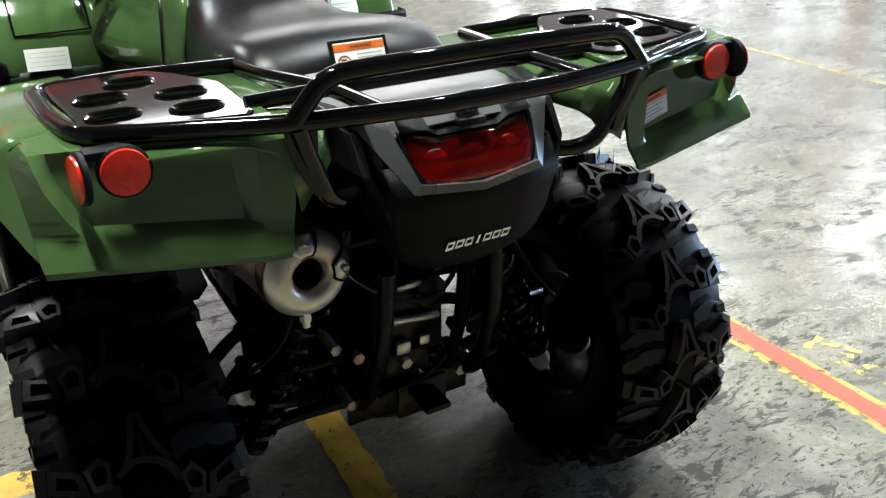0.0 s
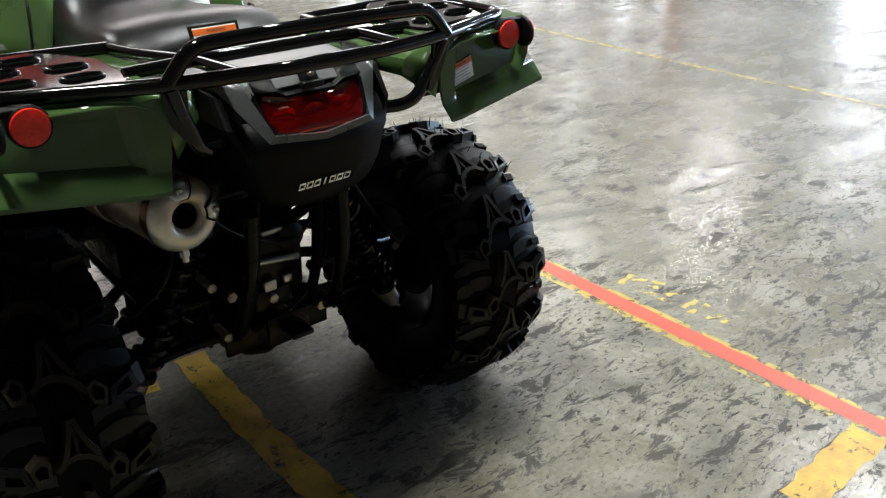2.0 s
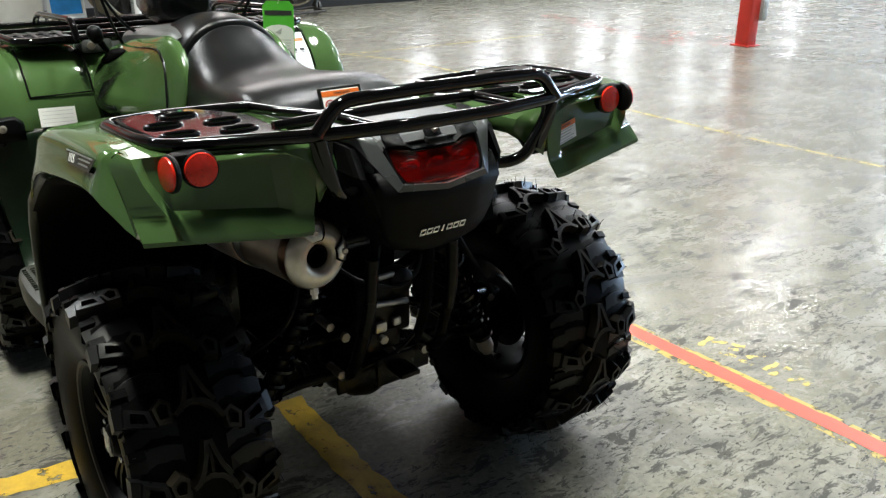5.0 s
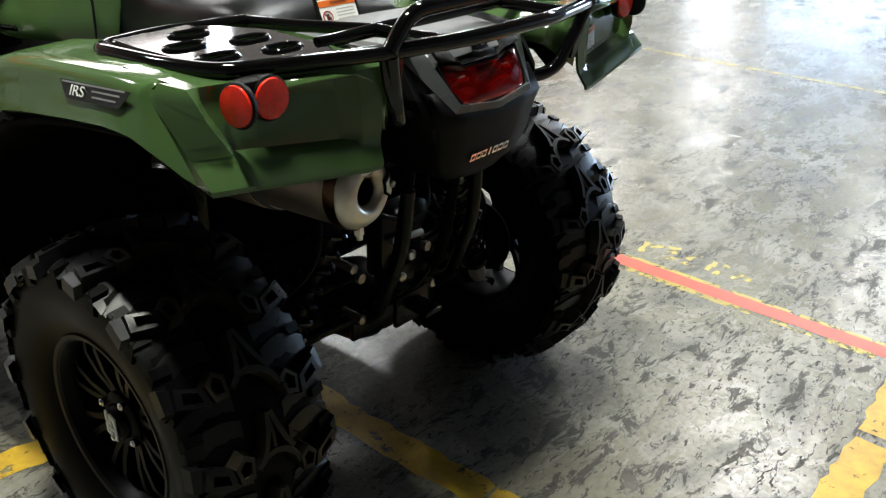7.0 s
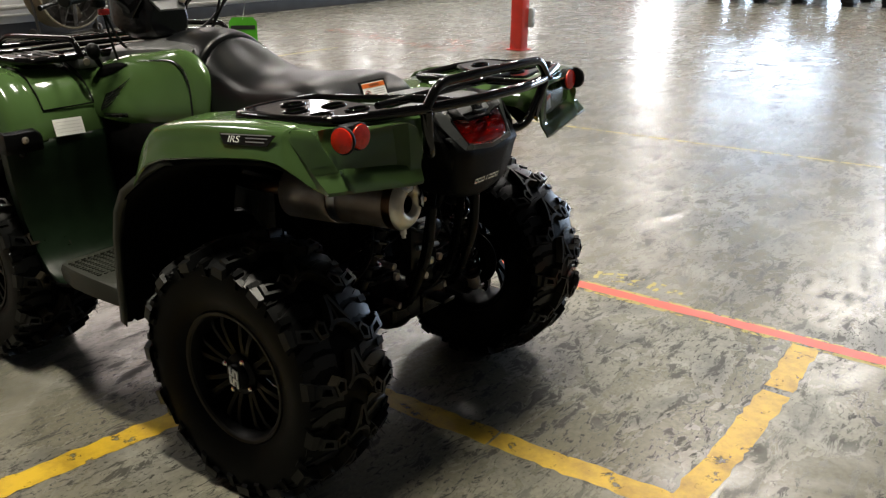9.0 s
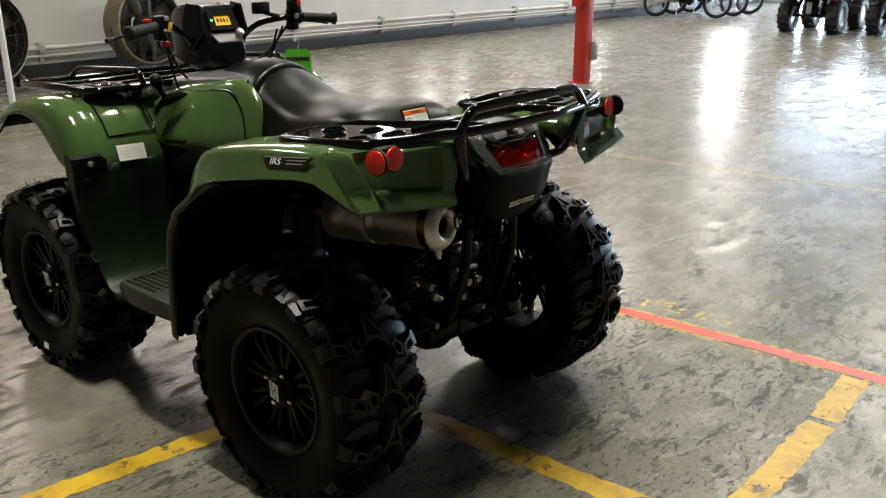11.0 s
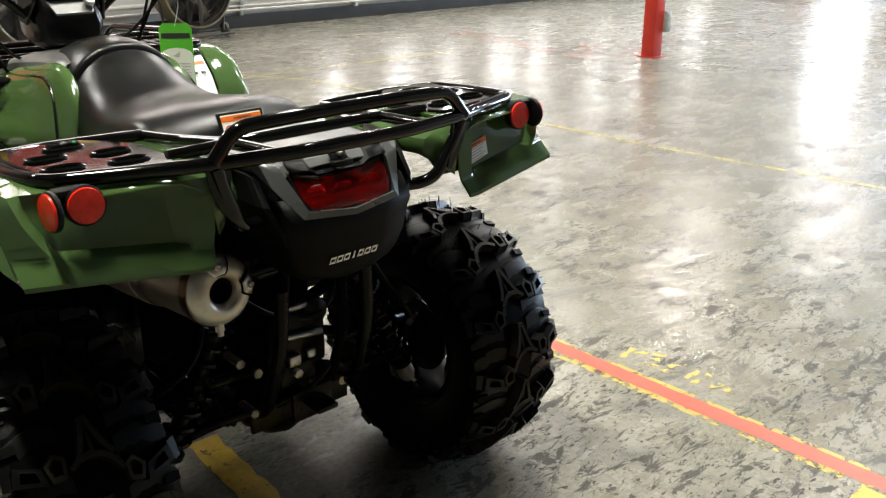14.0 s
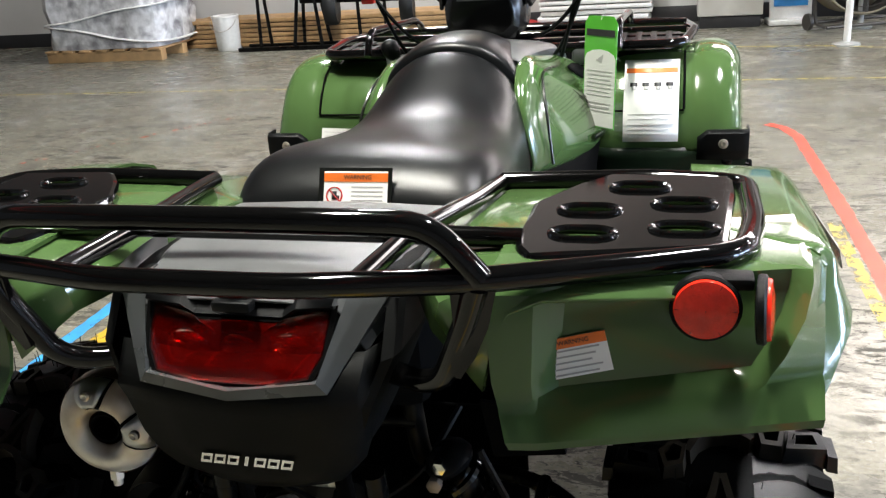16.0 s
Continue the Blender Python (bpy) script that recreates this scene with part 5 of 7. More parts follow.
# ---- tank cover and side panels
bm = bmesh.new()
rows = []
for y, z, w in ((0.66, 1.030, 0.140), (0.70, 1.034, 0.144), (0.75, 1.034, 0.146), (0.80, 1.030, 0.148), (0.90, 1.020, 0.150), (1.00, 1.008, 0.158), (1.10, 0.990, 0.165), (1.16, 0.975, 0.165)):
    rows.append([(-w, y, z - 0.045), (-w + 0.004, y, z - 0.008), (-w + 0.02, y, z), (-w * 0.5, y, z + 0.012), (0, y, z + 0.015), (w * 0.5, y, z + 0.012), (w - 0.02, y, z), (w - 0.004, y, z - 0.008), (w, y, z - 0.045)])
sheet(bm, rows)
soften(part("tank_cover", bm, GREY_PLASTIC, quad, "dark grey tank cover", 50), 0.004, 1)

for s in (-1, 1):
    # green side panel between seat and front fender
    bm = bmesh.new()
    rows = []
    PANEL = ((0.548, 0.90, 0.158, 0.166, 0.172, 0.83), (0.556, 0.945, 0.156, 0.174, 0.180, 0.825), (0.575, 0.975, 0.152, 0.180, 0.190, 0.82), (0.62, 1.010, 0.146, 0.190, 0.205, 0.812), (0.66, 1.026, 0.145, 0.198, 0.218, 0.806), (0.71, 1.032, 0.146, 0.207, 0.232, 0.80), (0.77, 1.020, 0.150, 0.220, 0.246, 0.795), (0.84, 1.008, 0.154, 0.232, 0.260, 0.79), (0.90, 1.000, 0.158, 0.240, 0.271, 0.79), (0.96, 0.990, 0.165, 0.248, 0.279, 0.795), (1.02, 0.972, 0.178, 0.258, 0.284, 0.80), (1.06, 0.958, 0.190, 0.264, 0.286, 0.805))
    for y, zt, xt, xm, xb, zb in PANEL:
        zm = zb + (zt - zb) * 0.45
        rows.append([(s * (xt - 0.02), y, zt - 0.004), (s * xt, y, zt), (s * (xt + (xm - xt) * 0.35), y, zt - (zt - zm) * 0.22), (s * (xt + (xm - xt) * 0.72), y, zt - (zt - zm) * 0.6), (s * xm, y, zm), (s * xb, y, zb + (zm - zb) * 0.4), (s * (xb - 0.01), y, zb)])
    sheet(bm, rows)
    sp = soften(part("side_panel", bm, GREEN, quad, "glossy green side panel beside the seat", 70), 0.004, 1)
    # green fairing that closes the gap to the front fender
    bm = bmesh.new()
    rows = []
    for z, x0, x1, y0, y1 in ((0.950, 0.185, 0.262, 0.985, 1.075), (0.930, 0.192, 0.262, 0.945, 1.050), (0.890, 0.205, 0.268, 0.925, 1.012), (0.850, 0.215, 0.272, 0.915, 0.990), (0.800, 0.222, 0.280, 0.910, 0.975), (0.745, 0.222, 0.290, 0.915, 0.970)):
        rows.append([(s * x0, y0 + 0.05, z), (s * (x0 * 0.6 + x1 * 0.4), y0 * 0.55 + y1 * 0.45 + 0.05, z), (s * (x1 + 0.012), y1 + 0.05, z)])
    sheet(bm, rows)
    soften(part("inner_fairing", bm, GREEN, quad, "green fairing beside the front fender", 70), 0.004)
    # groove that follows the panel's upper edge
    bm = bmesh.new()
    pts = [(s * 0.203, 0.590, 0.835), (s * 0.192, 0.605, 0.925), (s * 0.180, 0.640, 0.972), (s * 0.171, 0.70, 0.996), (s * 0.174, 0.77, 0.990), (s * 0.178, 0.84, 0.980), (s * 0.180, 0.90, 0.974)]
    tube(bm, rounded(pts, 0.05), 0.003, 6)
    part("panel_groove", bm, WING_BLACK, sp)
    # plain wing-like decal strokes on the panel's front part, and the gear lever's recess
    def on_panel(y, z, lift=0.004):
        for (ya, *a), (yb, *b) in zip(PANEL, PANEL[1:]):
            if ya <= y <= yb:
                f = (y - ya) / (yb - ya)
                zt, xt, xm, xb, zb = (p + (q - p) * f for p, q in zip(a, b))
                zm = zb + (zt - zb) * 0.45
                line = [(zb, xb - 0.01), (zb + (zm - zb) * 0.4, xb), (zm, xm), (zt - (zt - zm) * 0.6, xt + (xm - xt) * 0.72), (zt - (zt - zm) * 0.22, xt + (xm - xt) * 0.35), (zt, xt)]
                return Vector((s * (spline(line, z) + lift * 0.9), y - lift * 0.3, z + lift * 0.3))
    bm = bmesh.new()
    for k in range(5):
        y0, z0, y1, z1 = 0.950, 0.870 - 0.0105 * k, 0.866 + 0.011 * k, 0.928 - 0.019 * k
        rows = []
        for i in range(6):
            f = i / 5
            y, z, w = y0 + (y1 - y0) * f, z0 + (z1 - z0) * f ** 1.3, 0.0056 * (1 - 0.75 * f)
            rows.append([on_panel(y, z - w), on_panel(y, z + w)])
        sheet(bm, rows)
    soften(part("wing_decal", bm, WING_BLACK, sp, "black decal strokes"), 0.0006)
    bm = bmesh.new()
    sheet(bm, [[on_panel(0.835 + 0.0105 * k, 0.829 - 0.001 * k), on_panel(0.835 + 0.0105 * k, 0.815 - 0.001 * k)] for k in range(11)])
    soften(part("decal_bar", bm, WING_BLACK, sp), 0.0006)
    # No hollow here: a flat black patch puts the recess's shade into colour.
    bm = bmesh.new()
    sheet(bm, [[on_panel(y, za, 0.003), on_panel(y, (za + zb) / 2, 0.003), on_panel(y, zb, 0.003)] for y, za, zb in ((0.905, 0.962, 0.967), (0.93, 0.948, 0.968), (0.96, 0.932, 0.966), (0.99, 0.922, 0.960), (1.015, 0.918, 0.955), (1.03, 0.925, 0.950))])
    soften(part("lever_slot", bm, DARK_LINER, sp, "flat black patch for the dark recess of the gear lever"), 0.0006)
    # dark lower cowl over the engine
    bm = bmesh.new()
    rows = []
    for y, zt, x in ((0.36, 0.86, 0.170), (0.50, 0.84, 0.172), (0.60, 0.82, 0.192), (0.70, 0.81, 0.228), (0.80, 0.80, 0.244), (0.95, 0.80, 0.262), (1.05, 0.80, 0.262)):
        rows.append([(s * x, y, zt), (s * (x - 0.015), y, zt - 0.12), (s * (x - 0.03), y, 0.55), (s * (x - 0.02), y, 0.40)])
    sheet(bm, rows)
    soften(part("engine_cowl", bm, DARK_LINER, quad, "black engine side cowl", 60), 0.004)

    # ---- front fender
    bm = bmesh.new()
    rows = []
    TOPC = [(0.968, 0.752), (0.978, 0.820), (1.015, 0.885), (1.060, 0.930), (1.120, 0.958), (1.20, 0.966), (1.32, 0.958), (1.44, 0.930), (1.54, 0.88), (1.58, 0.83)]
    EDGE = [(0.985, 0.752), (1.06, 0.760), (1.10, 0.790), (1.15, 0.840), (1.217, 0.892), (1.28, 0.905), (1.36, 0.902), (1.46, 0.872), (1.54, 0.82), (1.57, 0.79)]
    for (y, z), (ye, ze) in zip(TOPC, EDGE):
        row = []
        for x, dz in ((0.225, -0.055), (0.240, -0.040), (0.265, -0.010), (0.30, 0.0), (0.40, 0.004), (0.455, 0.002), (0.466, -0.004), (0.480, 0.004), (0.535, 0.004)):
            row.append((s * x, y, z + dz))
        row += [(s * 0.562, y + (ye - y) * 0.08, z - 0.010), (s * 0.577, y + (ye - y) * 0.4, z + (ze - z) * 0.45), (s * 0.584, ye, ze)]
        rows.append(row)
    sheet(bm, rows)
    ff = soften(part("front_fender", bm, GREEN, quad, "glossy olive green front fender", 50), 0.005, 1)
    # seams of the raised pocket
    bm = bmesh.new()
    for x in (0.275, 0.447):
        tube(bm, [(s * x, y - 0.002, z + 0.0035) for y, z in ((0.993, 0.846), (1.018, 0.887), (1.062, 0.9305), (1.118, 0.957))], 0.0028, 6)
    tube(bm, [(s * 0.275, 0.991, 0.847), (s * 0.36, 0.989, 0.847), (s * 0.447, 0.991, 0.847)], 0.0022, 6)
    part("fender_seam", bm, DARK_LINER, ff)
    # dark inner arch
    bm = bmesh.new()
    rows = []
    for y, z in ((0.995, 0.80), (1.03, 0.865), (1.09, 0.92), (1.20, 0.945), (1.34, 0.935), (1.46, 0.90), (1.55, 0.84)):
        rows.append([(s * 0.22, y, z - 0.06), (s * 0.40, y, z - 0.012), (s * 0.55, y, z - 0.012), (s * 0.575, y, z - 0.05)])
    sheet(bm, rows)
    soften(part("arch_liner", bm, DARK_LINER, quad, "black front arch liner", 60), 0.004)
    bm = bmesh.new()
    prism(bm, [(1.00, 0.50), (1.00, 0.82), (1.06, 0.90), (1.20, 0.935), (1.36, 0.925), (1.50, 0.86), (1.56, 0.78), (1.56, 0.50)], 0.008, frame_at((s * 0.262, 0, 0), (0, 1, 0), (0, 0, 1)))
    part("inner_guard", bm, DARK_LINER, quad, "black inner guard beside the front wheel")
    # black splash panel behind the front wheel
    bm = bmesh.new()
    rows = []
    for y, z, xo, xi in ((0.978, 0.765, 0.586, 0.215), (0.974, 0.74, 0.588, 0.215), (0.985, 0.65, 0.578, 0.22), (0.985, 0.52, 0.560, 0.22), (0.965, 0.42, 0.545, 0.22), (0.915, 0.365, 0.545, 0.22), (0.84, 0.345, 0.55, 0.22)):
        rows.append([(s * (xo + 0.002), y + 0.035, z), (s * xo, y + 0.005, z), (s * (xo - 0.02), y - 0.004, z), (s * (xo - 0.13), y - 0.006, z), (s * (xo - 0.15), y - 0.014, z), (s * (xi + 0.06), y - 0.014, z), (s * xi, y, z)])
    sheet(bm, rows)
    sp2 = soften(part("splash_panel", bm, SPLASH_DARK, quad, "dark green-black plastic splash panel", 50), 0.005)
    for x, z in ((0.545, 0.735), (0.37, 0.735), (0.30, 0.735)):
        bm = bmesh.new()
        lathe(bm, [(0.013, 0.0), (0.012, 0.004), (0.006, 0.006), (0.0005, 0.0045)], axis((s * x, 0.968, z), (0, -1, 0.1)), 16)
        part("push_rivet", bm, WING_BLACK, sp2)
    bm = bmesh.new()
    rows = []
    for z, dy in ((0.806, 0.006), (0.798, -0.004), (0.765, -0.006), (0.738, -0.004)):
        rows.append([(s * 0.592, 1.015, z), (s * 0.591, 0.974 + dy, z), (s * 0.575, 0.966 + dy, z), (s * 0.500, 0.964 + dy, z), (s * 0.478, 0.966 + dy, z - (0.018 if z > 0.79 else 0))])
    sheet(bm, rows)
    cg = soften(part("corner_guard", bm, BLACK_PLASTIC, quad, "black corner guard under the front fender", 45), 0.005)
    bm = bmesh.new()
    lathe(bm, [(0.011, 0.0), (0.010, 0.004), (0.005, 0.006), (0.0005, 0.0045)], axis((s * 0.535, 0.957, 0.776), (0, -1, 0.05)), 16)
    part("push_rivet", bm, STEEL_DULL, cg)
    # foot well and tread plate
    bm = bmesh.new()
    rows = []
    for x, dz in ((0.205, 0.03), (0.23, 0.0), (0.40, 0.0), (0.555, 0.0), (0.57, 0.015)):
        rows.append([(s * x, 0.46, 0.335 + dz), (s * x, 0.55, 0.37 + dz), (s * x, 0.66, 0.375 + dz), (s * x, 0.85, 0.335 + dz)])
    sheet(bm, rows)
    soften(part("foot_well", bm, DARK_LINER, quad, "black plastic foot well", 50), 0.005)
    bm = bmesh.new()
    rows = []
    for y, z, xo, xi, drop in ((0.775, 0.425, 0.575, 0.34, 0.03), (0.762, 0.448, 0.592, 0.33, 0.055), (0.68, 0.455, 0.608, 0.33, 0.064), (0.58, 0.456, 0.612, 0.36, 0.062), (0.515, 0.452, 0.606, 0.42, 0.060), (0.470, 0.448, 0.600, 0.48, 0.058), (0.462, 0.446, 0.598, 0.50, 0.058)):
        rows.append([(s * xi, y, z - 0.03), (s * (xi + 0.01), y, z - 0.004), (s * (xi + 0.02), y, z), (s * (xo - 0.022), y, z), (s * (xo - 0.006), y, z - 0.006), (s * xo, y, z - 0.020), (s * (xo - 0.004), y, z - drop), (s * (xo - 0.02), y, z - drop - 0.008)])
    sheet(bm, rows)
    peg = soften(part("foot_board", bm, GUARD_EDGE, quad, "dark grey foot board with a rough top", 45), 0.004)
    bm = bmesh.new()
    for i in range(11):
        for j in range(11):
            box(bm, (s * (0.375 + 0.021 * i), 0.572 + 0.0145 * j, 0.4555), (0.011, 0.0055, 0.006))
    part("board_tooth", bm, GUARD_EDGE, peg)

# front fender labels
m = frame_at((-0.388, 0.969, 0.779), (1, 0, -0.04), (0, 0.36, 1))
ffl = [o for o in quad.children if o.name.startswith("front_fender")]
lab = label_plate("fender_label", m @ pose(0, 0.010, 0.011), 0.098, 0.052, WHITE_LABEL, ffl[0], "white printed label")
print_lines(ffl[0], m @ pose(0, 0.010, 0.011), [(0, 0.016 - 0.0105 * k, 0.082, 0.0008) for k in range(4)], GREY_INK)
LABEL_LINE = [(0.955, 1.082), (0.93, 1.0575), (0.885, 1.012), (0.85, 0.991), (0.82, 0.975), (0.772, 0.967)]


def bent_label(name, x0, x1, z0, z1, lift, mat, label=""):
    """A thin sticker that follows the fender's rear slope."""
    bm = bmesh.new()
    rows = []
    for k in range(9):
        z = z0 + (z1 - z0) * k / 8
        y = spline(LABEL_LINE, z)
        dy = (spline(LABEL_LINE, z + 0.01) - spline(LABEL_LINE, z - 0.01)) / 0.02
        n = Vector((0, -1, dy)).normalized() * lift
        rows.append([(x0, y + n.y, z + n.z), (x1, y + n.y, z + n.z)])
    sheet(bm, rows)
    return soften(part(name, bm, mat, ffl[1], label), 0.0008)


bent_label("fender_label", 0.312, 0.436, 0.780, 0.944, 0.0085, WHITE_LABEL, "large white warning label with an orange band")
bent_label("label_header", 0.316, 0.432, 0.918, 0.927, 0.0095, ORANGE_LABEL)
for k in range(5):
    bent_label("print", 0.322, 0.426 - 0.012 * (k % 2), 0.796 + 0.010 * k, 0.7975 + 0.010 * k, 0.0095, GREY_INK)
for k in range(4):
    bent_label("print", 0.326 + 0.027 * k, 0.342 + 0.027 * k, 0.892, 0.899, 0.0095, BLACK_INK)
    bent_label("print", 0.330 + 0.027 * k, 0.340 + 0.027 * k, 0.886, 0.892, 0.0095, GREY_INK)
label_plate("fender_label", frame_at((0.378, 1.130, 0.968), (1, 0, 0), (0, 0.95, 0.20)) @ pose(0, 0, 0.004), 0.10, 0.05, WHITE_LABEL, ffl[1], "white printed label")


# ---- front rack
bm = bmesh.new()
tube(bm, rounded([(-0.44, 1.06, 0.985), (-0.47, 1.30, 0.985), (-0.44, 1.60, 0.965), (0.44, 1.60, 0.965), (0.47, 1.30, 0.985), (0.44, 1.06, 0.985), (-0.44, 1.06, 0.985)][:-1], 0.05, closed=True), 0.0125, 10, closed=True)
front_rack = part("front_rack", bm, RACK_BLACK, quad, "glossy black tubular front rack")
for s in (-1, 1):
    bm = bmesh.new()
    tube(bm, rounded([(s * 0.30, 1.50, 0.975), (s * 0.30, 1.43, 1.020), (s * 0.30, 1.02, 1.045), (s * 0.30, 0.985, 0.99)], 0.04), 0.0095, 10)
    part("side_rail", bm, RACK_BLACK, front_rack)
    bm = bmesh.new()
    box(bm, (s * 0.355, 1.17, 0.980), (0.16, 0.20, 0.010), 0.004)
    fp = part("rack_plate", bm, BLACK_PLASTIC, front_rack)
    for k in range(4):
        bm = bmesh.new()
        box(bm, (s * (0.300 + 0.036 * k), 1.17, 0.986), (0.016, 0.17, 0.006), 0.0025)
        part("plate_rib", bm, BLACK_PLASTIC, fp)
    bm = bmesh.new()
    box(bm, (s * 0.232, 1.095, 0.966), (0.09, 0.10, 0.045), 0.012)
    cb = part("corner_block", bm, GREY_PLASTIC, quad, "dark grey trim block by the front rack")
    bm = bmesh.new()
    lathe(bm, [(0.012, 0), (0.011, 0.004), (0.0005, 0.005)], axis((s * 0.250, 1.043, 0.966), (s * 0.2, -1, 0)), 14)
    part("bolt", bm, STEEL_DULL, cb)
for y in (1.20, 1.34, 1.48):
    bm = bmesh.new()
    rod(bm, (-0.45, y, 0.98), (0.45, y, 0.98), 0.009, 10)
    part("cross_tube", bm, RACK_BLACK, front_rack)

# gear selector knob beside the tank
bm = bmesh.new()
tube(bm, [(-0.200, 1.030, 0.935), (-0.222, 1.020, 0.965), (-0.238, 1.010, 0.990)], [0.007, 0.009, 0.011], 8)
lever = part("gear_lever", bm, BLACK_PLASTIC, quad, "black gear lever with a round knob")
bm = bmesh.new()
lathe(bm, [(0.004, -0.030), (0.016, -0.022), (0.022, -0.004), (0.021, 0.012), (0.013, 0.022), (0.001, 0.025)], axis((-0.246, 1.004, 1.004), (-0.45, -0.2, 1)), 16)
part("knob", bm, BLACK_PLASTIC, lever)

# ---- handlebar, pod and controls
bm = bmesh.new()
tube(bm, rounded([(-0.40, 0.845, 1.182), (-0.25, 0.90, 1.195), (-0.16, 0.985, 1.170), (-0.07, 1.00, 1.085), (0.07, 1.00, 1.085), (0.16, 0.985, 1.170), (0.25, 0.90, 1.195), (0.40, 0.845, 1.182)], 0.05), 0.011, 12)
bar = part("handlebar", bm, RACK_BLACK, quad, "black handlebar")
bm = bmesh.new()
rod(bm, (0, 1.06, 0.80), (0, 0.99, 1.09), 0.028, 16)
box(bm, (0, 0.985, 1.075), (0.10, 0.06, 0.05), 0.01)
part("steering_stem", bm, FRAME_BLACK, bar)
for s in (-1, 1):
    a, b = Vector((s * 0.425, 0.836, 1.180)), Vector((s * 0.300, 0.882, 1.190))
    bm = bmesh.new()
    d = (a - b)
    mm = axis(b, d)
    prof = [(0.012, 0), (0.018, 0.002)]
    for k in range(14):
        z = 0.006 + 0.0078 * k
        prof += [(0.0172, z), (0.0158, z + 0.003), (0.0172, z + 0.006)]
    prof += [(0.020, 0.118), (0.0225, 0.121), (0.0225, 0.128), (0.018, 0.132), (0.001, 0.133)]
    lathe(bm, prof, mm, 18)
    part("grip", bm, GRIP, bar, "ribbed black rubber grip")
    # lever
    bm = bmesh.new()
    if s < 0:
        tube(bm, [(-0.285, 0.915, 1.192), (-0.33, 0.932, 1.180), (-0.40, 0.902, 1.170), (-0.45, 0.880, 1.164), (-0.478, 0.868, 1.160)], [0.008, 0.008, 0.007, 0.006, 0.008], 8)
    else:
        tube(bm, [(0.285, 0.915, 1.192), (0.32, 0.935, 1.182), (0.38, 0.912, 1.172), (0.43, 0.890, 1.164)], [0.008, 0.008, 0.007, 0.008], 8)
    part("lever", bm, FRAME_BLACK, bar)
    # switch housing
    bm = bmesh.new()
    box(bm, (s * 0.272, 0.893, 1.195), (0.046, 0.050, 0.056), 0.010)
    box(bm, (s * 0.272, 0.905, 1.160), (0.036, 0.040, 0.030), 0.008)
    sw = part("switch_housing", bm, BLACK_PLASTIC, bar)
    if s < 0:
        bm = bmesh.new()
        box(bm, (-0.258, 0.866, 1.188), (0.012, 0.006, 0.032), 0.002, Matrix.Rotation(radians(18), 4, "Y"))
        part("switch", bm, YELLOW_PLASTIC, sw, "yellow switch")
        bm = bmesh.new()
        box(bm, (-0.268, 0.866, 1.215), (0.014, 0.006, 0.014), 0.002)
        part("switch", bm, GREY_BOX, sw)
        bm = bmesh.new()
        box(bm, (-0.276, 0.866, 1.178), (0.010, 0.006, 0.010), 0.002)
        part("switch", bm, GREY_BOX, sw)
        bm = bmesh.new()
        box(bm, (-0.300, 0.930, 1.205), (0.026, 0.012, 0.014), 0.003)
        part("switch", bm, RED_PLASTIC, sw, "red switch")
        bm = bmesh.new()
        box(bm, (-0.255, 0.905, 1.132), (0.03, 0.02, 0.018), 0.003)
        part("brake_latch", bm, RED_PLASTIC, sw, "red brake latch")
    else:
        bm = bmesh.new()
        box(bm, (0.262, 0.880, 1.235), (0.046, 0.036, 0.040), 0.008)
        part("start_box", bm, BLACK_PLASTIC, sw)
        bm = bmesh.new()
        box(bm, (0.270, 0.860, 1.240), (0.018, 0.006, 0.022), 0.004)
        part("stop_switch", bm, RED_PLASTIC, sw, "red stop switch")
        bm = bmesh.new()
        box(bm, (0.262, 0.866, 1.196), (0.018, 0.004, 0.018), 0.001)
        part("switch_label", bm, SILVER_LABEL, sw)
        bm = bmesh.new()
        box(bm, (0.172, 0.955, 1.225), (0.062, 0.03, 0.040), 0.004)
        rod(bm, (0.185, 0.96, 1.210), (0.235, 0.915, 1.190), 0.008, 8)
        part("fluid_box", bm, BLACK_PLASTIC, sw)
# cables
for k, (a, b, sag) in enumerate([((0.26, 0.91, 1.17), (0.05, 1.02, 1.02), 0.05), ((0.24, 0.92, 1.16), (0.07, 1.05, 0.98), 0.09), ((0.22, 0.93, 1.15), (0.09, 1.04, 1.00), 0.13), ((-0.26, 0.91, 1.16), (-0.06, 1.03, 1.00), 0.06), ((-0.25, 0.92, 1.15), (-0.09, 1.05, 0.98), 0.10)]):
    bm = bmesh.new()
    a, b = Vector(a), Vector(b)
    pts = []
    for i in range(13):
        f = i / 12
        p = a.lerp(b, f)
        p.z -= sag * math.sin(math.pi * f)
        pts.append(p)
    tube(bm, pts, 0.0045, 6)
    part("cable", bm, BLACK_PLASTIC, bar)

# instrument pod
bm = bmesh.new()
rows = []
for y, z0, z1, w0, w1 in ((0.930, 1.040, 1.128, 0.070, 0.066), (0.945, 1.030, 1.150, 0.084, 0.074), (0.985, 1.022, 1.222, 0.090, 0.080), (1.000, 1.022, 1.240, 0.090, 0.084), (1.06, 1.025, 1.246, 0.088, 0.084), (1.12, 1.04, 1.238, 0.082, 0.076), (1.165, 1.06, 1.215, 0.068, 0.062), (1.185, 1.08, 1.19, 0.050, 0.046)):
    zm = z0 + (z1 - z0) * 0.55
    rows.append([(-w0 * 0.72, y, z0), (-w0, y, z0 + 0.02), (-w0 * 1.04, y, zm), (-w1, y, z1 - 0.012), (-w1 * 0.86, y, z1), (w1 * 0.86, y, z1), (w1, y, z1 - 0.012), (w0 * 1.04, y, zm), (w0, y, z0 + 0.02), (w0 * 0.72, y, z0)])
g = sheet(bm, rows, close=True)
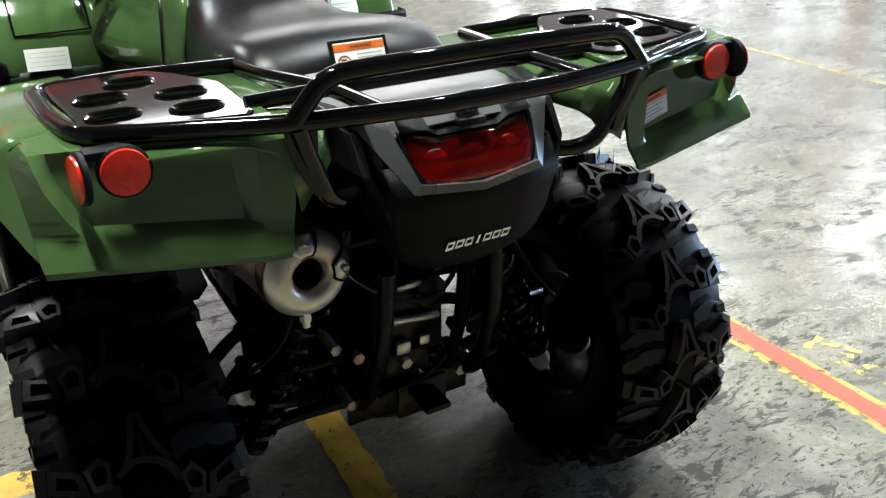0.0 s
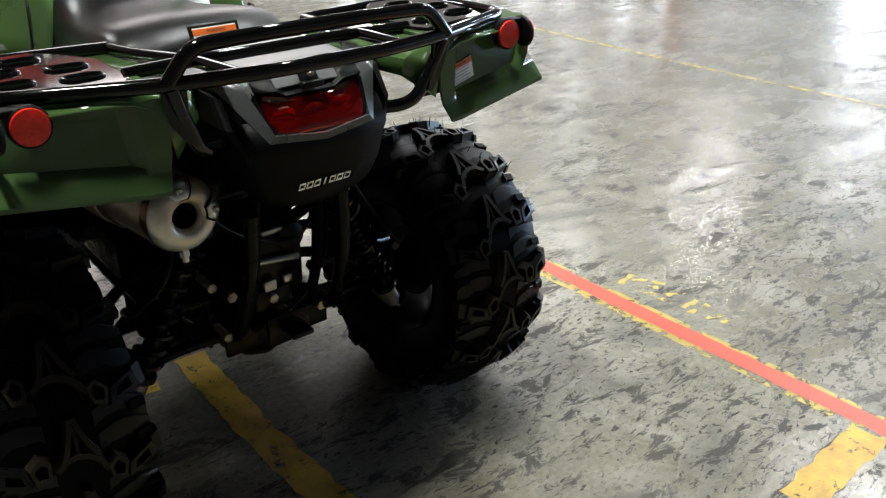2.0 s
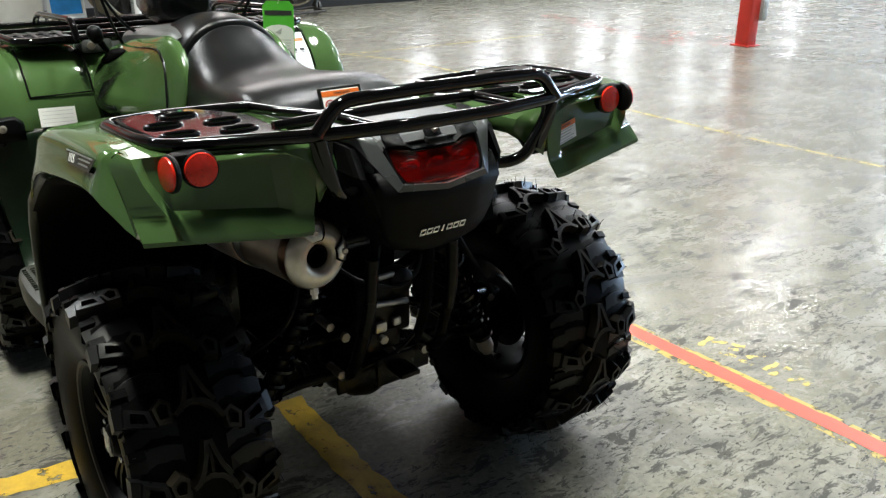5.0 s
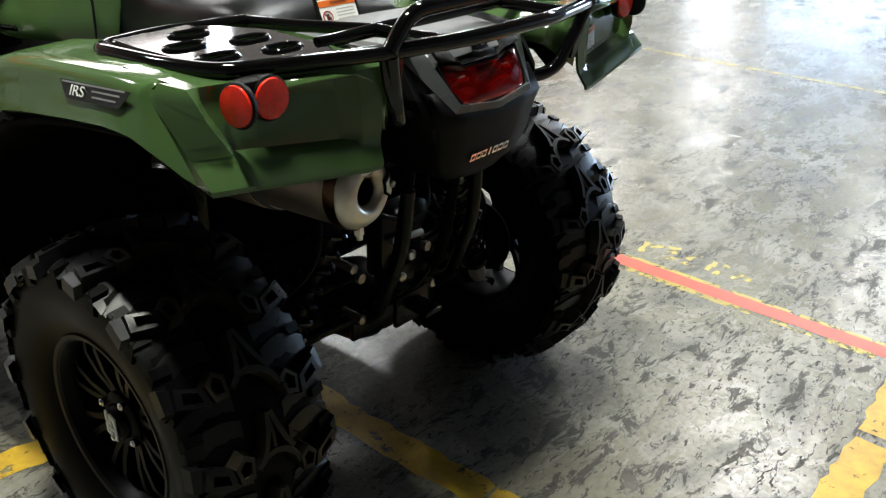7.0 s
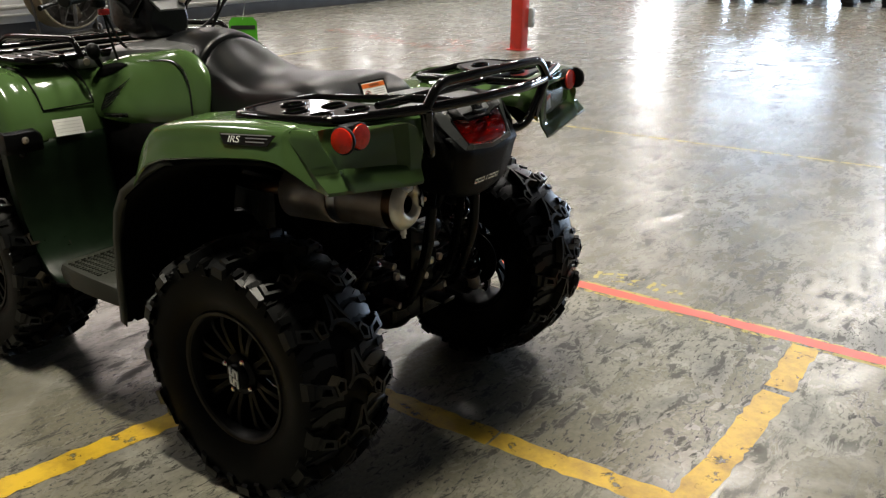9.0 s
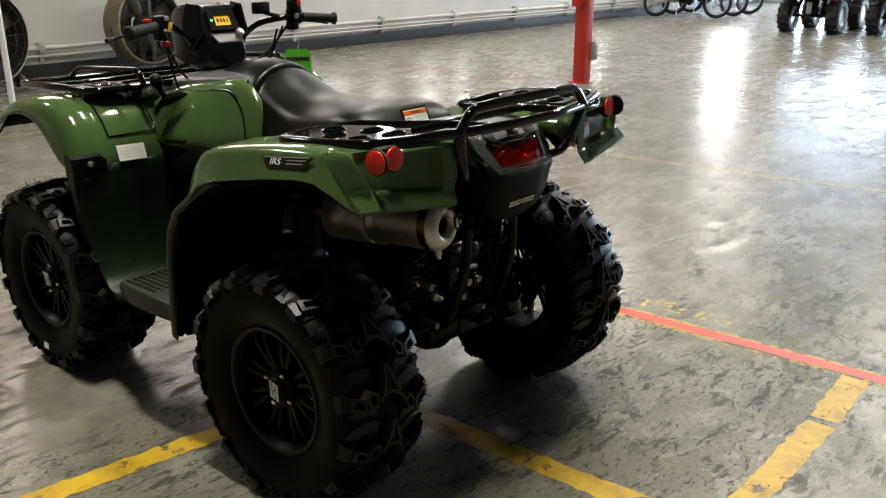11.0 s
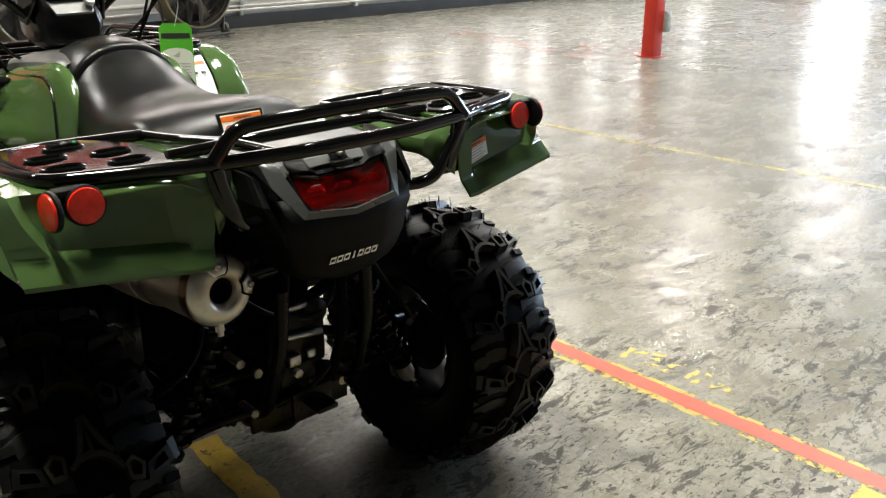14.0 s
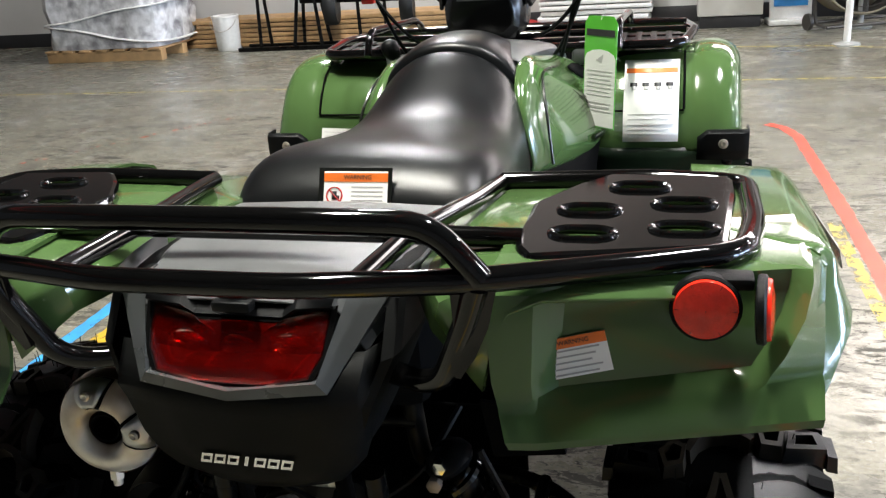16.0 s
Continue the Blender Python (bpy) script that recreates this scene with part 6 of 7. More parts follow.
bm.faces.new(g[0][::-1])
bm.faces.new(g[-1])
pod = soften(part("instrument_pod", bm, GLOSS_BLACK, quad, "black instrument pod with a small lit display", 28), 0, 0, 0, 0.004)
m = frame_at((0.0, 0.952, 1.186), (1, 0, 0), (0, 0.50, 0.86))
bm = bmesh.new()
ring_prism(bm, [(-0.060, -0.032), (0.060, -0.032), (0.052, 0.040), (-0.052, 0.040)], [(-0.034, -0.016), (0.034, -0.016), (0.032, 0.022), (-0.032, 0.022)], 0.016, m)
part("display_bezel", bm, WING_BLACK, pod)
bm = bmesh.new()
box(bm, (0, 0.003, 0.002), (0.062, 0.034, 0.004))
o = part("display", bm, LCD, pod, "amber lit display")
o.matrix_basis = m
bm = bmesh.new()
for x, w in ((-0.018, 0.010), (-0.004, 0.008), (0.008, 0.008), (0.021, 0.006)):
    box(bm, (x, 0.004, 0.0045), (w, 0.014, 0.0006))
o = part("display_bar", bm, BLACK_INK, pod)
o.matrix_basis = m
bm = bmesh.new()
lathe(bm, [(0.0045, 0), (0.004, 0.003), (0.0005, 0.004)], m @ pose(-0.046, 0.004, 0.008), 12)
part("indicator", bm, GREEN_LED, pod, "green indicator light")
bm = bmesh.new()
prism(bm, [(-0.062, 0.018), (0.062, 0.018), (0.050, -0.028), (-0.050, -0.028)], 0.008, frame_at((0.0, 0.928, 1.140), (1, 0, 0), (0, 0.75, 0.7)))
part("key_panel", bm, GREY_PLASTIC, pod, "grey key panel under the display")
bm = bmesh.new()
lathe(bm, [(0.014, 0), (0.014, 0.010), (0.010, 0.014), (0.001, 0.014)], axis((0.045, 0.918, 1.148), (0, -0.7, 0.7)), 18)
part("key_switch", bm, STEEL_DULL, pod)
for s in (-1, 1):
    bm = bmesh.new()
    prism(bm, [(-0.012, 0.060), (0.055, 0.066), (0.075, 0.0), (0.060, -0.085), (0.018, -0.095), (-0.030, -0.030)], 0.010, frame_at((s * 0.092, 0.965, 1.186), (s * 0.12, 0.99, 0), (s * -0.10, 0.12, 1)))
    soften(part("pod_wing", bm, GLOSS_BLACK, pod, "angular black side wing"), 0, 0, 0, 0.004)

# ---- exhaust
ex0, ex1 = Vector((-0.236, -0.262, 0.747)), Vector((-0.262, 0.10, 0.722))
d = (ex1 - ex0).normalized()
m = axis(ex0, d)
bm = bmesh.new()
lathe(bm, [(0.021, 0.058), (0.030, 0.050), (0.062, 0.0), (0.066, 0.010), (0.066, 0.19), (0.064, 0.30), (0.05, 0.35), (0.028, 0.37)], m, 36)
muffler = part("muffler", bm, STEEL_DULL, quad, "stained steel silencer")
bm = bmesh.new()
lathe(bm, [(0.0675, 0.004), (0.0685, 0.012), (0.0685, 0.026), (0.0672, 0.030)], m, 36, cap=False)
part("heat_band", bm, BLUED, muffler, "heat-stained brown band")
CAP = [(0.0205, 0.014), (0.0215, 0.006), (0.0240, -0.003), (0.0275, -0.0105), (0.0315, -0.0150), (0.036, -0.0170), (0.042, -0.0168), (0.050, -0.0140), (0.057, -0.0085), (0.062, -0.0025), (0.0655, 0.004), (0.0672, 0.010)]
bm = bmesh.new()
lathe(bm, CAP, m, 48, cap=False)
part("end_cap", bm, STEEL, muffler, "domed pale steel end cap, browned at the rim")
bm = bmesh.new()
lathe(bm, [(0.0202, 0.016), (0.0203, 0.012), (0.0212, 0.005), (0.0232, -0.002)], m, 36, cap=False)
part("heat_ring", bm, BLUED, muffler, "brown heat stain round the outlet")
bm = bmesh.new()
lathe(bm, [(0.0165, 0.06), (0.0165, -0.004), (0.0190, -0.005), (0.0196, 0.002), (0.0196, 0.03)], m, 28, cap=False)
lathe(bm, [(0.0005, 0.055), (0.030, 0.055)], m, 28, cap=False)
part("tailpipe", bm, DARK_LINER, muffler, "dark tailpipe")
capm = frame_at(ex0, (1, 0, 0), Vector((1, 0, 0)).cross(d))


def cap_patch(a0, r0, r1, h0, h1, lift):
    """A thin plate laid on the domed cap: apex towards the outlet, widest at the rim."""
    bm = bmesh.new()
    rows = []
    for i in range(7):
        r = r0 + (r1 - r0) * i / 6
        ha = (h0 + (h1 - h0) * (i / 6) ** 0.8) / r
        zz = -spline(CAP, r) + lift
        rows.append([capm @ Vector((r * math.cos(radians(a0) + ha * t), r * math.sin(radians(a0) + ha * t), zz)) for t in (-1, -0.6, -0.2, 0.2, 0.6, 1)])
    sheet(bm, rows)
    return bm


# Each plate lies on a larger black patch that paints its shadow line.
for a0 in (99, 3):
    soften(part("bracket_gap", cap_patch(a0, 0.033, 0.0662, 0.011, 0.030, 0.0012), DARK_LINER, muffler, "black patch painted as the shadow line round the bracket plate", 60), 0.001)
    soften(part("cap_bracket", cap_patch(a0, 0.036, 0.0662, 0.008, 0.0265, 0.0034), ALLOY, muffler, "small bright bracket plate", 60), 0.0018)
for a in (99, 3):
    bm = bmesh.new()
    c = capm @ Vector((0.051 * math.cos(radians(a)), 0.051 * math.sin(radians(a)), 0.0165))
    lathe(bm, [(0.0065, 0), (0.0065, 0.004), (0.004, 0.006), (0.0005, 0.004)], axis(c, -d), 12)
    part("bolt", bm, STEEL_DULL, muffler)
bm = bmesh.new()
rod(bm, ex0 + Vector((-0.006, 0.006, -0.064)), ex0 + Vector((-0.006, 0.004, -0.079)), 0.009, 6)
rod(bm, ex0 + Vector((-0.006, 0.004, -0.079)), ex0 + Vector((-0.006, 0.003, -0.088)), 0.006, 10)
part("drain_bolt", bm, STEEL, muffler, "brassy drain bolt")
bm = bmesh.new()
lathe(bm, [(0.069, 0.175), (0.071, 0.18), (0.071, 0.198), (0.069, 0.203)], m, 36, cap=False)
part("clamp", bm, ALLOY, muffler, "bright clamp band")
bm = bmesh.new()
rows = []
for k in range(11):
    a = radians(-165 + 150 * k / 10 + 90 - 15)
    rows.append([m @ Vector((0.073 * math.cos(a), 0.073 * math.sin(a), z)) for z in (0.205, 0.30, 0.36)])
sheet(bm, rows)
soften(part("heat_shield", bm, STEEL_DULL, muffler, "dull metal heat shield"), 0.003)
bm = bmesh.new()
tube(bm, rounded([ex0 + d * 0.36, ex0 + d * 0.46, (-0.20, 0.40, 0.68), (-0.10, 0.62, 0.66)], 0.08), 0.020, 12)
part("exhaust_pipe", bm, BLUED, muffler)

# ---- frame, suspension and drive under the tail
bm = bmesh.new()
for s in (-1, 1):
    tube(bm, rounded([(s * 0.10, -0.24, 0.70), (s * 0.105, -0.235, 0.58), (s * 0.115, -0.17, 0.40), (s * 0.11, -0.02, 0.345), (s * 0.12, 0.25, 0.30), (s * 0.12, 0.60, 0.285)], 0.05), 0.014, 10)
    tube(bm, rounded([(s * 0.115, -0.26, 0.90), (s * 0.12, 0.10, 0.83), (s * 0.13, 0.50, 0.80), (s * 0.14, 1.0, 0.78)], 0.05), 0.016, 10)
    tube(bm, rounded([(s * 0.115, -0.15, 0.86), (s * 0.115, -0.10, 0.62), (s * 0.11, 0.12, 0.45), (s * 0.12, 0.25, 0.26)], 0.05), 0.014, 10)
for y, z in ((-0.12, 0.70), (0.25, 0.30)):
    rod(bm, (-0.12, y, z), (0.12, y, z), 0.012, 10)
part("frame", bm, FRAME_BLACK, quad, "black painted tubular frame")
bm = bmesh.new()
prism(bm, [(-0.14, 0.10), (0.14, 0.10), (0.16, 0.30), (0.15, 0.80), (-0.15, 0.80), (-0.16, 0.30)], 0.008, pose(0, 0, 0.268))
box(bm, (0, -0.115, 0.360), (0.25, 0.012, 0.060), 0.003)
part("skid_plate", bm, FRAME_BLACK, quad, "black skid plate")
bm = bmesh.new()
box(bm, (0, -0.20, 0.395), (0.05, 0.06, 0.012), 0.003)
box(bm, (0, -0.165, 0.385), (0.10, 0.012, 0.07), 0.003)
part("tow_hitch", bm, FRAME_BLACK, quad, "black tow hitch plate")
bm = bmesh.new()
lathe(bm, [(0.02, -0.10), (0.05, -0.085), (0.085, -0.04), (0.095, 0.0), (0.085, 0.04), (0.05, 0.085), (0.02, 0.10)], axis((0, 0.0, 0.335), (1, 0, 0)), 24)
lathe(bm, [(0.06, 0.0), (0.05, 0.12), (0.03, 0.20)], axis((0, 0.03, 0.335), (0, 1, 0)), 20)
box(bm, (0.03, -0.09, 0.35), (0.10, 0.03, 0.10), 0.01)
part("final_drive", bm, DARK_CAST, quad, "dark cast final drive")
bm = bmesh.new()
box(bm, (0.0, -0.115, 0.530), (0.125, 0.05, 0.15), 0.012)
box(bm, (-0.02, -0.135, 0.455), (0.09, 0.04, 0.05), 0.010)
lathe(bm, [(0.028, 0.0), (0.030, 0.010), (0.018, 0.016), (0.001, 0.017)], axis((0.030, -0.142, 0.585), (0, -1, 0)), 14)
bracket = part("brake_caliper", bm, DARK_CAST, quad, "dark cast bracket ahead of the tail")
bm = bmesh.new()
rod(bm, (-0.050, -0.152, 0.548), (0.042, -0.152, 0.536), 0.0075, 12)
part("caliper_pin", bm, ALLOY, bracket, "bright steel pin")
bm = bmesh.new()
box(bm, (-0.028, -0.150, 0.488), (0.030, 0.016, 0.026), 0.006)
part("caliper_lug", bm, ALLOY, bracket, "bright cast lug")
bm = bmesh.new()
box(bm, (0.014, -0.150, 0.492), (0.022, 0.014, 0.020), 0.005)
part("caliper_lug", bm, ALLOY, bracket, "bright cast lug")
bm = bmesh.new()
box(bm, (-0.012, -0.146, 0.606), (0.050, 0.012, 0.012), 0.004)
part("caliper_lug", bm, ALLOY, bracket, "bright cast lug")
for bx, by, bz in ((-0.133, -0.150, 0.403), (0.005, -0.158, 0.415), (0.115, -0.150, 0.405), (-0.156, -0.150, 0.527), (-0.029, -0.162, 0.463), (0.148, -0.158, 0.630)):
    bm = bmesh.new()
    lathe(bm, [(0.0105, 0), (0.0105, 0.007), (0.006, 0.009), (0.001, 0.0092)], axis((bx, by, bz), (0, -1, 0)), 6)
    rod(bm, (bx, by, bz), (bx, by + 0.05, bz), 0.009, 8)
    part("bolt", bm, STEEL_DULL, bracket)
# straps, hoses and added black panels that close the view forward
for sx in (-0.085, 0.052):
    bm = bmesh.new()
    tube(bm, rounded([(sx, -0.235, 0.765), (sx * 1.02, -0.222, 0.66), (sx * 1.05, -0.205, 0.53), (sx * 1.1, -0.165, 0.44)], 0.05), 0.0115, 8)
    part("strap", bm, DARK_LINER, quad, "black tail brace")
for k, pts in enumerate([[(-0.16, -0.10, 0.70), (-0.10, -0.16, 0.62), (0.02, -0.17, 0.575), (0.11, -0.12, 0.60), (0.15, -0.02, 0.66)], [(0.16, -0.08, 0.56), (0.10, -0.17, 0.52), (0.02, -0.175, 0.43), (-0.08, -0.15, 0.40)], [(0.20, -0.12, 0.66), (0.26, -0.14, 0.55), (0.33, -0.10, 0.47), (0.385, -0.05, 0.42)], [(-0.20, -0.12, 0.66), (-0.24, -0.15, 0.56), (-0.33, -0.10, 0.48), (-0.385, -0.05, 0.42)]]):
    bm = bmesh.new()
    tube(bm, rounded(pts, 0.06), 0.005, 6)
    part("hose", bm, BLACK_PLASTIC, quad, "thin black hose")
# Filler panels keep the underbody black; the slot lets one bright patch through.
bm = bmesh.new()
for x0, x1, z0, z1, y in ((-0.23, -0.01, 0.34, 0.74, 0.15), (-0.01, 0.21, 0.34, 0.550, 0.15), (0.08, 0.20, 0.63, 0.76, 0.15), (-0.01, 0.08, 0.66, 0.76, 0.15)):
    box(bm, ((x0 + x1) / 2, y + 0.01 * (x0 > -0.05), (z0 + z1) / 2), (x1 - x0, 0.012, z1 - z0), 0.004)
part("splash_guard", bm, DARK_LINER, quad, "black filler panels for the dark underbody ahead of the rear axle")
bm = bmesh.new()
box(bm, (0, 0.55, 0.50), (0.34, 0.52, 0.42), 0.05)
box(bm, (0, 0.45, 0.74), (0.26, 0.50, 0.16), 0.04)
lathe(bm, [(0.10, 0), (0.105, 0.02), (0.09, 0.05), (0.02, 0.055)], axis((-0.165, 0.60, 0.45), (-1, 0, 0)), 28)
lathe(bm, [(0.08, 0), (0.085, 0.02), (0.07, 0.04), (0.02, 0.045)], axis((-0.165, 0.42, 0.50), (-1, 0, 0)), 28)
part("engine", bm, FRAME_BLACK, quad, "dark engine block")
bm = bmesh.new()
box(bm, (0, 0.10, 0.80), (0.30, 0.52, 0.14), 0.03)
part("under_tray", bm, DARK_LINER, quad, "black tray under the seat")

for s in (-1, 1):
    # coil-over shock
    top, bot = Vector((s * 0.155, -0.125, 0.655)), Vector((s * 0.335, -0.090, 0.285))
    dd = (bot - top).normalized()
    L = (bot - top).length
    bm = bmesh.new()
    mm = axis(top, dd)
    lathe(bm, [(0.012, -0.012), (0.030, 0.0), (0.034, 0.012), (0.030, 0.020), (0.016, 0.022), (0.016, L * 0.55), (0.020, L * 0.55), (0.020, L * 0.80), (0.031, L * 0.80), (0.031, L * 0.83), (0.017, L * 0.84), (0.015, L)], mm, 20)
    shock = part("shock_absorber", bm, DARK_CAST, quad, "steel shock absorber with a black coil spring")
    bm = bmesh.new()
    pts = []
    turns, n = 8.5, 150
    for k in range(n + 1):
        f = k / n
        a = 2 * math.pi * turns * f
        pts.append(mm @ Vector((0.0295 * math.cos(a), 0.0295 * math.sin(a), 0.022 + (L * 0.79 - 0.022) * f)))
    tube(bm, pts, 0.0062, 6)
    part("spring", bm, RACK_BLACK, shock, "black coil spring")
    bm = bmesh.new()
    lathe(bm, [(0.013, L * 0.845), (0.021, L * 0.85), (0.021, L * 0.95), (0.014, L)], mm, 16)
    part("shock_foot", bm, STEEL_DULL, shock, "bright lower end of the shock")
    for c in (bot + Vector((0, -0.035, 0.004)), top + Vector((0, -0.030, 0))):
        bm = bmesh.new()
        lathe(bm, [(0.007, -0.06), (0.007, 0.0), (0.0095, 0.0), (0.0095, 0.007), (0.001, 0.008)], axis(c, (0, -1, 0)), 6)
        part("bolt", bm, CHROME, shock)
    # A-arms
    for name, zi, zo, yi in (("lower_arm", 0.388, 0.262, 0.12), ("upper_arm", 0.470, 0.405, 0.10)):
        bm = bmesh.new()
        tip = (s * 0.40, 0.0, zo)
        tube(bm, rounded([(s * 0.10, -yi, zi), (s * 0.24, -yi * 0.9, zi), tip], 0.06), 0.013, 10)
        tube(bm, rounded([(s * 0.10, yi, zi), (s * 0.24, yi * 0.9, zi), tip], 0.06), 0.013, 10)
        rod(bm, (s * 0.25, -yi * 0.86, zi), (s * 0.25, yi * 0.86, zi), 0.011, 8)
        arm = part(name, bm, FRAME_BLACK, quad, "black tubular suspension arm")
        for c in ((s * 0.10, -yi - 0.014, zi), (s * 0.385, -0.030, zo)):
            bm = bmesh.new()
            lathe(bm, [(0.008, -0.02), (0.0115, 0), (0.0115, 0.008), (0.001, 0.009)], axis(c, (0, -1, 0)), 6)
            part("bolt", bm, STEEL_DULL, arm)
    # hub carrier and half shaft with boots
    bm = bmesh.new()
    box(bm, (s * 0.395, 0.0, 0.325), (0.055, 0.075, 0.20), 0.015)
    lathe(bm, [(0.055, -0.03), (0.06, 0.0), (0.05, 0.04)], axis((s * 0.42, 0, AXLE_Z), (s, 0, 0)), 20)
    part("hub_carrier", bm, FRAME_BLACK, quad, "dark cast hub carrier")
    bm = bmesh.new()
    prof = [(0.012, 0.0)]
    for k in range(5):
        prof += [(0.040 - 0.004 * k, 0.012 + 0.014 * k), (0.032 - 0.004 * k, 0.019 + 0.014 * k)]
    prof += [(0.013, 0.09), (0.013, 0.17)]
    for k in range(5):
        prof += [(0.020 + 0.004 * k, 0.176 + 0.014 * k), (0.026 + 0.004 * k, 0.183 + 0.014 * k)]
    prof += [(0.012, 0.26)]
    lathe(bm, prof, axis((s * 0.105, 0, 0.335), (s, 0, 0)), 18)
    part("half_shaft", bm, GRIP, quad, "black half shaft with ribbed rubber boots")
    # brake disc behind the wheel
    bm = bmesh.new()
    lathe(bm, [(0.045, -0.002), (0.095, -0.002), (0.095, 0.002), (0.045, 0.002)], axis((s * 0.452, 0, AXLE_Z), (s, 0, 0)), 36, cap=False)
    part("brake_disc", bm, DARK_CAST, quad, "dark steel brake disc")
    # front suspension stub
    bm = bmesh.new()
    rod(bm, (s * 0.10, 1.285, 0.33), (s * 0.42, 1.285, 0.322), 0.022, 12)
    tube(bm, [(s * 0.12, 1.16, 0.26), (s * 0.40, 1.285, 0.25)], 0.013, 8)
    tube(bm, [(s * 0.12, 1.40, 0.26), (s * 0.40, 1.285, 0.25)], 0.013, 8)
    tube(bm, [(s * 0.20, 1.30, 0.80), (s * 0.36, 1.285, 0.30)], 0.028, 12)
    part("front_suspension", bm, FRAME_BLACK, quad, "black front suspension")
    # muffler-side bracket and mud flap above the drive
    bm = bmesh.new()
    prism(bm, [(0.205, 0.735), (0.300, 0.728), (0.312, 0.668), (0.22, 0.655)] if s > 0 else [(-0.150, 0.845), (-0.20, 0.85), (-0.19, 0.82), (-0.155, 0.74)], 0.008, frame_at((0, -0.12, 0), (1, 0, 0), (0, 0, 1)))
    part("mud_flap", bm, DARK_LINER, quad, "black inner mud flap")
bm = bmesh.new()
box(bm, (0, 1.44, 0.62), (0.36, 0.20, 0.34), 0.05)
box(bm, (0, 1.56, 0.80), (0.50, 0.10, 0.22), 0.04)
part("front_nose", bm, DARK_LINER, quad, "black front nose")

# ---- hang tag on the right brake lever
tag = thing("hang_tag", "green and white card tag hanging from the handlebar", "tag", at=(0.268, 0.880, 0.957), turn=-40)
tm = frame_at((0, 0, 0), (1, 0, 0), (0, 0.06, 1))
bm = bmesh.new()
prism(bm, [(-0.048, -0.119), (0.048, -0.119), (0.048, 0.105), (0.036, 0.120), (-0.036, 0.120), (-0.048, 0.105)], 0.0012, tm)
part("card", bm, TAG_GREEN, tag, "bright green card")
bm = bmesh.new()
poly = [(-0.046, -0.117), (0.046, -0.117), (0.046, 0.030)] + [(0.046 * math.cos(radians(a)), 0.030 + 0.020 * math.sin(radians(a))) for a in (30, 60, 90, 120, 150)] + [(-0.046, 0.030)]
prism(bm, poly, 0.0022, tm)
part("white_panel", bm, TAG_WHITE, tag, "white printed panel")
bm = bmesh.new()
mm = tm @ pose(0, 0, 0.0014)
for k in range(10):
    box(bm, (0, 0.004 - 0.0088 * k if k < 7 else -0.004 - 0.0088 * k, 0), (0.074 - 0.008 * (k % 3 == 2), 0.0022 if k != 8 else 0.005, 0.0006), 0, None)
prism(bm, [(-0.012, 0.026), (0.010, 0.040), (0.006, 0.022)], 0.0008, pose(0, 0, 0))
o = part("print", bm, GREY_INK, tag)
o.matrix_basis = mm
bm = bmesh.new()
box(bm, (0, 0.085, 0), (0.084, 0.014, 0.0006))
o = part("print", bm, BLACK_INK, tag)
o.matrix_basis = mm
bm = bmesh.new()
tube(bm, [(0.0, 0.006, 0.112), (0.012, 0.02, 0.165), (0.015, 0.022, 0.225)], 0.0012, 5)
part("string", bm, TAG_WHITE, tag)


# ---------------------------------------------------------------- steel column
column = thing("steel_column", "red painted steel column standing on the concrete floor", "column")
CX, CY = 6.83, 3.78
bm = bmesh.new()
box(bm, (CX, CY, CEIL / 2 - 0.2), (0.150, 0.150, CEIL - 0.4), 0.012)
part("shaft", bm, RED_STEEL, column)
bm = bmesh.new()
box(bm, (CX, CY, 0.006), (0.21, 0.21, 0.012), 0.003)
part("base_plate", bm, RED_STEEL, column, "red painted floor plate")
bm = bmesh.new()
rod(bm, (CX + 0.09, CY - 0.05, 0.45), (CX + 0.09, CY - 0.05, CEIL - 0.5), 0.011, 10)
part("conduit", bm, GREY_BOX, column, "grey conduit pipe")
bm = bmesh.new()
box(bm, (CX + 0.10, CY - 0.075, 0.355), (0.075, 0.075, 0.21), 0.006)
box(bm, (CX + 0.105, CY - 0.115, 0.40), (0.05, 0.012, 0.07), 0.003)
box(bm, (CX + 0.105, CY - 0.115, 0.31), (0.05, 0.012, 0.07), 0.003)
part("socket_box", bm, GREY_BOX, column, "grey socket box")
bm = bmesh.new()
box(bm, (CX - 0.115, CY + 0.02, 1.10), (0.10, 0.10, 0.50), 0.01)
part("cabinet", bm, RED_STEEL, column, "small red cabinet on the column")

# ---------------------------------------------------------------- pipes along the wall
def pipe_run(zs, x0, x1, y):
    p = thing("wall_pipe", "off-white pipes clamped along the foot of the wall", "pipe", "wall pipes")
    for z, r in zs:
        bm = bmesh.new()
        rod(bm, (x0, y, z), (x1, y, z), r, 12)
        part("pipe", bm, PIPE_WHITE, p)
    k = 0
    x = x0 + 0.4
    while x < x1:
        bm = bmesh.new()
        box(bm, (x, y + 0.03, (zs[0][0] + zs[-1][0]) / 2), (0.05, 0.07, zs[0][0] - zs[-1][0] + 0.14), 0.006)
        box(bm, (x, y - 0.035, zs[0][0]), (0.075, 0.025, 0.10), 0.006)
        part("clamp", bm, PIPE_WHITE if k % 2 else GREY_BOX, p)
        x += 1.85
        k += 1
    return p


pipe_run([(0.365, 0.032), (0.285, 0.016), (0.235, 0.016)], 4.55, 24.5, WALL_N - 0.08)
pipe_run([(0.36, 0.03), (0.27, 0.016)], 2.55, 4.2, WALL_N - 0.08)
notice = thing("wall_notice", "small orange notice on the wall", "notice", at=(14.2, WALL_N - 0.003, 0.97))
bm = bmesh.new()
box(bm, (0, 0, 0), (0.16, 0.004, 0.12))
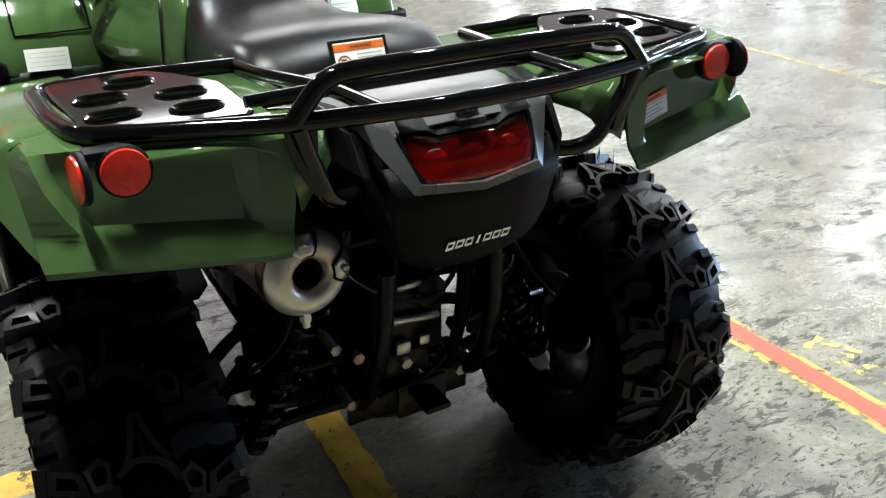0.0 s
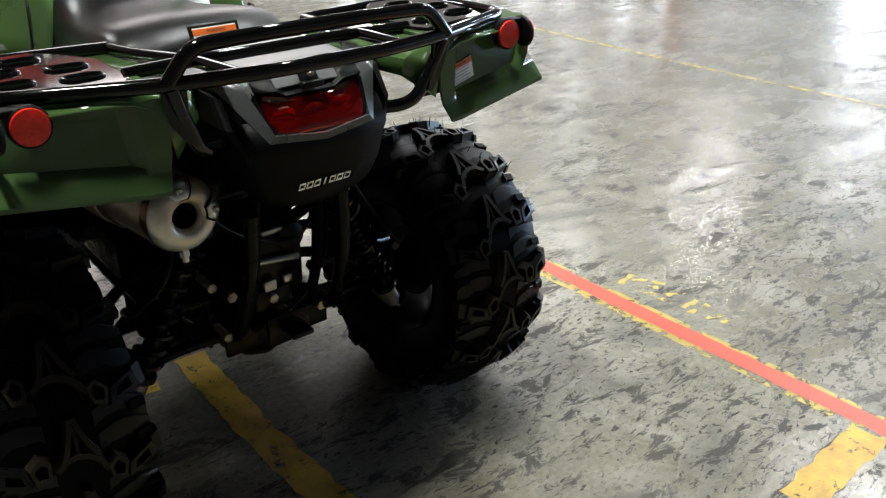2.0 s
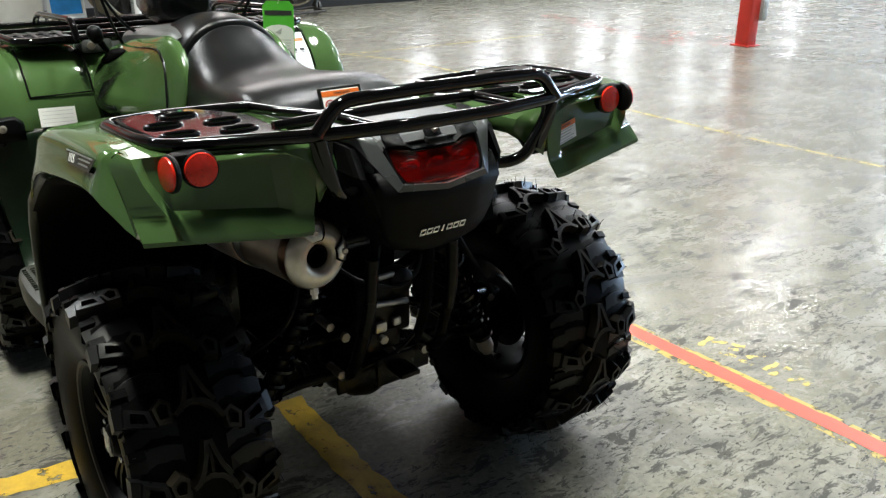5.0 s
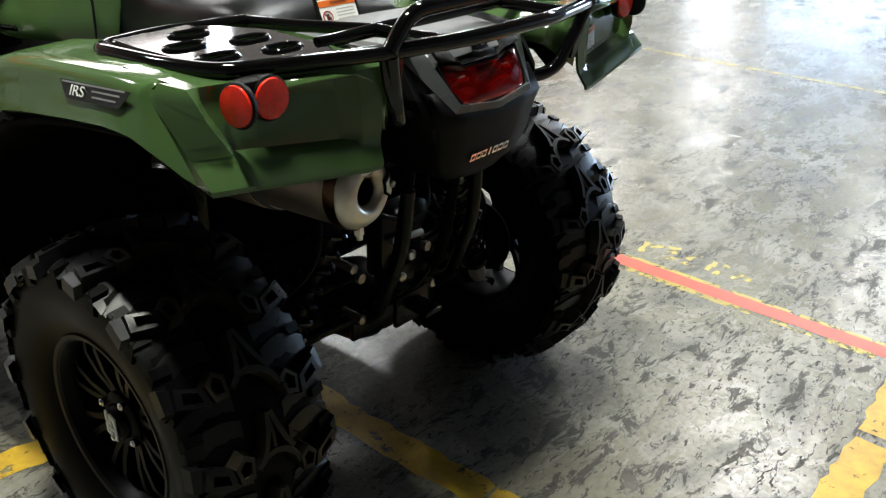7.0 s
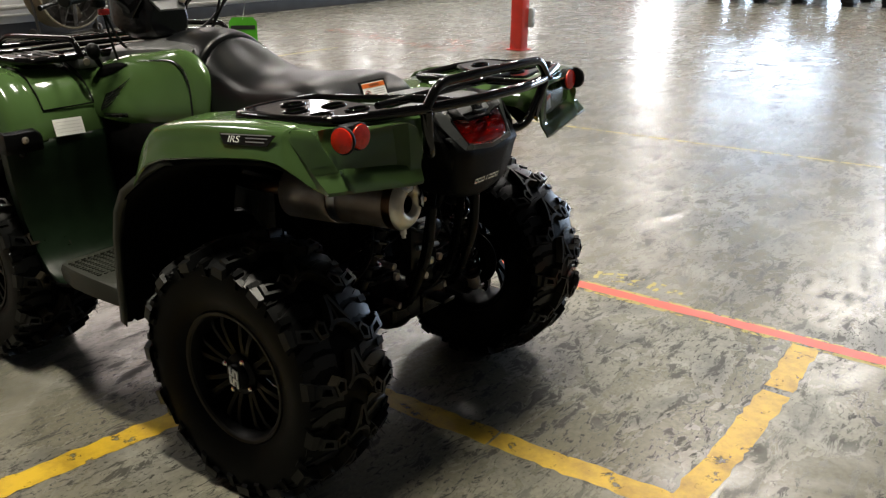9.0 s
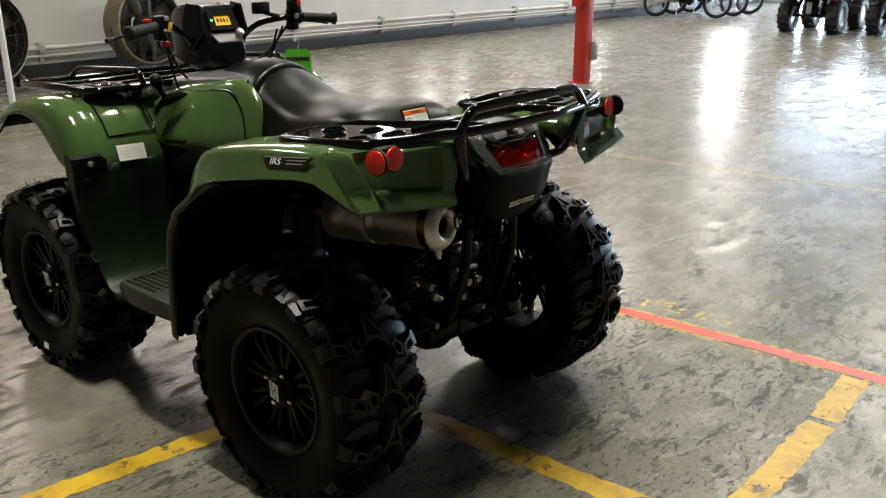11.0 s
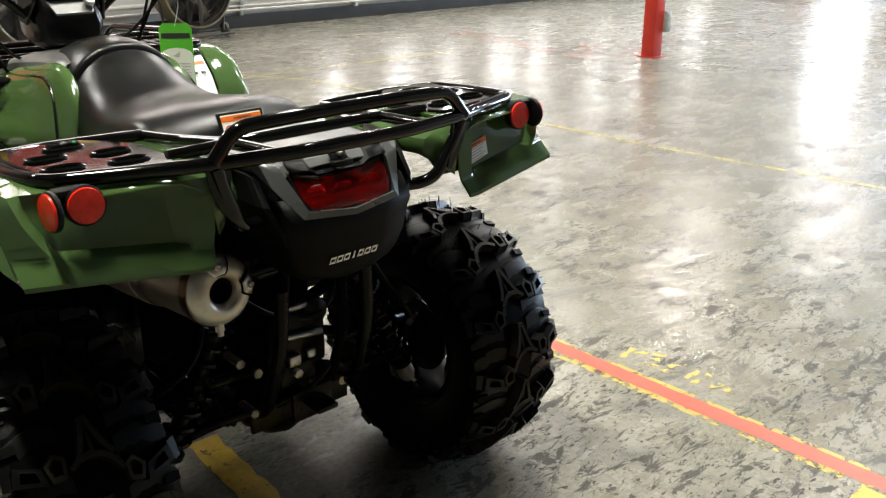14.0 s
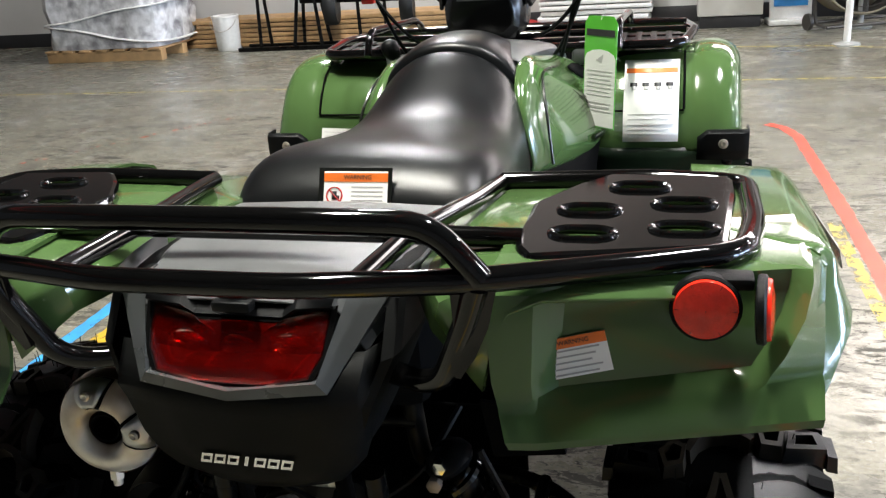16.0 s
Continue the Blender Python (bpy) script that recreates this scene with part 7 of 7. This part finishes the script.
part("sheet", bm, ORANGE_LABEL, notice)


# ---------------------------------------------------------------- drum fans
def drum_fan():
    fan = thing("drum_fan", "large drum fan with a tan casing on a wheeled stand", "fan", "drum fans")
    R, D = 0.46, 0.30
    bm = bmesh.new()
    lathe(bm, [(R, -D / 2), (R + 0.012, -D / 2 + 0.01), (R, -D / 2 + 0.03), (R, D / 2 - 0.03), (R + 0.012, D / 2 - 0.01), (R, D / 2), (R - 0.012, D / 2), (R - 0.012, -D / 2), (R, -D / 2)], axis((0, 0, 0.60), (0, 1, 0)), 44, cap=False)
    dr = part("drum", bm, FAN_TAN, fan, "tan painted steel drum")
    bm = bmesh.new()
    lathe(bm, [(R - 0.0145, -D / 2 + 0.004), (R - 0.0145, D / 2 - 0.004)], axis((0, 0, 0.60), (0, 1, 0)), 44, cap=False)
    part("drum_lining", bm, FAN_DARK, dr, "dark inside of the drum")
    bm = bmesh.new()
    lathe(bm, [(0.10, D / 2 - 0.03), (R - 0.016, D / 2 - 0.01)], axis((0, 0, 0.60), (0, 1, 0)), 44, cap=False)
    soften(part("back_mesh", bm, FAN_DARK, dr, "dark fine mesh at the back"), 0.004)
    bm = bmesh.new()
    for rr in (0.10, 0.20, 0.30, 0.40):
        tube(bm, [(rr * math.cos(2 * math.pi * k / 32), -D / 2 - 0.005, 0.60 + rr * math.sin(2 * math.pi * k / 32)) for k in range(32)], 0.003, 4, closed=True)
    for k in range(16):
        a = 2 * math.pi * k / 16
        rod(bm, (0.06 * math.cos(a), -D / 2 - 0.01, 0.60 + 0.06 * math.sin(a)), (R * math.cos(a), -D / 2 + 0.005, 0.60 + R * math.sin(a)), 0.003, 4)
    tagged(part("guard", bm, FAN_DARK, fan, "dark wire guard"), kind="stuff")
    for k in range(4):
        bm = bmesh.new()
        a = radians(25 + 90 * k)
        rows = []
        for t, w, tw in ((0.07, 0.05, 0.5), (0.20, 0.11, 0.42), (0.32, 0.14, 0.32), (0.42, 0.13, 0.25)):
            c = Vector((t * math.cos(a), 0, 0.60 + t * math.sin(a)))
            tan = Vector((-math.sin(a), 0, math.cos(a)))
            rows.append([c + tan * (w * q) + Vector((0, w * q * tw * 1.2, 0)) for q in (-0.5, 0, 0.5)])
        sheet(bm, rows)
        soften(part("blade", bm, FAN_BLADE, fan, "", 60), 0.004)
    bm = bmesh.new()
    lathe(bm, [(0.08, -0.06), (0.09, -0.02), (0.085, 0.10), (0.05, 0.13)], axis((0, 0.0, 0.60), (0, 1, 0)), 20)
    box(bm, (0, 0.10, 0.60), (0.07, 0.04, 0.86), 0.008)
    box(bm, (0, -0.135, 0.60), (0.05, 0.015, 0.88), 0.004)
    part("motor", bm, FAN_DARK, fan, "dark motor and mast")
    bm = bmesh.new()
    tube(bm, rounded([(-0.40, -0.20, 0.05), (-0.40, 0.0, 0.06), (-0.45, 0.02, 0.60)], 0.05), 0.016, 8)
    tube(bm, rounded([(0.40, -0.20, 0.05), (0.40, 0.0, 0.06), (0.45, 0.02, 0.60)], 0.05), 0.016, 8)
    rod(bm, (-0.40, 0.05, 0.07), (0.40, 0.05, 0.07), 0.016, 8)
    rod(bm, (-0.40, -0.20, 0.05), (0.40, -0.20, 0.05), 0.016, 8)
    part("stand", bm, FAN_DARK, fan, "dark tubular stand")
    for sx in (-1, 1):
        bm = bmesh.new()
        lathe(bm, [(0.03, -0.018), (0.075, -0.018), (0.08, 0.0), (0.075, 0.018), (0.03, 0.018)], axis((sx * 0.45, 0.05, 0.08), (1, 0, 0)), 20)
        part("wheel", bm, FAN_DARK, fan)
    return fan


fan = drum_fan()
fan.matrix_world = pose(4.02, 8.30, 0.0, 0, 0, 7)
copy_thing(fan, pose(2.02, 8.05, 0.0, 0, 0, 22))

# ---------------------------------------------------------------- white posts, sign, cabinet, white stack
for px, py in ((1.79, 7.05), (-1.65, 8.55), (2.05, 8.0)):
    post = thing("white_post", "slim white post standing on the floor", "post", "white posts")
    bm = bmesh.new()
    rod(bm, (px, py, 0.02), (px, py, 2.3), 0.030, 14)
    part("tube", bm, WHITE_PLASTIC if py < 7.9 or py > 8.2 else GREY_BOX, post)
    bm = bmesh.new()
    lathe(bm, [(0.11, 0.0), (0.11, 0.012), (0.04, 0.03)], pose(px, py, 0), 20)
    part("foot", bm, GREY_BOX, post)

sign = thing("poster_stand", "white stand with a blue printed poster", "sign", at=(1.48, 8.45, 0), turn=4)
bm = bmesh.new()
box(bm, (0, 0.06, 0.55), (0.40, 0.02, 1.05), 0.006, Matrix.Rotation(radians(-8), 4, "X"))
box(bm, (0, 0.0, 0.03), (0.44, 0.30, 0.05), 0.01)
part("board", bm, WHITE_PLASTIC, sign)
bm = bmesh.new()
box(bm, (0, 0.045, 0.56), (0.32, 0.004, 0.78), 0.0, Matrix.Rotation(radians(-8), 4, "X"))
part("poster", bm, BLUE_PRINT, sign, "blue printed sheet")
bm = bmesh.new()
for k in range(5):
    box(bm, (0, 0.041 - 0.006 * 0, 0.36 + 0.085 * k), (0.24, 0.003, 0.022), 0.0, Matrix.Rotation(radians(-8), 4, "X"))
part("print", bm, WHITE_LABEL, sign)

cab = thing("storage_cabinet", "beige cabinet with a dark plinth against the wall", "cabinet")
bm = bmesh.new()
box(bm, (0.90, 8.55, 0.62), (0.62, 0.55, 1.0), 0.012)
part("body", bm, PIPE_WHITE, cab)
bm = bmesh.new()
box(bm, (0.90, 8.56, 0.06), (0.58, 0.50, 0.12), 0.006)
part("plinth", bm, WALL_DARK, cab)

stack = thing("panel_stack", "stack of white ribbed panels on the floor", "panels")
rnd = random.Random(4)
for k in range(11):
    bm = bmesh.new()
    box(bm, (-0.45 + rnd.uniform(-0.02, 0.02), 8.62 + rnd.uniform(-0.02, 0.02), 0.035 + 0.055 * k), (1.15, 0.50, 0.040), 0.008)
    part("panel", bm, WHITE_PLASTIC, stack)
bm = bmesh.new()
box(bm, (-0.45, 8.62, 0.0075), (1.05, 0.45, 0.015))
part("board", bm, WOOD, stack)

# ---------------------------------------------------------------- stores against the wall, left
planks = thing("plank_stack", "stack of pale pine planks along the wall", "planks", "stores by the wall")
rnd = random.Random(6)
for j in range(6):
    for i in range(3):
        bm = bmesh.new()
        L = 3.4 + rnd.uniform(-0.3, 0.3)
        box(bm, (-3.5 + rnd.uniform(-0.15, 0.15), 8.28 + 0.17 * i, 0.028 + 0.052 * j), (L, 0.15, 0.042), 0.003)
        part("plank", bm, WOOD, planks)
bm = bmesh.new()
for x in (-4.6, -3.5, -2.4):
    box(bm, (x, 8.45, 0.0035), (0.08, 0.5, 0.007))
part("bearer", bm, WOOD, planks)

tarp = thing("tarpaulin", "crumpled red tarpaulin on the floor by the wall", "tarpaulin")
bm = bmesh.new()
rows = []
rnd = random.Random(8)
for j in range(9):
    row = []
    for i in range(15):
        u, v = i / 14, j / 8
        zz = 0.16 * math.sin(math.pi * u) ** 0.6 * math.sin(math.pi * v) ** 0.6 * (0.6 + 0.6 * rnd.random())
        row.append((-1.75 + 0.95 * u, 8.25 + 0.40 * v, 0.004 + zz))
    rows.append(row)
sheet(bm, rows)
soften(part("cloth", bm, TARP_RED, tarp, "", 80), 0.004, 1)

pallet = thing("pallet", "wooden pallet under the wrapped goods", "pallet")
PX, PY = -5.75, 7.95
for i in range(7):
    bm = bmesh.new()
    box(bm, (PX - 0.66 + 0.22 * i, PY, 0.125), (0.14, 1.05, 0.022), 0.002)
    part("deck_board", bm, WOOD, pallet)
for j in (-0.45, 0.0, 0.45):
    bm = bmesh.new()
    box(bm, (PX, PY + j, 0.057), (1.46, 0.10, 0.112), 0.003)
    part("bearer", bm, WOOD, pallet)
goods = thing("wrapped_goods", "boxed goods wrapped in clear crinkled stretch film", "goods")
bm = bmesh.new()
rnd = random.Random(12)
rings = []
for k, z in enumerate((0.138, 0.20, 0.32, 0.45, 0.58, 0.72, 0.86, 1.00, 1.08)):
    ring = []
    n = 44
    for i in range(n):
        a = 2 * math.pi * i / n
        c, s_ = math.cos(a), math.sin(a)
        q = 1 / max(abs(c) / 0.72, abs(s_) / 0.50)
        q = min(q, 0.80)
        w = 1 + rnd.uniform(-0.035, 0.035) - (0.10 if k == 8 else 0.0)
        ring.append((PX + c * q * w, PY + s_ * q * w, z + rnd.uniform(-0.02, 0.02) * (k > 0)))
    rings.append(ring)
g = sheet(bm, rings, close=True)
bm.faces.new(g[-1])
bm.faces.new(g[0][::-1])
part("film", bm, PLASTIC_WRAP, goods, "glossy crinkled film", 30)
for z, tilt in ((0.50, 0.10), (0.30, -0.12)):
    bm = bmesh.new()
    pts = []
    for i in range(40):
        a = 2 * math.pi * i / 40
        c, s_ = math.cos(a), math.sin(a)
        q = min(1 / max(abs(c) / 0.74, abs(s_) / 0.52), 0.82)
        pts.append((PX + c * q, PY + s_ * q, z + tilt * c))
    tube(bm, pts, 0.030, 6, closed=True, flat=0.35)
    part("film_band", bm, WHITE_PLASTIC, goods, "rope of twisted white film")

bucket = thing("bucket", "white plastic bucket on the floor", "bucket", at=(-4.50, 8.02, 0))
bm = bmesh.new()
lathe(bm, [(0.001, 0.004), (0.125, 0.0), (0.13, 0.01), (0.148, 0.36), (0.155, 0.365), (0.155, 0.385), (0.145, 0.385), (0.125, 0.02), (0.001, 0.02)], pose(0, 0, 0), 28, cap=False)
part("tub", bm, WHITE_PLASTIC, bucket)
bm = bmesh.new()
tube(bm, [(0.155 * math.cos(a), -0.06 - 0.10 * math.sin(a), 0.34 - 0.12 * math.sin(a)) for a in [math.pi * k / 12 for k in range(13)]], 0.004, 6)
part("bail", bm, STEEL_DULL, bucket)

stand = thing("steel_stand", "black steel A-frame stand on long feet", "stand")
for y in (7.85, 8.12):
    bm = bmesh.new()
    box(bm, (-3.72, y, 0.022), (1.15, 0.05, 0.044), 0.004)
    part("foot", bm, FRAME_BLACK, stand)
for x0, x1 in ((-4.02, -4.02), (-3.62, -3.45), (-3.30, -3.45)):
    for y in (7.85, 8.12):
        bm = bmesh.new()
        rod(bm, (x0, y, 0.04), (x1, 7.985, 1.35), 0.020, 8)
        part("leg", bm, FRAME_BLACK, stand)
bm = bmesh.new()
rod(bm, (-4.05, 7.985, 1.34), (-3.40, 7.985, 1.34), 0.022, 8)
rod(bm, (-3.6, 7.985, 0.60), (-3.28, 7.985, 0.62), 0.016, 8)
part("rail", bm, FRAME_BLACK, stand)
machine = thing("axle_rack", "dark axle assemblies with wheels stored by the wall", "machine parts")
for x in (-3.2, -2.35):
    bm = bmesh.new()
    lathe(bm, [(0.05, -0.07), (0.17, -0.07), (0.19, -0.04), (0.19, 0.04), (0.17, 0.07), (0.05, 0.07)], axis((x, 7.98, 0.42), (1, 0.2, 0)), 24)
    part("wheel", bm, GRIP, machine)
bm = bmesh.new()
rod(bm, (-3.55, 7.98, 0.50), (-1.95, 7.98, 0.47), 0.028, 10)
for x in (-3.2, -2.8, -2.35, -2.1):
    box(bm, (x, 7.98, 0.53), (0.12, 0.10, 0.10), 0.015)
for x in (-2.9, -2.6):
    rod(bm, (x, 7.98, 0.0), (x, 7.98, 0.48), 0.02, 8)
part("axle", bm, FRAME_BLACK, machine)

# ---------------------------------------------------------------- red quad bikes far off
def far_wheel(bm_t, bm_r, x, y, r=0.31, w=0.22):
    lathe(bm_t, [(r * 0.55, -w / 2), (r * 0.85, -w / 2), (r * 0.97, -w * 0.36), (r, 0), (r * 0.97, w * 0.36), (r * 0.85, w / 2), (r * 0.55, w / 2)], axis((x, y, r), (0, 1, 0)), 26, cap=False)
    for k in range(16):
        a = 2 * math.pi * k / 16
        for sgn in (-1, 1):
            box(bm_t, (x + r * 0.985 * math.cos(a), y + sgn * w * 0.25, r + r * 0.985 * math.sin(a)), (0.03, w * 0.42, 0.035), 0, Matrix.Rotation(-a + 0.3 * sgn, 4, "Y"))
    for sgn in (-1, 1):
        lathe(bm_r, [(r * 0.12, w * 0.40), (r * 0.50, w * 0.36), (r * 0.56, w * 0.46), (r * 0.52, w * 0.30)], axis((x, y, r), (0, sgn, 0)), 22)


def red_quad():
    q = thing("red_quad_bike", "red quad bike with black racks and silver wheels, seen from behind", "quad bike", "parked red quads")
    for x, y in ((0, 0.43), (0, -0.43), (1.25, 0.43), (1.25, -0.43)):
        bt, br = bmesh.new(), bmesh.new()
        far_wheel(bt, br, x, y)
        w = part("wheel", bt, GRIP, q, "black knobbly tyre on a silver wheel")
        part("rim", br, ALLOY, w)
    for s in (-1, 1):
        bm = bmesh.new()
        rows = []
        for x, z in ((-0.40, 0.62), (-0.38, 0.74), (-0.28, 0.82), (0.0, 0.82), (0.22, 0.76), (0.36, 0.62)):
            rows.append([(x, s * 0.16, z), (x, s * 0.30, z + 0.01), (x, s * 0.50, z), (x, s * 0.54, z - 0.05)])
        sheet(bm, rows)
        soften(part("rear_fender", bm, BIKE_RED, q, "red rear fender", 60), 0.01, 1)
        bm = bmesh.new()
        rows = []
        for x, z in ((0.88, 0.62), (0.95, 0.76), (1.10, 0.84), (1.30, 0.84), (1.50, 0.74)):
            rows.append([(x, s * 0.14, z), (x, s * 0.30, z + 0.01), (x, s * 0.50, z), (x, s * 0.54, z - 0.06)])
        sheet(bm, rows)
        soften(part("front_fender", bm, BIKE_RED, q, "red front fender", 60), 0.01, 1)
        bm = bmesh.new()
        box(bm, (-0.435, s * 0.33, 0.72), (0.02, 0.13, 0.06), 0.006)
        part("tail_light", bm, RED_LENS, q)
        bm = bmesh.new()
        tube(bm, [(0.98, s * 0.04, 1.0), (0.92, s * 0.18, 1.06), (0.84, s * 0.40, 1.04)], 0.013, 8)
        part("handlebar", bm, RACK_BLACK, q)
    bm = bmesh.new()
    box(bm, (-0.18, 0, 0.86), (0.52, 0.94, 0.05), 0.02)
    box(bm, (-0.425, 0, 0.74), (0.03, 0.86, 0.20), 0.01)
    part("rear_rack", bm, BLACK_PLASTIC, q, "black rear rack box")
    bm = bmesh.new()
    box(bm, (1.30, 0, 0.90), (0.50, 0.80, 0.04), 0.015)
    part("front_rack", bm, BLACK_PLASTIC, q)
    bm = bmesh.new()
    box(bm, (0.30, 0, 0.88), (0.70, 0.34, 0.16), 0.06)
    part("seat", bm, VINYL, q)
    bm = bmesh.new()
    box(bm, (0.85, 0, 0.90), (0.36, 0.34, 0.22), 0.07)
    box(bm, (0.92, 0, 1.06), (0.16, 0.20, 0.12), 0.04)
    part("tank", bm, BIKE_RED, q, "red tank cover")
    bm = bmesh.new()
    box(bm, (0.62, 0, 0.52), (0.80, 0.34, 0.42), 0.05)
    box(bm, (0.0, 0, 0.46), (0.30, 0.26, 0.34), 0.04)
    rod(bm, (0, -0.40, 0.31), (0, 0.40, 0.31), 0.03, 10)
    rod(bm, (1.25, -0.40, 0.31), (1.25, 0.40, 0.31), 0.03, 10)
    for s in (-1, 1):
        rod(bm, (-0.03, s * 0.16, 0.70), (-0.03, s * 0.30, 0.34), 0.03, 10)
    part("chassis", bm, FRAME_BLACK, q, "black chassis")
    bm = bmesh.new()
    box(bm, (-0.20, 0, 0.46), (0.02, 0.09, 0.20), 0.004)
    part("hitch_plate", bm, GREY_BOX, q)
    return q


rq = red_quad()
rq.matrix_world = pose(15.0, 4.05, 0, 0, 0, 0)
copy_thing(rq, pose(15.35, 2.60, 0, 0, 0, -2))
copy_thing(rq, pose(15.7, 1.15, 0, 0, 0, 2))
copy_thing(rq, pose(18.3, 4.3, 0, 0, 0, 0))


# ---------------------------------------------------------------- red dirt bikes by the wall
def dirt_bike():
    b = thing("dirt_bike", "red off-road motorcycle leaning on its stand", "motorcycle", "parked motorcycles")
    for x, r in ((0.0, 0.315), (1.42, 0.335)):
        bm = bmesh.new()
        tube(bm, [(x + (r - 0.035) * math.cos(2 * math.pi * k / 30), 0, r + (r - 0.035) * math.sin(2 * math.pi * k / 30)) for k in range(30)], 0.042 if x == 0 else 0.036, 8, closed=True)
        w = part("wheel", bm, GRIP, b, "knobbly tyre on a spoked wheel")
        bm = bmesh.new()
        tube(bm, [(x + (r - 0.085) * math.cos(2 * math.pi * k / 30), 0, r + (r - 0.085) * math.sin(2 * math.pi * k / 30)) for k in range(30)], 0.014, 6, closed=True)
        for k in range(16):
            a = 2 * math.pi * k / 16
            rod(bm, (x, 0.02 * (-1) ** k, r), (x + (r - 0.09) * math.cos(a), 0, r + (r - 0.09) * math.sin(a)), 0.003, 4)
        rod(bm, (x, -0.06, r), (x, 0.06, r), 0.035, 12)
        part("rim", bm, ALLOY, w)
    bm = bmesh.new()
    for s in (-1, 1):
        rod(bm, (1.42, s * 0.09, 0.335), (1.15, s * 0.09, 0.98), 0.024, 10)
    part("fork", bm, ALLOY, b, "bright fork legs")
    bm = bmesh.new()
    for s in (-1, 1):
        tube(bm, [(0.0, s * 0.08, 0.315), (0.45, s * 0.09, 0.40)], 0.026, 8)
    part("swing_arm", bm, ALLOY, b, "silver swing arm")
    bm = bmesh.new()
    tube(bm, rounded([(1.13, 0, 0.92), (0.95, 0, 0.86), (0.50, 0, 0.80), (0.45, 0, 0.40), (0.80, 0, 0.28), (1.08, 0, 0.80)], 0.06), 0.026, 8)
    box(bm, (0.72, 0, 0.48), (0.34, 0.24, 0.34), 0.05)
    part("engine", bm, FRAME_BLACK, b, "dark engine in its frame")
    bm = bmesh.new()
    rows = []
    for x, z, w in ((0.20, 0.94, 0.09), (0.45, 0.92, 0.11), (0.70, 0.90, 0.10), (0.95, 0.95, 0.09), (1.05, 0.97, 0.05)):
        rows.append([(x, -w, z - 0.04), (x, -w * 0.7, z), (x, w * 0.7, z), (x, w, z - 0.04)])
    sheet(bm, rows)
    soften(part("seat", bm, VINYL, b, "", 60), 0.05)
    for s in (-1, 1):
        bm = bmesh.new()
        prism(bm, [(0.72, 0.92), (1.02, 0.94), (1.22, 0.72), (1.05, 0.56), (0.80, 0.68)], 0.03, frame_at((0, s * 0.13, 0), (1, 0, 0), (0, 0, 1)))
        part("shroud", bm, BIKE_RED, b, "red radiator shroud")
        bm = bmesh.new()
        prism(bm, [(0.06, 0.86), (0.50, 0.86), (0.55, 0.66), (0.30, 0.62), (0.10, 0.74)], 0.02, frame_at((0, s * 0.10, 0), (1, 0, 0), (0, 0, 1)))
        part("side_plate", bm, BIKE_RED, b, "red side plate")
    for pts in ([(-0.28, 0.98), (0.0, 0.97), (0.28, 0.90)], [(1.05, 0.82), (1.40, 0.80), (1.72, 0.72)]):
        bm = bmesh.new()
        sheet(bm, [[(x, -0.08, z - 0.02), (x, 0, z + 0.01), (x, 0.08, z - 0.02)] for x, z in pts])
        soften(part("mudguard", bm, BIKE_RED, b, "red mudguard", 60), 0.008)
    bm = bmesh.new()
    tube(bm, rounded([(1.06, -0.40, 1.14), (1.10, -0.18, 1.12), (1.12, 0, 1.06), (1.10, 0.18, 1.12), (1.06, 0.40, 1.14)], 0.05), 0.012, 8)
    prism(bm, [(1.14, 1.10), (1.20, 0.92), (1.16, 0.82), (1.10, 0.95)], 0.18, frame_at((0, 0, 0), (1, 0, 0), (0, 0, 1)))
    part("handlebar", bm, RACK_BLACK, b)
    bm = bmesh.new()
    rod(bm, (0.52, -0.12, 0.34), (0.60, -0.30, 0.01), 0.012, 8)
    part("side_stand", bm, ALLOY, b)
    return b


db = dirt_bike()
db.matrix_world = pose(17.35, 8.45, 0, 0, 0, -82) @ pose(0, 0, 0, -7, 0, 0)
copy_thing(db, pose(18.25, 8.45, 0, 0, 0, -82) @ pose(0, 0, 0, -7, 0, 0))
copy_thing(db, pose(19.15, 8.45, 0, 0, 0, -82) @ pose(0, 0, 0, -7, 0, 0))
